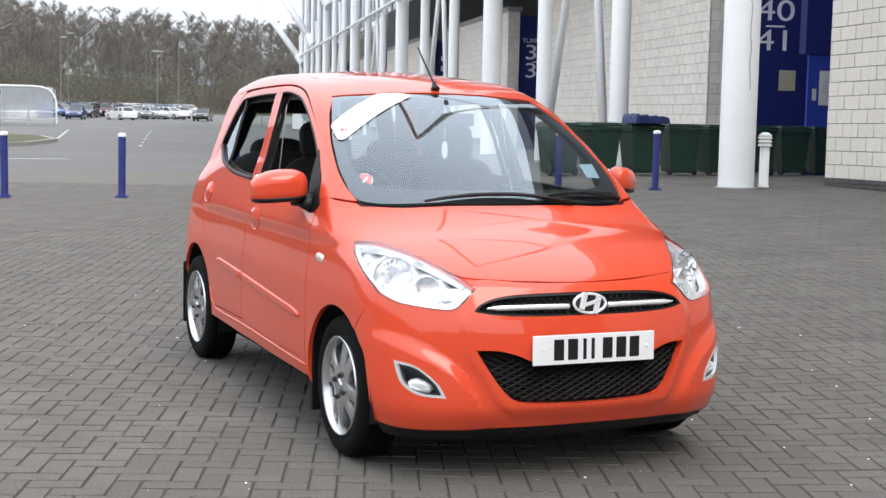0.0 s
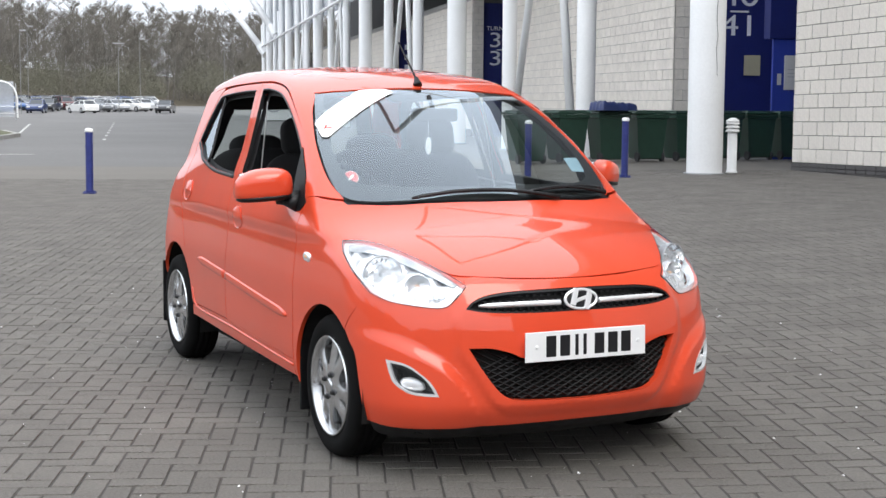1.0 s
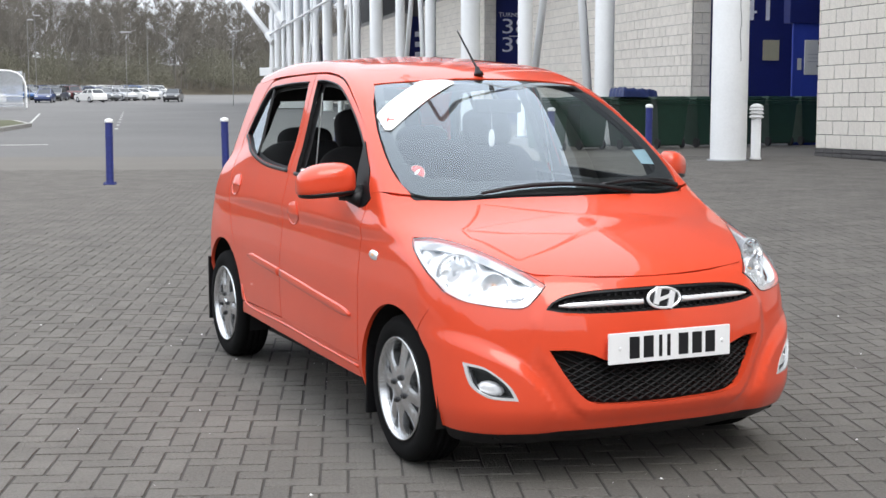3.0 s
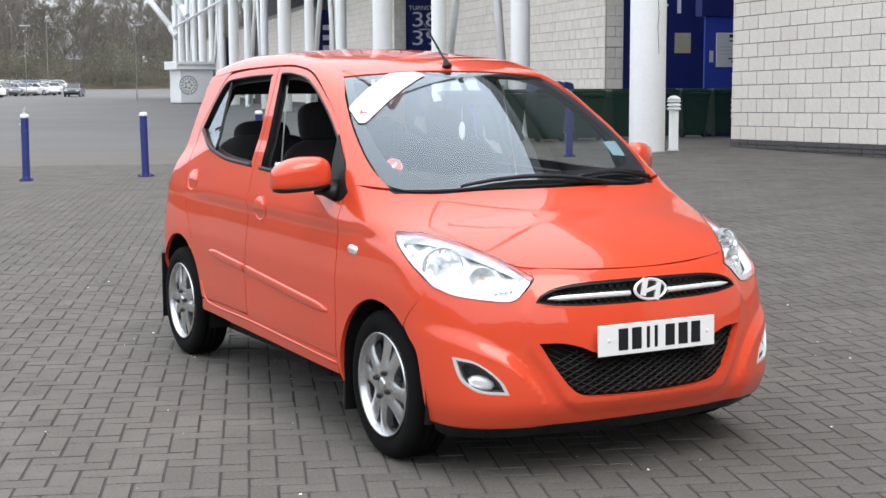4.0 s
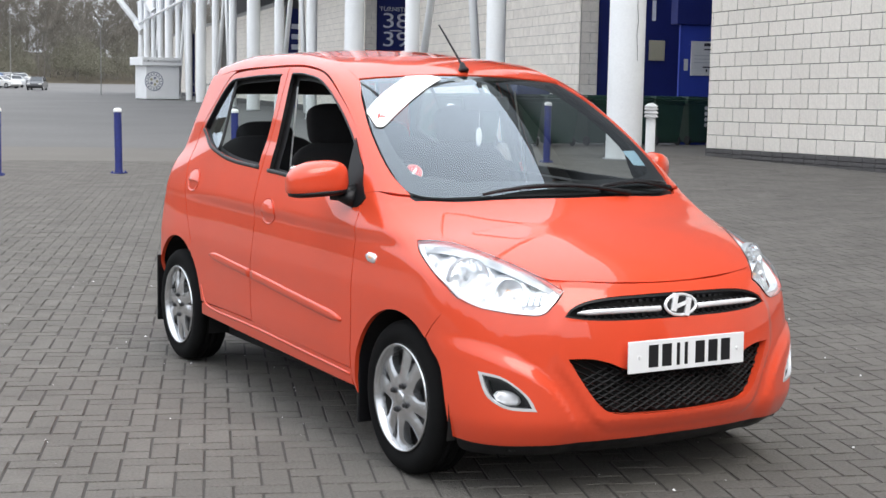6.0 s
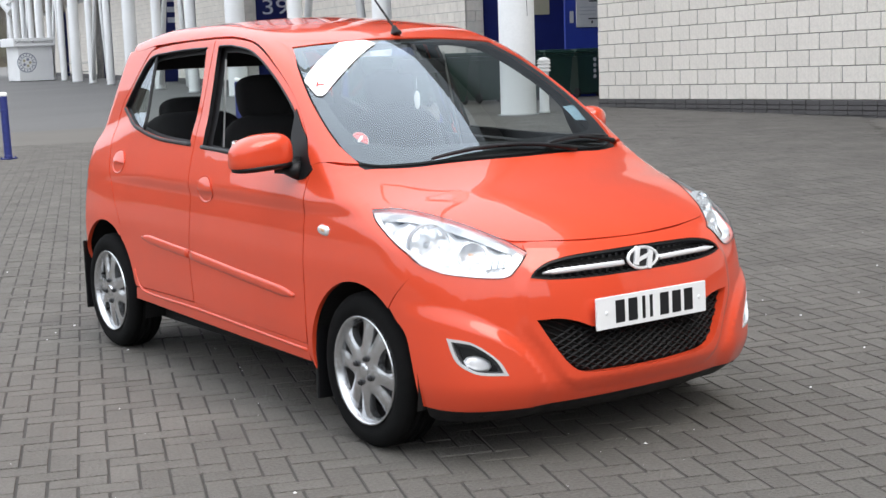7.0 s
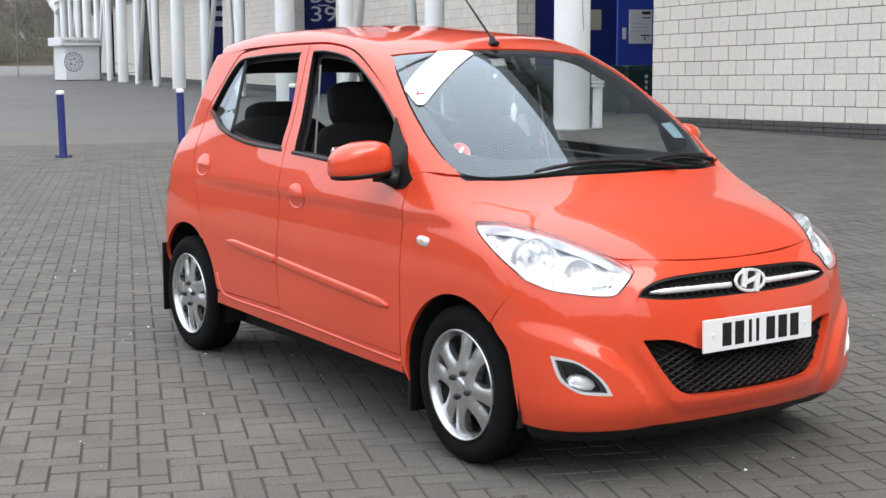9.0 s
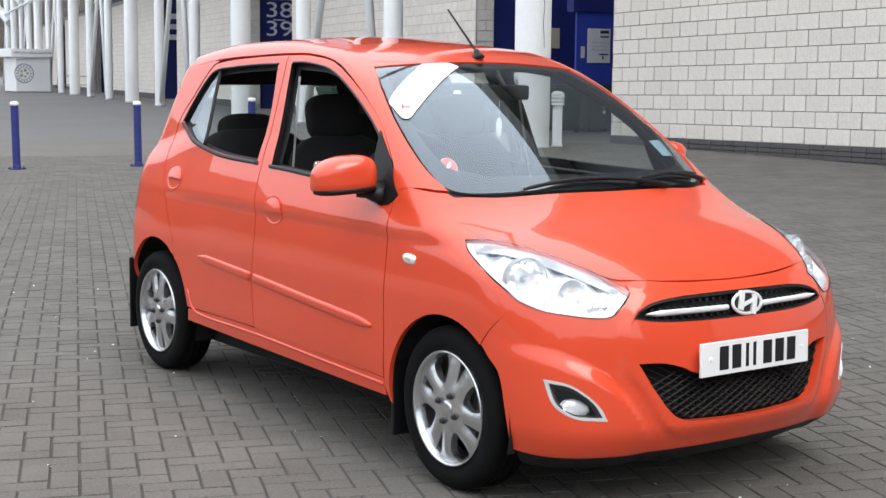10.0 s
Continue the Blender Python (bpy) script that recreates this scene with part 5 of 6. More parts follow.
def strip(name, points, widths, look_in, material, parent, lift=0.004, thick=0.008, label="", mirror=False):
    """A raised rounded band over the body along a flat line, of the given half widths."""
    line = np.array(points, float)
    fwd = np.gradient(line, axis=0)
    side = np.stack([-fwd[:, 1], fwd[:, 0]], 1)
    side /= np.linalg.norm(side, axis=1, keepdims=True)
    w = np.array(widths)[:, None] if np.ndim(widths) else np.full((len(line), 1), widths)
    rows = []
    for k, h in ((-1.0, -0.006), (-0.97, thick * 0.3), (-0.8, thick * 0.68), (-0.45, thick * 0.93), (0, thick), (0.45, thick * 0.93), (0.8, thick * 0.68), (0.97, thick * 0.3), (1.0, -0.006)):
        rows.append(on_body(line + side * w * k, look_in, lift + h - 0.004)[0])
    bm = bmesh.new()
    vs = [[bm.verts.new(q) for q in row] for row in rows]
    for a, b in zip(vs, vs[1:]):
        for k in range(len(line) - 1):
            bm.faces.new((a[k], a[k + 1], b[k + 1], b[k]))
    for k in (0, len(line) - 1):
        bm.faces.new([row[k] for row in vs])
    if mirror:
        bmesh.ops.scale(bm, vec=(-1, 1, 1), verts=bm.verts)
    bmesh.ops.recalc_face_normals(bm, faces=bm.faces)
    return part(name, bm, material, parent, label, smooth=True)


def glide(points, n=8):
    """A smooth open line through flat places."""
    p = [np.array(q, float) for q in points]
    p = [2 * p[0] - p[1], *p, 2 * p[-1] - p[-2]]
    out = [0.5 * (2 * b + (d - a) * t + (2 * a - 5 * b + 4 * d - e) * t**2 + (3 * b - a - 3 * d + e) * t**3) for a, b, d, e in zip(p, p[1:], p[2:], p[3:]) for t in np.arange(n) / n]
    return [tuple(q) for q in [*out, p[-2]]]


def span(a, b, n, bow=0.0):
    return [(a[0] + (b[0] - a[0]) * t, a[1] + (b[1] - a[1]) * t + bow * 4 * t * (1 - t)) for t in np.linspace(0, 1, n)]


def face_line(a, b, n, bow=0.0):
    """A flat line over the nose between two (across, height) places."""
    pts = span(a, b, n, bow)
    return [(math.atan2(x, FRONT.y + 0.64 - 0.4 * x * x) * FRONT.r, z) for x, z in pts]


strip("grille_bar", face_line((-0.40, 0.658), (-0.085, 0.662), 26, 0.002), [0.0095 * min(1, 0.35 + k / 5) for k in range(26)], FRONT, BRIGHT, car, lift=-0.002, thick=0.012, label="bright chrome grille bar")
strip("grille_bar", face_line((0.085, 0.662), (0.40, 0.658), 26, 0.002), [0.0095 * min(1, 0.35 + (25 - k) / 5) for k in range(26)], FRONT, BRIGHT, car, lift=-0.002, thick=0.012, label="bright chrome grille bar")
bm = bmesh.new()
for z0, z1, lo in ((0.676, 0.70, 1), (0.634, 0.648, 0)):
    for k in range(26):
        x = -0.375 + 0.03 * k
        for z in (z0, z1):
            p, n = on_body(face_line((x + (0.015 if z == z1 else 0), z - 0.00 * lo), (x, z), 2)[:1], FRONT, -0.02)
            box(bm, -0.006, 0.006, -0.004, 0.012, -0.005, 0.005, 0, Matrix.Translation(p[0]))
part("grille_studs", bm, SATIN, car, "rows of small dark studs behind the grille bar")

bm = bmesh.new()
for k in range(29):
    for slope_z in (1, -1):
        x0 = -0.64 + 0.046 * k
        a, b = (x0, 0.30 if slope_z > 0 else 0.51), (x0 + 0.42, 0.51 if slope_z > 0 else 0.30)
        run = span(a, b, 22)
        run = [(x, z) for x, z in run if inside(np.array([[x, z]]), np.array([(u, w) for u, _, w in mirrored(lower_grille)]))[0]]
        if len(run) < 2:
            continue
        line = [(math.atan2(x, FRONT.y + 0.66 - 0.4 * x * x) * FRONT.r, z) for x, z in run]
        p, n = on_body(line, FRONT, -0.028)
        for q0, q1 in zip(p, p[1:]):
            tube(bm, q0, q1, 0.0042, sides=4, caps=False)
part("intake_mesh", bm, MESH, car, "black diamond mesh of the lower intake")

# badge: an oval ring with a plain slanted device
p, n = on_body(face_line((0, 0.668), (0.01, 0.668), 2)[:1], FRONT, 0.006)
badge_m = Matrix.Translation(p[0]) @ pose(0, 0, 0, 90 - 12, 0, 0)
bm = bmesh.new()
for a in range(40):
    t0, t1 = 6.28319 * a / 40, 6.28319 * (a + 1) / 40
    tube(bm, (0.068 * math.cos(t0), 0.036 * math.sin(t0), 0), (0.068 * math.cos(t1), 0.036 * math.sin(t1), 0), 0.0058, sides=8)
box(bm, -0.040, -0.019, -0.033, 0.033, -0.004, 0.008, 0.002, pose(0, 0, 0, 0, 0, -18))
box(bm, 0.019, 0.040, -0.033, 0.033, -0.004, 0.008, 0.002, pose(0, 0, 0, 0, 0, -18))
box(bm, -0.032, 0.032, -0.007, 0.007, -0.004, 0.008, 0.002, pose(0, 0, 0, 0, 0, 14))
bmesh.ops.transform(bm, matrix=badge_m, verts=bm.verts)
badge = part("badge", bm, BRIGHT, car, "oval chrome maker's badge", smooth=False)
bm = bmesh.new()
lathe(bm, [(0.066, -0.012), (0.066, -0.003), (0.05, 0.0)], 32)
bmesh.ops.transform(bm, matrix=badge_m @ Matrix.Diagonal((1, 0.53, 1, 1)), verts=bm.verts)
part("badge_back", bm, INK, badge)

# number plate: plain bars in place of its characters
plate_m = pose(0, -0.680, 0.507, 90 - 1.5, 0, 0)
bm = bmesh.new()
box(bm, -0.26, 0.26, -0.0555, 0.0555, -0.004, 0.004, 0.003)
bmesh.ops.transform(bm, matrix=plate_m, verts=bm.verts)
plate = part("number_plate", bm, PLATE, car, "white number plate with plain black bars")
for k, x in enumerate((-0.153, -0.094, -0.043, -0.008, 0.055, 0.114, 0.172)):
    w = 0.007 if k in (2, 3) else 0.021
    bm = bmesh.new()
    box(bm, x - w, x + w, -0.039, 0.039, 0.0041, 0.005)
    bmesh.ops.transform(bm, matrix=plate_m, verts=bm.verts)
    part("bar", bm, INK, plate)
for x in (-0.213, 0.226):
    bm = bmesh.new()
    lathe(bm, [(0.007, 0.004), (0.007, 0.007), (0.003, 0.008)], 12, pose(x, 0.0, 0))
    bmesh.ops.transform(bm, matrix=plate_m, verts=bm.verts)
    part("screw_cap", bm, PLATE, plate)
bm = bmesh.new()
box(bm, -0.20, 0.20, -0.674, -0.60, 0.46, 0.55, 0.01)
part("plate_mount", bm, TRIM, car)

# headlamps
lamp = [(-0.725, -0.034, 0.862), (-0.725, -0.034, 0.862), (-0.740, -0.07, 0.838), (-0.750, -0.124, 0.811), (-0.755, -0.21, 0.768), (-0.747, -0.29, 0.727), *lamp_low, (-0.425, -0.522, 0.722), (-0.490, -0.435, 0.776), (-0.585, -0.25, 0.838), (-0.655, -0.11, 0.862)]
for flip in (False, True):
    unit = panel("headlamp", lamp, CORNER, LENS, car, flat3=True, lift=0.003, depth=0.004, label="clear headlamp lens over bright reflectors", mirror_only=flip)
    unit.visible_shadow = False
    panel("lamp_seal", shrunk(lamp, 1.006), CORNER, TRIM, unit, holes=[shrunk(lamp, 0.994)], flat3=True, lift=0.0028, depth=0.004, mirror_only=flip)
    panel("lamp_rim", lamp, CORNER, BOWL, unit, holes=[shrunk(lamp, 0.90)], flat3=True, lift=-0.012, depth=0.03, mirror_only=flip)
    panel("lamp_back", shrunk(lamp, 0.97), CORNER, BOWL, unit, flat3=True, lift=-0.052, depth=0, mirror_only=flip, bulge=lambda uv: 0.012 * np.sin(uv[:, 0] * 70) * np.sin(uv[:, 1] * 40))
    s = 1 if flip else -1
    for name, (x, y, z), r, mat in (("main_reflector", (0.655, -0.275, 0.750), 0.070, BOWL), ("dip_reflector", (0.568, -0.400, 0.712), 0.048, BOWL)):
        aim = Matrix.Translation((s * x, y, z)) @ Vector((s * 0.30, -0.93, 0.10)).to_track_quat("Z", "Y").to_matrix().to_4x4()
        bm = bmesh.new()
        lathe(bm, [(0.012, -0.05), (r * 0.3, -0.047), (r * 0.5, -0.040), (r * 0.66, -0.028), (r * 0.8, -0.016), (r * 0.9, -0.006), (r, 0.010)], 18, aim, False)
        for v in bm.verts:                        # pressed facets
            v.co += Vector((0.0012 * math.sin(v.co.x * 900), 0, 0.0012 * math.sin(v.co.z * 1100)))
        part(name, bm, FACET, unit)
        bm = bmesh.new()
        lathe(bm, [(r * 0.985, 0.008), (r * 1.0, 0.013), (r * 1.05, 0.013), (r * 1.07, 0.004), (r * 1.07, -0.02)], 36, aim, False)
        part("reflector_rim", bm, GALV if name == "main_reflector" else BOWL, unit, smooth=True)
        bm = bmesh.new()
        lathe(bm, [(0.012, -0.045), (0.013, -0.01), (0.009, 0.0), (0.0001, 0.002)], 14, aim)
        part("bulb", bm, GALV if name == "main_reflector" else AMBER, unit, smooth=True)
    for j in range(5):                            # cells of the indicator's reflector
        p, n = on_body(CORNER.flat(np.array([(-0.535 + 0.022 * j, -0.47 - 0.006 * j, 0.69)])), CORNER, -0.036)
        bm = bmesh.new()
        box(bm, -0.009, 0.009, -0.006, 0.006, -0.022, 0.022, 0.003, Matrix.Translation(p[0] * np.array([-s, 1, 1])) @ pose(0, 0, 0, -20, s * -18, s * 35))
        part("indicator_cell", bm, FACET, unit)

# fog lamps
for flip in (False, True):
    s = 1 if flip else -1
    fog = panel("fog_lamp", fog_ring, FRONT, FOG_TRIM, car, holes=[shrunk(fog_ring, 0.84)], flat3=True, lift=0.001, depth=0.016, mirror_only=flip, label="fog lamp in a chrome surround")
    panel("bezel", shrunk(fog_ring, 0.90), FRONT, SATIN, fog, holes=[shrunk(fog_ring, 0.70, (-0.640, -0.51, 0.372))], flat3=True, lift=-0.012, depth=0.02, mirror_only=flip)
    panel("pocket", shrunk(fog_ring, 0.98), FRONT, TRIM, fog, flat3=True, lift=-0.04, depth=0, mirror_only=flip)
    p, n = on_body(FRONT.flat(np.array([(-0.640, -0.515, 0.374)])), FRONT, -0.03)
    c = p[0] * np.array([-s, 1, 1])
    aim = Matrix.Translation(c) @ Vector((s * 0.35, -0.93, 0)).to_track_quat("Z", "Y").to_matrix().to_4x4()
    bm = bmesh.new()
    lathe(bm, [(0.046, -0.012), (0.043, 0.004), (0.034, 0.009), (0.018, 0.012), (0.0001, 0.013)], 10, aim @ pose(0, -0.006, 0, 0, 0, s * 14) @ Matrix.Diagonal((1.1, 0.58, 1, 1)))
    part("reflector", bm, BRIGHT, fog)
    glassy = panel("lens", shrunk(fog_ring, 0.84), FRONT, FOG_LENS, fog, flat3=True, lift=-0.006, depth=0, mirror_only=flip)
    glassy.visible_shadow = False

# side glass: wound down but for the fixed rear panes
bar_top, bar_low = (2.10, 1.43), (2.035, 1.085)
pane_quarter = [(2.10, 1.425), (2.10, 1.425), (2.17, 1.40), (2.25, 1.32), (2.345, 1.185), (2.345, 1.185), (2.20, 1.125), (2.035, 1.088), (2.035, 1.088)]
for k, door in enumerate(door_r):
    panel("quarter_glass", pane_quarter, SIDE, GLASS, door, lift=-0.012, depth=0, mirror_only=k == 1).visible_shadow = False
    strip("window_bar", span(bar_low, bar_top, 12), 0.012, SIDE, TRIM, door, lift=-0.004, thick=0.004, mirror=k == 1)
    strip("window_seal", glide([(1.44, 1.038), (1.8, 1.050), (2.06, 1.083), (2.2, 1.115), (2.355, 1.176)]), 0.0085, SIDE, SATIN, door, thick=0.006, mirror=k == 1)
    strip("seal", glide([(1.505, 1.452), (1.65, 1.45), (1.8, 1.445), (1.95, 1.437), (2.10, 1.427), (2.175, 1.400), (2.255, 1.320), (2.35, 1.186)]), 0.004, SIDE, SATIN, door, thick=0.004, mirror=k == 1)
    panel("door_card", [(1.38, 0.34), (1.38, 0.34), (1.40, 1.03), (1.40, 1.03), (2.30, 1.10), (2.30, 1.10), (2.2, 0.70), (1.95, 0.36), (1.95, 0.36)], SIDE, CABIN, door, lift=-0.07, depth=0.02, mirror_only=k == 1)
    panel("inner_frame", [(1.42, 1.0), (1.42, 1.0), (1.46, 1.482), (1.46, 1.482), (2.18, 1.44), (2.39, 1.16), (2.36, 1.05), (2.36, 1.05)], SIDE, CABIN, door, holes=[shrunk(rear_hole, 0.93)], lift=-0.035, depth=0, mirror_only=k == 1)
for k, door in enumerate(door_f):
    strip("window_seal", glide([(0.45, 1.008), (0.7, 1.012), (0.92, 1.016), (1.15, 1.026), (1.33, 1.032)]), 0.0085, SIDE, SATIN, door, thick=0.006, mirror=k == 1)
    strip("seal", glide([(0.42, 1.035), (0.49, 1.108), (0.60, 1.208), (0.80, 1.325), (1.03, 1.423), (1.24, 1.455), (1.38, 1.458)]), 0.004, SIDE, SATIN, door, thick=0.004, mirror=k == 1)
    panel("door_card", [(0.36, 0.34), (0.36, 0.34), (0.40, 1.0), (0.40, 1.0), (1.39, 1.03), (1.39, 1.03), (1.36, 0.36), (1.36, 0.36)], SIDE, CABIN, door, lift=-0.07, depth=0.02, mirror_only=k == 1)
    panel("inner_frame", [(0.39, 0.98), (0.39, 0.98), (0.46, 1.11), (0.80, 1.352), (1.03, 1.446), (1.25, 1.478), (1.43, 1.482), (1.43, 1.482), (1.39, 1.0), (1.39, 1.0)], SIDE, CABIN, door, holes=[shrunk(front_hole, 0.935)], lift=-0.035, depth=0, mirror_only=k == 1)
    panel("sail", [(0.352, 0.985), (0.352, 0.985), (0.405, 1.035), (0.44, 1.095), (0.49, 1.135), (0.569, 1.205), (0.569, 1.205), (0.56, 1.10), (0.525, 1.01), (0.47, 0.953), (0.40, 0.948)], SIDE, TRIM, door, lift=0.004, depth=0.03, mirror_only=k == 1, label="black corner piece behind the mirror")

    # handle: a bar over a scooped cup
for k, (door, y, z) in enumerate(((door_f[0], 1.215, 0.862), (door_f[1], 1.215, 0.862), (door_r[0], 2.235, 0.93), (door_r[1], 2.235, 0.93))):
    flip = k % 2 == 1
    cup = [(y + 0.080 * math.cos(a), z + 0.056 * math.sin(a)) for a in np.linspace(0, 6.283, 16, endpoint=False)]
    panel("handle_cup", cup, SIDE, PAINT, door, lift=0.001, depth=0.002, grid=0.008, mirror_only=flip, bulge=lambda uv, y=y, z=z: -0.020 * np.clip(1 - ((uv[:, 0] - y) / 0.078) ** 2 - ((uv[:, 1] - z) / 0.054) ** 2, 0, 1) + 0.002)
    flap = [(y + 0.074 * math.cos(a), z - 0.006 + 0.056 * math.sin(a)) for a in np.linspace(0.0, 3.1416, 9)]
    panel("handle", [flap[0]] + flap + [flap[-1]], SIDE, PAINT, door, lift=0.002, depth=0.012, grid=0.008, mirror_only=flip, bulge=lambda uv, y=y, z=z: 0.010 * np.clip(1 - ((uv[:, 0] - y) / 0.09) ** 2, 0, 1) * np.clip(1 - (uv[:, 1] - z) / 0.06, 0, 1))

# rubbing strips, side repeaters
for flip in (False, True):
    strip("sill_edge", glide([(0.362, 0.305), (0.8, 0.318), (1.36, 0.331), (1.85, 0.330), (1.98, 0.352), (2.03, 0.43)], 10), 0.007, SIDE, PAINT, car, lift=0.002, thick=0.007, mirror=flip)
for flip, df, dr in ((False, door_f[0], door_r[0]), (True, door_f[1], door_r[1])):
    strip("rubbing_strip", span((0.43, 0.507), (1.355, 0.568), 30), [0.020 * min(1, 0.35 + j / 4) for j in range(30)], SIDE, PAINT, df, lift=0.004, thick=0.010, mirror=flip)
    strip("rubbing_strip", span((1.385, 0.57), (1.90, 0.596), 20), [0.020 * min(1, 0.35 + (19 - j) / 4) for j in range(20)], SIDE, PAINT, dr, lift=0.004, thick=0.010, mirror=flip)
    strip("side_repeater", span((0.178, 0.772), (0.247, 0.777), 9), [0.012, 0.017, 0.0185, 0.019, 0.019, 0.019, 0.0185, 0.016, 0.010], SIDE, BOWL, car, lift=0.004, thick=0.008, mirror=flip, label="small clear side indicator")
    strip("indicator_core", span((0.200, 0.773), (0.225, 0.776), 5), 0.007, SIDE, AMBER, car, lift=0.006, thick=0.008, mirror=flip)
    strip("roof_seam", glide(EAVE.flat(np.array(roof_edge([(-0.494, 0.98), (-0.484, 1.1), (-0.477, 1.35), (-0.472, 1.6), (-0.458, 2.1), (-0.447, 2.45)])))), 0.006, EAVE, TRIM, car, lift=-0.002, thick=0.004, mirror=flip)

# printed dark edge of the screen, cowl
edge_in = mirrored([(0, 0.122), (-0.36, 0.170), (-0.537, 0.245), (-0.584, 0.348), (-0.572, 0.52), (-0.53, 0.68), (-0.478, 0.835), (-0.478, 0.835), (-0.3, 0.808), (0, 0.79)])
panel("screen_border", mirrored([(0, 0.055), (-0.38, 0.10), (-0.607, 0.188), (-0.647, 0.32), (-0.624, 0.52), (-0.569, 0.70), (-0.507, 0.874), (-0.507, 0.874), (-0.3, 0.844), (0, 0.827)]), TOP, TRIM, car, holes=[edge_in], lift=-0.0075, depth=0)
panel("cowl", mirrored([(0, 0.025), (-0.4, 0.075), (-0.64, 0.17), (-0.64, 0.17), (-0.61, 0.20), (-0.38, 0.13), (0, 0.085)]), TOP, TRIM, car, lift=-0.014, depth=0.02)

# wipers
for name, base, tip, piv in (("wiper", (0.22, 0.078), (-0.37, 0.098), (0.30, 0.066)), ("wiper", (0.585, 0.198), (0.16, 0.082), (0.59, 0.172))):
    pts = span(base, tip, 14, 0.0)
    p, n = on_body(pts, TOP, 0.012)
    arm = new(name)
    arm.parent = car
    arm["label"] = "black windscreen wiper"
    part("blade", rope(bmesh.new(), p, [0.0065 + 0.003 * math.sin(3.1416 * j / 13) for j in range(14)], 6), INK, arm, smooth=True)
    p2, _ = on_body(span(piv, ((base[0] + tip[0]) / 2, (base[1] + tip[1]) / 2 - 0.004), 8), TOP, 0.016)
    part("arm", rope(bmesh.new(), p2, [0.012, 0.010, 0.008, 0.007, 0.006, 0.006, 0.005, 0.005]), TRIM, arm, smooth=True)

# door mirrors
for flip, door in ((False, door_f[0]), (True, door_f[1])):
    s = 1 if flip else -1
    unit = new("door_mirror")
    unit.parent = door
    unit["label"] = "red door mirror on a black foot"
    bm = bmesh.new()
    bmesh.ops.create_uvsphere(bm, u_segments=48, v_segments=32, radius=1)
    for v in bm.verts:
        x, y, z = (math.copysign(abs(q) ** p, q) for q, p in zip(v.co, (0.62, 0.8, 0.62)))
        out = max(0.0, s * x)
        z *= (0.076 - 0.020 * out * out) if z > 0 else 0.072
        v.co = Vector((x * 0.124 + (0.010 * s * z / 0.07 if out else 0) * -1, (y if y < 0 else y * 0.35) * 0.088, z))
    bmesh.ops.bisect_plane(bm, geom=bm.verts[:] + bm.edges[:] + bm.faces[:], plane_co=(0, 0, -0.040), plane_no=(0, 0.0, -1), clear_outer=True)
    m = Matrix.Translation((s * 0.868, 0.515, 1.046)) @ pose(0, 0, 0, 0, s * 4, s * 9)
    if flip:                                      # knocked partly back on the passenger side
        m = Matrix.Translation((0.852, 0.605, 1.068)) @ pose(0, 0, 0, 0, 4, 42) @ Matrix.Diagonal((0.86, 0.86, 0.9, 1))
    bmesh.ops.transform(bm, matrix=m, verts=bm.verts)
    part("mirror_shell", bm, PAINT, unit, smooth=True)
    bm = bmesh.new()
    bmesh.ops.create_uvsphere(bm, u_segments=28, v_segments=14, radius=1)
    for v in bm.verts:
        x, y, z = v.co
        v.co = Vector((math.copysign(abs(x) ** 0.6, x) * 0.118, (math.copysign(abs(y) ** 0.8, y) if y < 0 else y * 0.4) * 0.085, -0.046 + math.copysign(abs(z) ** 0.7, z) * 0.018))
    bmesh.ops.transform(bm, matrix=m, verts=bm.verts)
    tube(bm, (s * 0.81, 0.515, 0.992), (s * 0.72, 0.47, 0.995), 0.024, 0.038, sides=14)
    tube(bm, (s * 0.785, 0.49, 0.982), (s * 0.735, 0.445, 0.975), 0.016, 0.04, sides=14)
    part("mirror_foot", bm, TRIM, unit, smooth=True)
    bm = bmesh.new()
    box(bm, -0.095, 0.095, 0.026, 0.032, -0.04, 0.06, 0.01)
    bmesh.ops.transform(bm, matrix=m, verts=bm.verts)
    part("mirror_glass", bm, CHROME, unit)

# aerial
p, n = on_body([(0.0, 0.868)], TOP, 0.0)
aer = new("aerial")
aer.parent = car
aer["label"] = "thin black roof aerial on a moulded foot"
bm = bmesh.new()
lathe(bm, [(0.026, -0.004), (0.024, 0.006), (0.015, 0.018), (0.010, 0.034), (0.006, 0.04)], 18, Matrix.Translation(p[0]) @ pose(0, 0, 0, -18, 0, 0) @ Matrix.Diagonal((0.8, 1.5, 1, 1)))
part("foot", bm, TRIM, aer, smooth=True)
bm = bmesh.new()
tube(bm, p[0] + np.array([0, 0.0, 0.02]), p[0] + np.array([-0.005, 0.205, 0.205]), 0.0055, 0.0035, sides=8)
part("rod", bm, TRIM, aer)

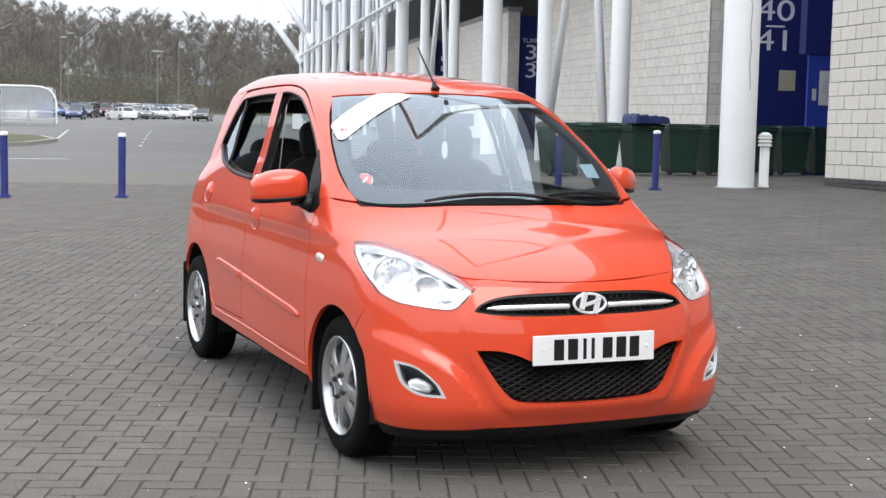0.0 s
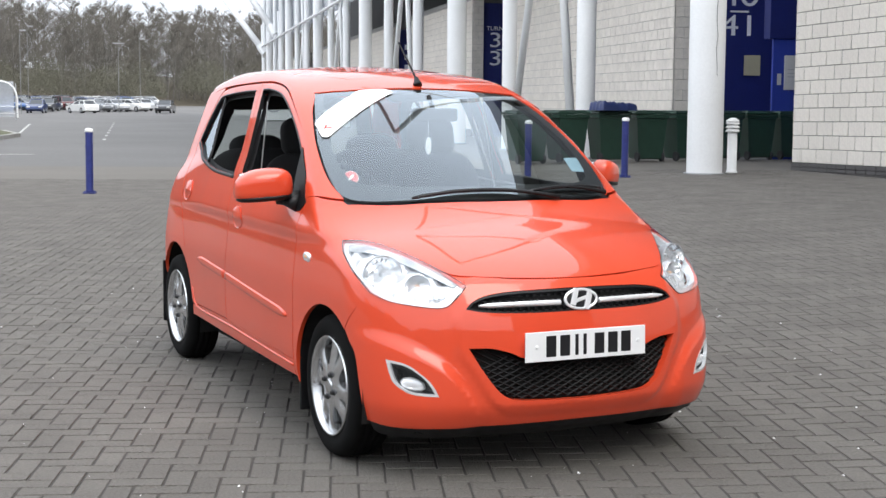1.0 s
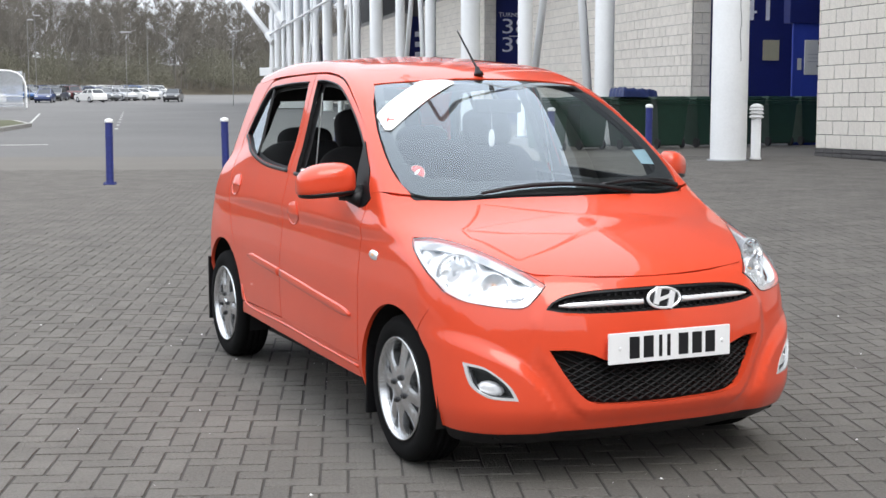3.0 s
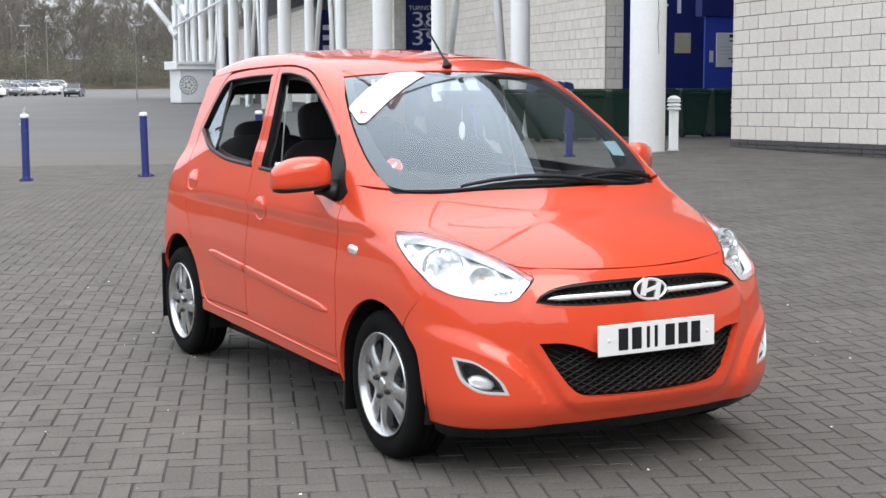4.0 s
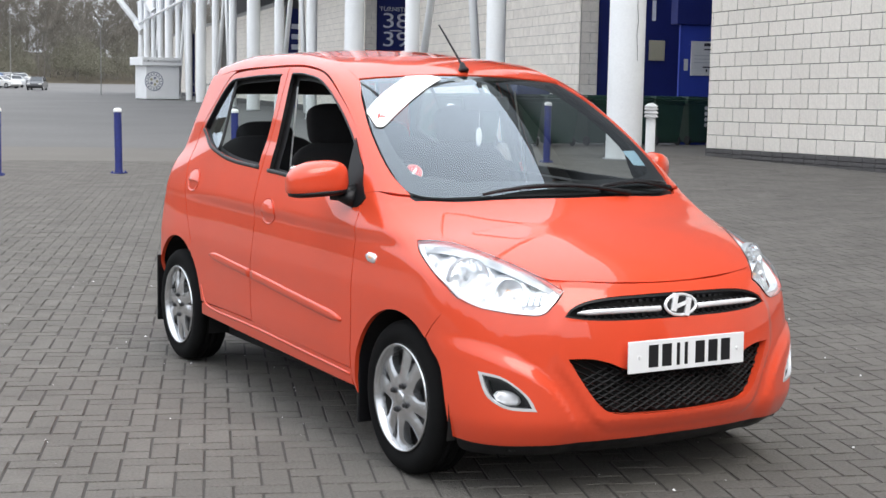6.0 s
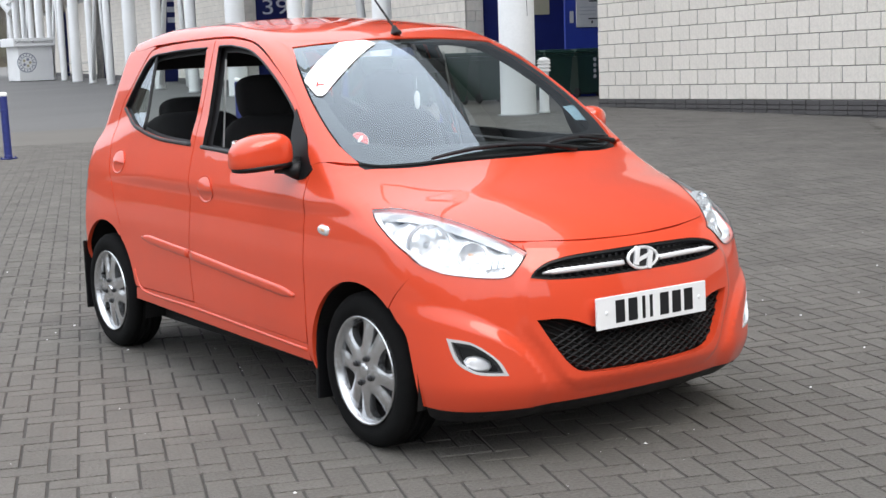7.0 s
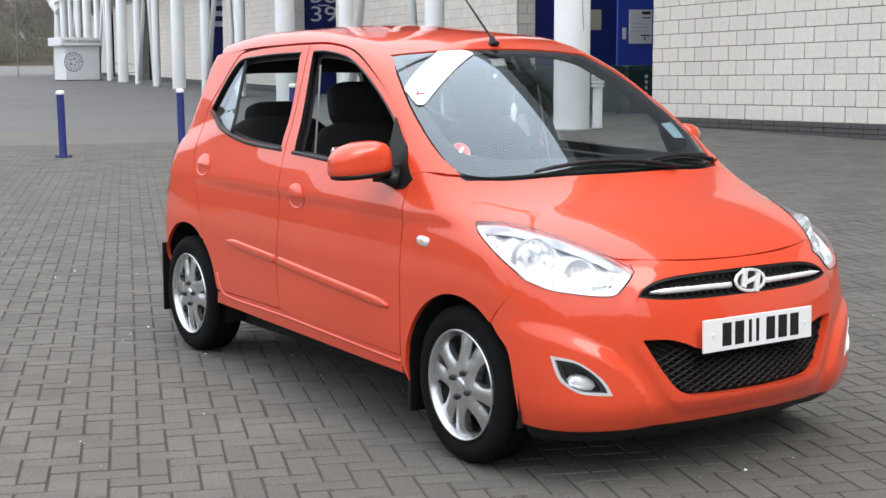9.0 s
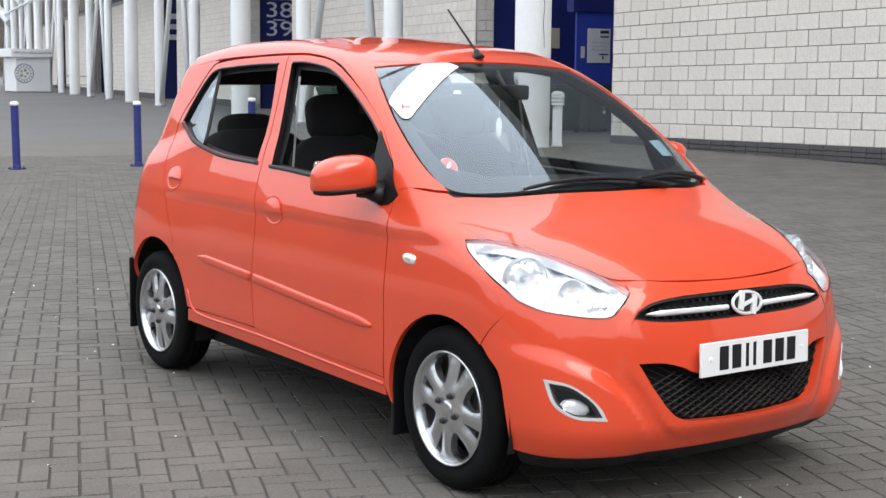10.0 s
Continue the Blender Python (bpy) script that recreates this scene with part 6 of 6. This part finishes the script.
# papers on the screen
flat = [(-0.570, 0.655), (-0.594, 0.60), (-0.597, 0.538), (-0.597, 0.538), (-0.578, 0.526), (-0.56, 0.53), (-0.157, 0.785), (-0.157, 0.785), (-0.168, 0.812), (-0.185, 0.826), (-0.308, 0.836), (-0.308, 0.836), (-0.33, 0.815)]
banner = panel("screen_banner", flat, TOP, STICKER, car, lift=0.0015, depth=0.001, label="plain white paper banner stuck across the screen's corner")
for x, y, t in ((-0.560, 0.590, 0.9), (-0.548, 0.583, -0.4)):
    ends = [(x + u * math.cos(t) - v * math.sin(t), y + u * math.sin(t) + v * math.cos(t)) for u, v in ((-0.014, -0.003), (0.014, -0.003), (0.014, 0.003), (-0.014, 0.003))]
    panel("mark", [q for q in ends for _ in (0, 1)], TOP, RED_STICKER, banner, lift=0.0035, depth=0.001, grid=0.008)
bm_c = [(-0.561 + 0.031 * math.cos(a), 0.287 + 0.035 * math.sin(a)) for a in np.linspace(0, 6.283, 18, endpoint=False)]
disc = panel("round_sticker", bm_c, TOP, STICKER, car, lift=-0.0090, depth=0.001, grid=0.01, label="small round red and white sticker")
panel("field", shrunk(bm_c, 0.92), TOP, RED_STICKER, disc, lift=-0.0078, depth=0.001, grid=0.01)
panel("device", [(-0.561 + 0.016 * math.cos(a), 0.287 + 0.006 * math.sin(a) + 0.008 * math.cos(a)) for a in np.linspace(0, 6.283, 10, endpoint=False)], TOP, STICKER, disc, lift=-0.0066, depth=0.001, grid=0.008)
panel("tax_disc", [(0.50, 0.28), (0.50, 0.28), (0.50, 0.36), (0.50, 0.36), (0.60, 0.40), (0.60, 0.40), (0.60, 0.31), (0.60, 0.31)], TOP, PALE_BLUE, car, lift=-0.009, depth=0.001, grid=0.02, label="pale blue paper disc inside the screen")


# ---- wheels ----
def wheel_face(turn):
    from mathutils.geometry import delaunay_2d_cdt

    def ringed(points):
        return rounded([(r * math.cos(radians(a + turn)), r * math.sin(radians(a + turn))) for r, a in points], 0.008)

    outer = np.array([(0.190 * math.cos(a), 0.190 * math.sin(a)) for a in np.linspace(0, 6.28319, 96, endpoint=False)])
    cuts = []
    for k in range(4):
        c = 90 * k
        cuts.append(ringed([(0.175, c - 13), (0.181, c), (0.176, c + 13), (0.150, c + 18), (0.118, c + 16), (0.085, c + 2), (0.110, c - 12), (0.145, c - 16)]))
        cuts.append(ringed([(0.178, c + 39.5), (0.180, c + 45), (0.178, c + 50.5), (0.145, c + 49.2), (0.112, c + 47.2), (0.094, c + 45), (0.112, c + 42.8), (0.145, c + 40.8)]))
    g = np.arange(-0.19, 0.191, 0.007)
    inner = np.array([(a, b) for a in g for b in g if a * a + b * b < 0.184**2])
    for c in cuts:
        inner = inner[~inside(inner, c)]
    for c in [outer, *cuts]:
        inner = inner[clear_of(inner, c, 0.0035)]
    pts, edges, start = [*outer, *[q for c in cuts for q in c], *inner], [], 0
    for c in [outer, *cuts]:
        edges += [(start + k, start + (k + 1) % len(c)) for k in range(len(c))]
        start += len(c)
    vs, _, tris = delaunay_2d_cdt([Vector(q) for q in pts], edges, [], 0, 1e-7)[:3]
    uv = np.array([tuple(v) for v in vs])
    mid = np.array([uv[list(t)].mean(0) for t in tris])
    keep = np.ones(len(tris), bool)
    for c in cuts:
        keep &= ~inside(mid, c)
    r, a = np.hypot(*uv.T), np.arctan2(uv[:, 1], uv[:, 0]) - radians(turn)
    broad = 0.5 + 0.5 * np.cos(4 * a)
    ease_r = np.clip((r - 0.05) / 0.09, 0, 1)
    h = 0.020 * np.cos(np.clip(r / 0.19, 0, 1) * 1.3) - 0.015 * broad ** 1.6 * ease_r - 0.008 * (0.5 - 0.5 * np.cos(4 * a)) ** 6 * np.clip((r - 0.07) / 0.05, 0, 1) * np.clip((0.19 - r) / 0.02, 0, 1) - 0.012
    h += 0.004 * (0.5 - 0.5 * np.cos(8 * a)) * np.clip((r - 0.06) / 0.05, 0, 1) * np.clip((0.186 - r) / 0.03, 0, 1)
    verts = [(-hh, u, v) for (u, v), hh in zip(uv, h)]
    faces, seen = [], {}
    for t, k in zip(tris, keep):
        if not k:
            continue
        q = [uv[i] for i in t]
        area = (q[1][0] - q[0][0]) * (q[2][1] - q[0][1]) - (q[2][0] - q[0][0]) * (q[1][1] - q[0][1])
        t = tuple(t) if area < 0 else tuple(t)[::-1]
        faces.append(t)
        for i, j in zip(t, t[1:] + t[:1]):
            seen[(i, j)] = 1
    for i, j in [e for e in seen if (e[1], e[0]) not in seen]:
        k = len(verts)
        (xa, ya, za), (xb, yb, zb) = verts[i], verts[j]
        verts += [(xa, ya, za), (xb, yb, zb), (xb + 0.028, yb, zb), (xa + 0.028, ya, za)]
        faces.append((k + 1, k, k + 3, k + 2))
    return verts, faces


def wheel(x, y, s, turn):
    """One road wheel; s is -1 on the driver's side."""
    hub = new("wheel")
    hub.parent = car
    hub.matrix_basis = pose(x, y, 0.283, 0, 0, 0 if s < 0 else 180)
    hub["label"] = "silver alloy wheel with four split spokes in a black tyre"
    turned = pose(0, 0, 0, 0, -90, 0)             # the turned shapes' axis points out of the car
    bm = bmesh.new()
    lathe(bm, [(0.196, -0.16), (0.21, -0.168), (0.245, -0.172), (0.268, -0.165), (0.281, -0.148), (0.283, -0.128), (0.283, -0.122), (0.277, -0.120), (0.277, -0.114), (0.283, -0.112), (0.283, -0.092), (0.277, -0.090), (0.277, -0.084), (0.283, -0.082), (0.283, -0.060), (0.277, -0.058), (0.277, -0.052), (0.283, -0.050), (0.281, -0.027), (0.270, -0.010), (0.250, 0.0), (0.225, 0.0), (0.206, -0.006), (0.197, -0.014)], 72, turned, False)
    part("tyre", bm, RUBBER, hub, smooth=True)
    bm = bmesh.new()
    lathe(bm, [(0.155, -0.15), (0.178, -0.14), (0.178, -0.03), (0.187, -0.014), (0.190, -0.004), (0.196, 0.002), (0.199, -0.002), (0.199, -0.014)], 72, turned, False)
    part("rim", bm, ALLOY, hub, smooth=True)
    bm = bmesh.new()
    lathe(bm, [(0.150, -0.148), (0.1765, -0.138), (0.1765, -0.036)], 60, turned, False)
    part("rim_barrel", bm, DUSTY, hub, "barrel darkened by brake dust", smooth=True)
    v, f = wheel_face(turn)
    me = bpy.data.meshes.new("spokes")
    me.from_pydata(v, [], f)
    me.polygons.foreach_set("use_smooth", [len(p.vertices) == 3 for p in me.polygons])
    me.materials.append(ALLOY)
    ob = new("spokes", me)
    ob.parent = hub
    ob.matrix_basis = pose(0.012, 0, 0)
    bm = bmesh.new()
    lathe(bm, [(0.028, -0.01), (0.028, -0.002), (0.025, 0.001), (0.012, 0.0015), (0.0001, 0.002)], 24, turned)
    part("centre_cap", bm, ALLOY, hub, smooth=True)
    for k in range(4):
        a = radians(turn + 45 + 90 * k)
        bm = bmesh.new()
        lathe(bm, [(0.012, -0.018), (0.012, 0.0), (0.0085, 0.002), (0.0085, 0.008), (0.0001, 0.010)], 10, pose(0, 0.05 * math.cos(a), 0.05 * math.sin(a)) @ turned)
        part("wheel_nut", bm, SATIN, hub)
    bm = bmesh.new()
    lathe(bm, [(0.06, -0.06), (0.12, -0.06), (0.12, -0.075), (0.06, -0.075)], 40, turned, False)
    lathe(bm, [(0.0001, -0.05), (0.06, -0.05), (0.06, -0.08)], 30, turned)
    part("brake_disc", bm, DUSTY, hub)
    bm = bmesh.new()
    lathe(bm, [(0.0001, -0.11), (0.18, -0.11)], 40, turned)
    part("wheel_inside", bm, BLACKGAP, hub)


wheel(-0.772, 0.0, -1, 68)
wheel(-0.752, 2.385, -1, 36)
wheel(0.772, 0.0, 1, 10)
wheel(0.752, 2.385, 1, 40)

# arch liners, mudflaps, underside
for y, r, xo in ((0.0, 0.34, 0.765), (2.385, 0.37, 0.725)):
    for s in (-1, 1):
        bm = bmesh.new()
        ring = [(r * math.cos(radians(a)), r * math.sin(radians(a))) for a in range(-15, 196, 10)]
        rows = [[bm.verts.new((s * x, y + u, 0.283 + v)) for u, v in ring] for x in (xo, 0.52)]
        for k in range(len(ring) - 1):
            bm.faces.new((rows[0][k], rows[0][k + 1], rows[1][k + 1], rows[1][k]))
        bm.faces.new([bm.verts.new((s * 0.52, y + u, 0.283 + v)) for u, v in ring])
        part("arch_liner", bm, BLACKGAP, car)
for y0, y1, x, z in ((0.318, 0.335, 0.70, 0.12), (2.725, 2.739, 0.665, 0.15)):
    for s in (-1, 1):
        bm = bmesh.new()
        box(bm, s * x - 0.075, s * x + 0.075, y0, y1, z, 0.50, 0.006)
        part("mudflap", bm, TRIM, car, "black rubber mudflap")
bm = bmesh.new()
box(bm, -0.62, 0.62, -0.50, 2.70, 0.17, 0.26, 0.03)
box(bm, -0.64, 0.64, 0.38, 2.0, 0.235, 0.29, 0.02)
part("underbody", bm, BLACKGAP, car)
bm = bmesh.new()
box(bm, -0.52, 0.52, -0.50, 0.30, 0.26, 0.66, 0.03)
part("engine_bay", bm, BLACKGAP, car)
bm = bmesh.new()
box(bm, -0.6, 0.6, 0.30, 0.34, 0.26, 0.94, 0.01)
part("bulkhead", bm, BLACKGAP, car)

# ---- cabin ----
bm = bmesh.new()
box(bm, -0.68, 0.68, 0.34, 2.65, 0.26, 0.30, 0.01)
part("cabin_floor", bm, CABIN, car)
bm = bmesh.new()
rings = []
for y, z in ((0.16, 0.955), (0.34, 0.985), (0.56, 1.0), (0.68, 0.975), (0.76, 0.90), (0.74, 0.72), (0.55, 0.60)):
    row = []
    for k in range(17):
        x = -0.655 + 1.31 * k / 16
        hood = 0.05 * math.exp(-((x + 0.34) / 0.16) ** 2) if 0.5 < y < 0.72 else 0
        row.append(bm.verts.new((x * (0.9 if y < 0.2 else 1), y + (0.10 * x * x if y < 0.5 else 0), z + hood)))
    rings.append(row)
for a, b in zip(rings, rings[1:]):
    for k in range(16):
        bm.faces.new((a[k], a[k + 1], b[k + 1], b[k]))
part("dashboard", bm, CABIN, car, smooth=True)
bm = bmesh.new()
wm = Matrix.Translation((-0.34, 0.90, 0.945)) @ pose(0, 0, 0, 62, 0, 0)
for k in range(36):
    a, b = 6.28319 * k / 36, 6.28319 * (k + 1) / 36
    tube(bm, wm @ Vector((0.18 * math.cos(a), 0.18 * math.sin(a), 0)), wm @ Vector((0.18 * math.cos(b), 0.18 * math.sin(b), 0)), 0.015, sides=8)
for a in (0, 180, 270):
    tube(bm, wm @ Vector((0, 0, -0.02)), wm @ Vector((0.175 * math.cos(radians(a)), 0.175 * math.sin(radians(a)), 0)), 0.022, sides=8)
lathe(bm, [(0.07, -0.03), (0.065, 0.0), (0.0001, 0.01)], 20, wm)
part("steering_wheel", bm, TRIM, car, smooth=True)


def seat(x, y, w, top):
    s = new("seat")
    s.parent = car
    for name, dims, m in (("cushion", (w, 0.25, 0.085), pose(x, y, 0.55, 6)), ("backrest", (w * 0.98, 0.075, 0.30), pose(x, y + 0.33, 0.86, -17)), ("headrest", (w * 0.5, 0.055, 0.10), pose(x, y + 0.43, top, -12))):
        bm = bmesh.new()
        bmesh.ops.create_uvsphere(bm, u_segments=28, v_segments=18, radius=1)
        for v in bm.verts:
            v.co = Vector([math.copysign(abs(c) ** 0.55, c) * d for c, d in zip(v.co, dims)])
        bmesh.ops.transform(bm, matrix=m, verts=bm.verts)
        part(name, bm, SEAT, s, smooth=True)
    return s


seat(-0.34, 1.02, 0.25, 1.225)
seat(0.34, 1.02, 0.25, 1.225)
for x in (-0.34, 0.34):
    seat(x, 1.80, 0.30, 1.12)
panel("roof_lining", mirrored([(0, 0.86), (-0.48, 0.91), (-0.48, 0.91), (-0.47, 1.6), (-0.43, 2.44), (-0.43, 2.44), (0, 2.47)]), TOP, LINING, car, lift=-0.035, depth=0.01)
bm = bmesh.new()
box(bm, -0.6, 0.6, 2.32, 2.62, 0.98, 1.0, 0.005)
part("parcel_shelf", bm, CABIN, car)
bm = bmesh.new()
box(bm, -0.115, 0.115, 0.665, 0.69, 1.315, 1.375, 0.012)
tube(bm, (0, 0.68, 1.36), (0, 0.74, 1.43), 0.01, sides=8)
part("inner_mirror", bm, TRIM, car, "black rear-view mirror")
bm = bmesh.new()
tube(bm, (-0.022, 0.69, 1.315), (-0.022, 0.69, 1.25), 0.0012, sides=5)
bmesh.ops.create_uvsphere(bm, u_segments=12, v_segments=10, radius=1, matrix=Matrix.Translation((-0.022, 0.69, 1.205)) @ Matrix.Diagonal((0.016, 0.004, 0.04, 1)))
part("air_freshener", bm, STICKER, car, "white leaf-shaped air freshener on a thread", smooth=True)
for s in (-1, 1):
    bm = bmesh.new()
    rows = []
    for k in range(11):
        t = k / 10
        rows.append([bm.verts.new((s * (0.575 + 0.085 * t), 1.33 - 0.055 * t + d, 1.40 - 0.62 * t)) for d in (-0.009, 0.009)])
    for a, b in zip(rows, rows[1:]):
        bm.faces.new((a[0], a[1], b[1], b[0]))
    bmesh.ops.solidify(bm, geom=bm.faces[:], thickness=0.002)
    part("seat_belt", bm, BELT, car, "pale grey seat belt webbing")
for x in (-0.34, 0.34):
    bm = bmesh.new()
    box(bm, x * 0.94 - 0.13, x * 0.94 + 0.13, 0.93, 1.06, 1.436, 1.450, 0.006)
    part("sun_visor", bm, LINING, car)

# ---- pieces of walls and paving, last ----
wall_blocks(W1A, W1B, 0.348, 6.6, 0.4905, 0.2495, "block", wall_near, singles=(-0.1, 8.8, 3.6), rise=0.0148, phase=(0.33, 0.883))

bed = tagged(paved("pavement", -40, 16, -30, 25, PAVING, -0.009), "block paving of grey herringbone bricks with sandy joints", "pavement", kind="structure")


def shown(a, b):
    far = b + 5.6
    return -9.05 < b < 19.9 and -10.0 < a < max(6.0, -0.2 + 0.50 * far)


sand, grid = bmesh.new(), []
for j in range(96):
    b = -8.9 + 28.6 * j / 95
    far = b + 5.6
    grid.append([])
    a0, a1 = -9.8, max(5.9, -0.3 + 0.50 * far)
    for i in range(57):
        q = LX * (a0 + (a1 - a0) * i / 56) + LY * b
        grid[-1].append(sand.verts.new((q.x, q.y, land(q.x, q.y) - 0.0042)))
for r0, r1 in zip(grid, grid[1:]):
    for k in range(56):
        sand.faces.new((r0[k], r0[k + 1], r1[k + 1], r1[k]))
part("joint_sand", sand, JOINT, bed)
rng = random.Random(11)
verts, faces, single = [], [], []
me_paver = {}
UNIT = 0.102                                      # half a block with its joint
for v in range(-95, 200):
    for h in range((-112 + v) // 4, (135 + v) // 4):
        for upright in (0, 1):
            i, j = 4 * h - v + 2 * upright, v
            a, b = UNIT * i - 0.0965, UNIT * j - 0.085
            if not shown(a, b):
                continue
            w, l = (UNIT, 2 * UNIT) if upright else (2 * UNIT, UNIT)
            q = LX * a + LY * b
            z = land(q.x, q.y) + rng.uniform(-0.0015, 0.0015)
            gap = rng.uniform(0.0032, 0.0052) * (1 - 0.75 * ease((b - 5.0) / 14.0)) * (1 - 0.6 * ease((a - 3.0) / 5.0))
            c = np.array([q.x, q.y, z])
            r1, r2 = q + LX * w, q + LY * l
            u, t = np.array([*LX, (land(r1.x, r1.y) - land(q.x, q.y)) / w]), np.array([*LY, (land(r2.x, r2.y) - land(q.x, q.y)) / l])
            near = 3.0 < b + 5.6 < 5.6 and -1.6 < a < 1.2
            if near:
                if upright not in me_paver:
                    vv, ff = [], []
                    fx, fy = np.array([*LX, 0.0]), np.array([*LY, 0.0])
                    block_rows([((fx + fy) * gap, fx * (w - 2 * gap), fy * (l - 2 * gap), np.array([0, 0, 1.0]))], 0.002, vv, ff, 0.006)
                    me_paver[upright] = bpy.data.meshes.new("paving_block")
                    me_paver[upright].from_pydata([tuple(p) for p in vv], [], ff)
                    me_paver[upright].materials.append(PAVER)
                single.append((upright, c, Vector(np.cross(u, t))))
            else:
                tip = np.array([*LY, 0.0]) * rng.uniform(-0.0016, 0.0016) + np.array([0, 0, rng.uniform(-0.0014, 0.0014)])
                block_rows([(c + u * gap + t * gap, u * (w - 2 * gap) + tip, t * (l - 2 * gap), np.array([0, 0, 1.0]))], 0.002, verts, faces, 0.006)
for upright, c, n in single:
    ob = new("paving_block", me_paver[upright])
    ob.parent = bed
    ob.matrix_basis = Matrix.Translation(c) @ Vector((0, 0, 1)).rotation_difference(n).to_matrix().to_4x4()
tagged(from_lists("paving_blocks", verts, faces, PAVER, bed), kind="stuff")

# pale grit and scraps scattered on the paving
verts, faces = [], []
for k in range(420):
    a, b = rng.uniform(-5.0, 3.5), rng.uniform(-2.4, 5.0)
    q = LX * a + LY * b
    s = rng.choice((0.002, 0.0025, 0.003, 0.004, 0.0075))
    z, n, turn = land(q.x, q.y) - 0.001, len(verts), rng.uniform(0, 6.28)
    for j in range(5):
        w = s * rng.uniform(0.6, 1.3)
        verts.append((q.x + w * math.cos(turn + 1.2566 * j), q.y + w * math.sin(turn + 1.2566 * j), z))
    verts.append((q.x, q.y, z + s * 0.9))
    faces += [(n + j, n + (j + 1) % 5, n + 5) for j in range(5)]
tagged(from_lists("grit", verts, faces, STICKER, bed), kind="stuff")
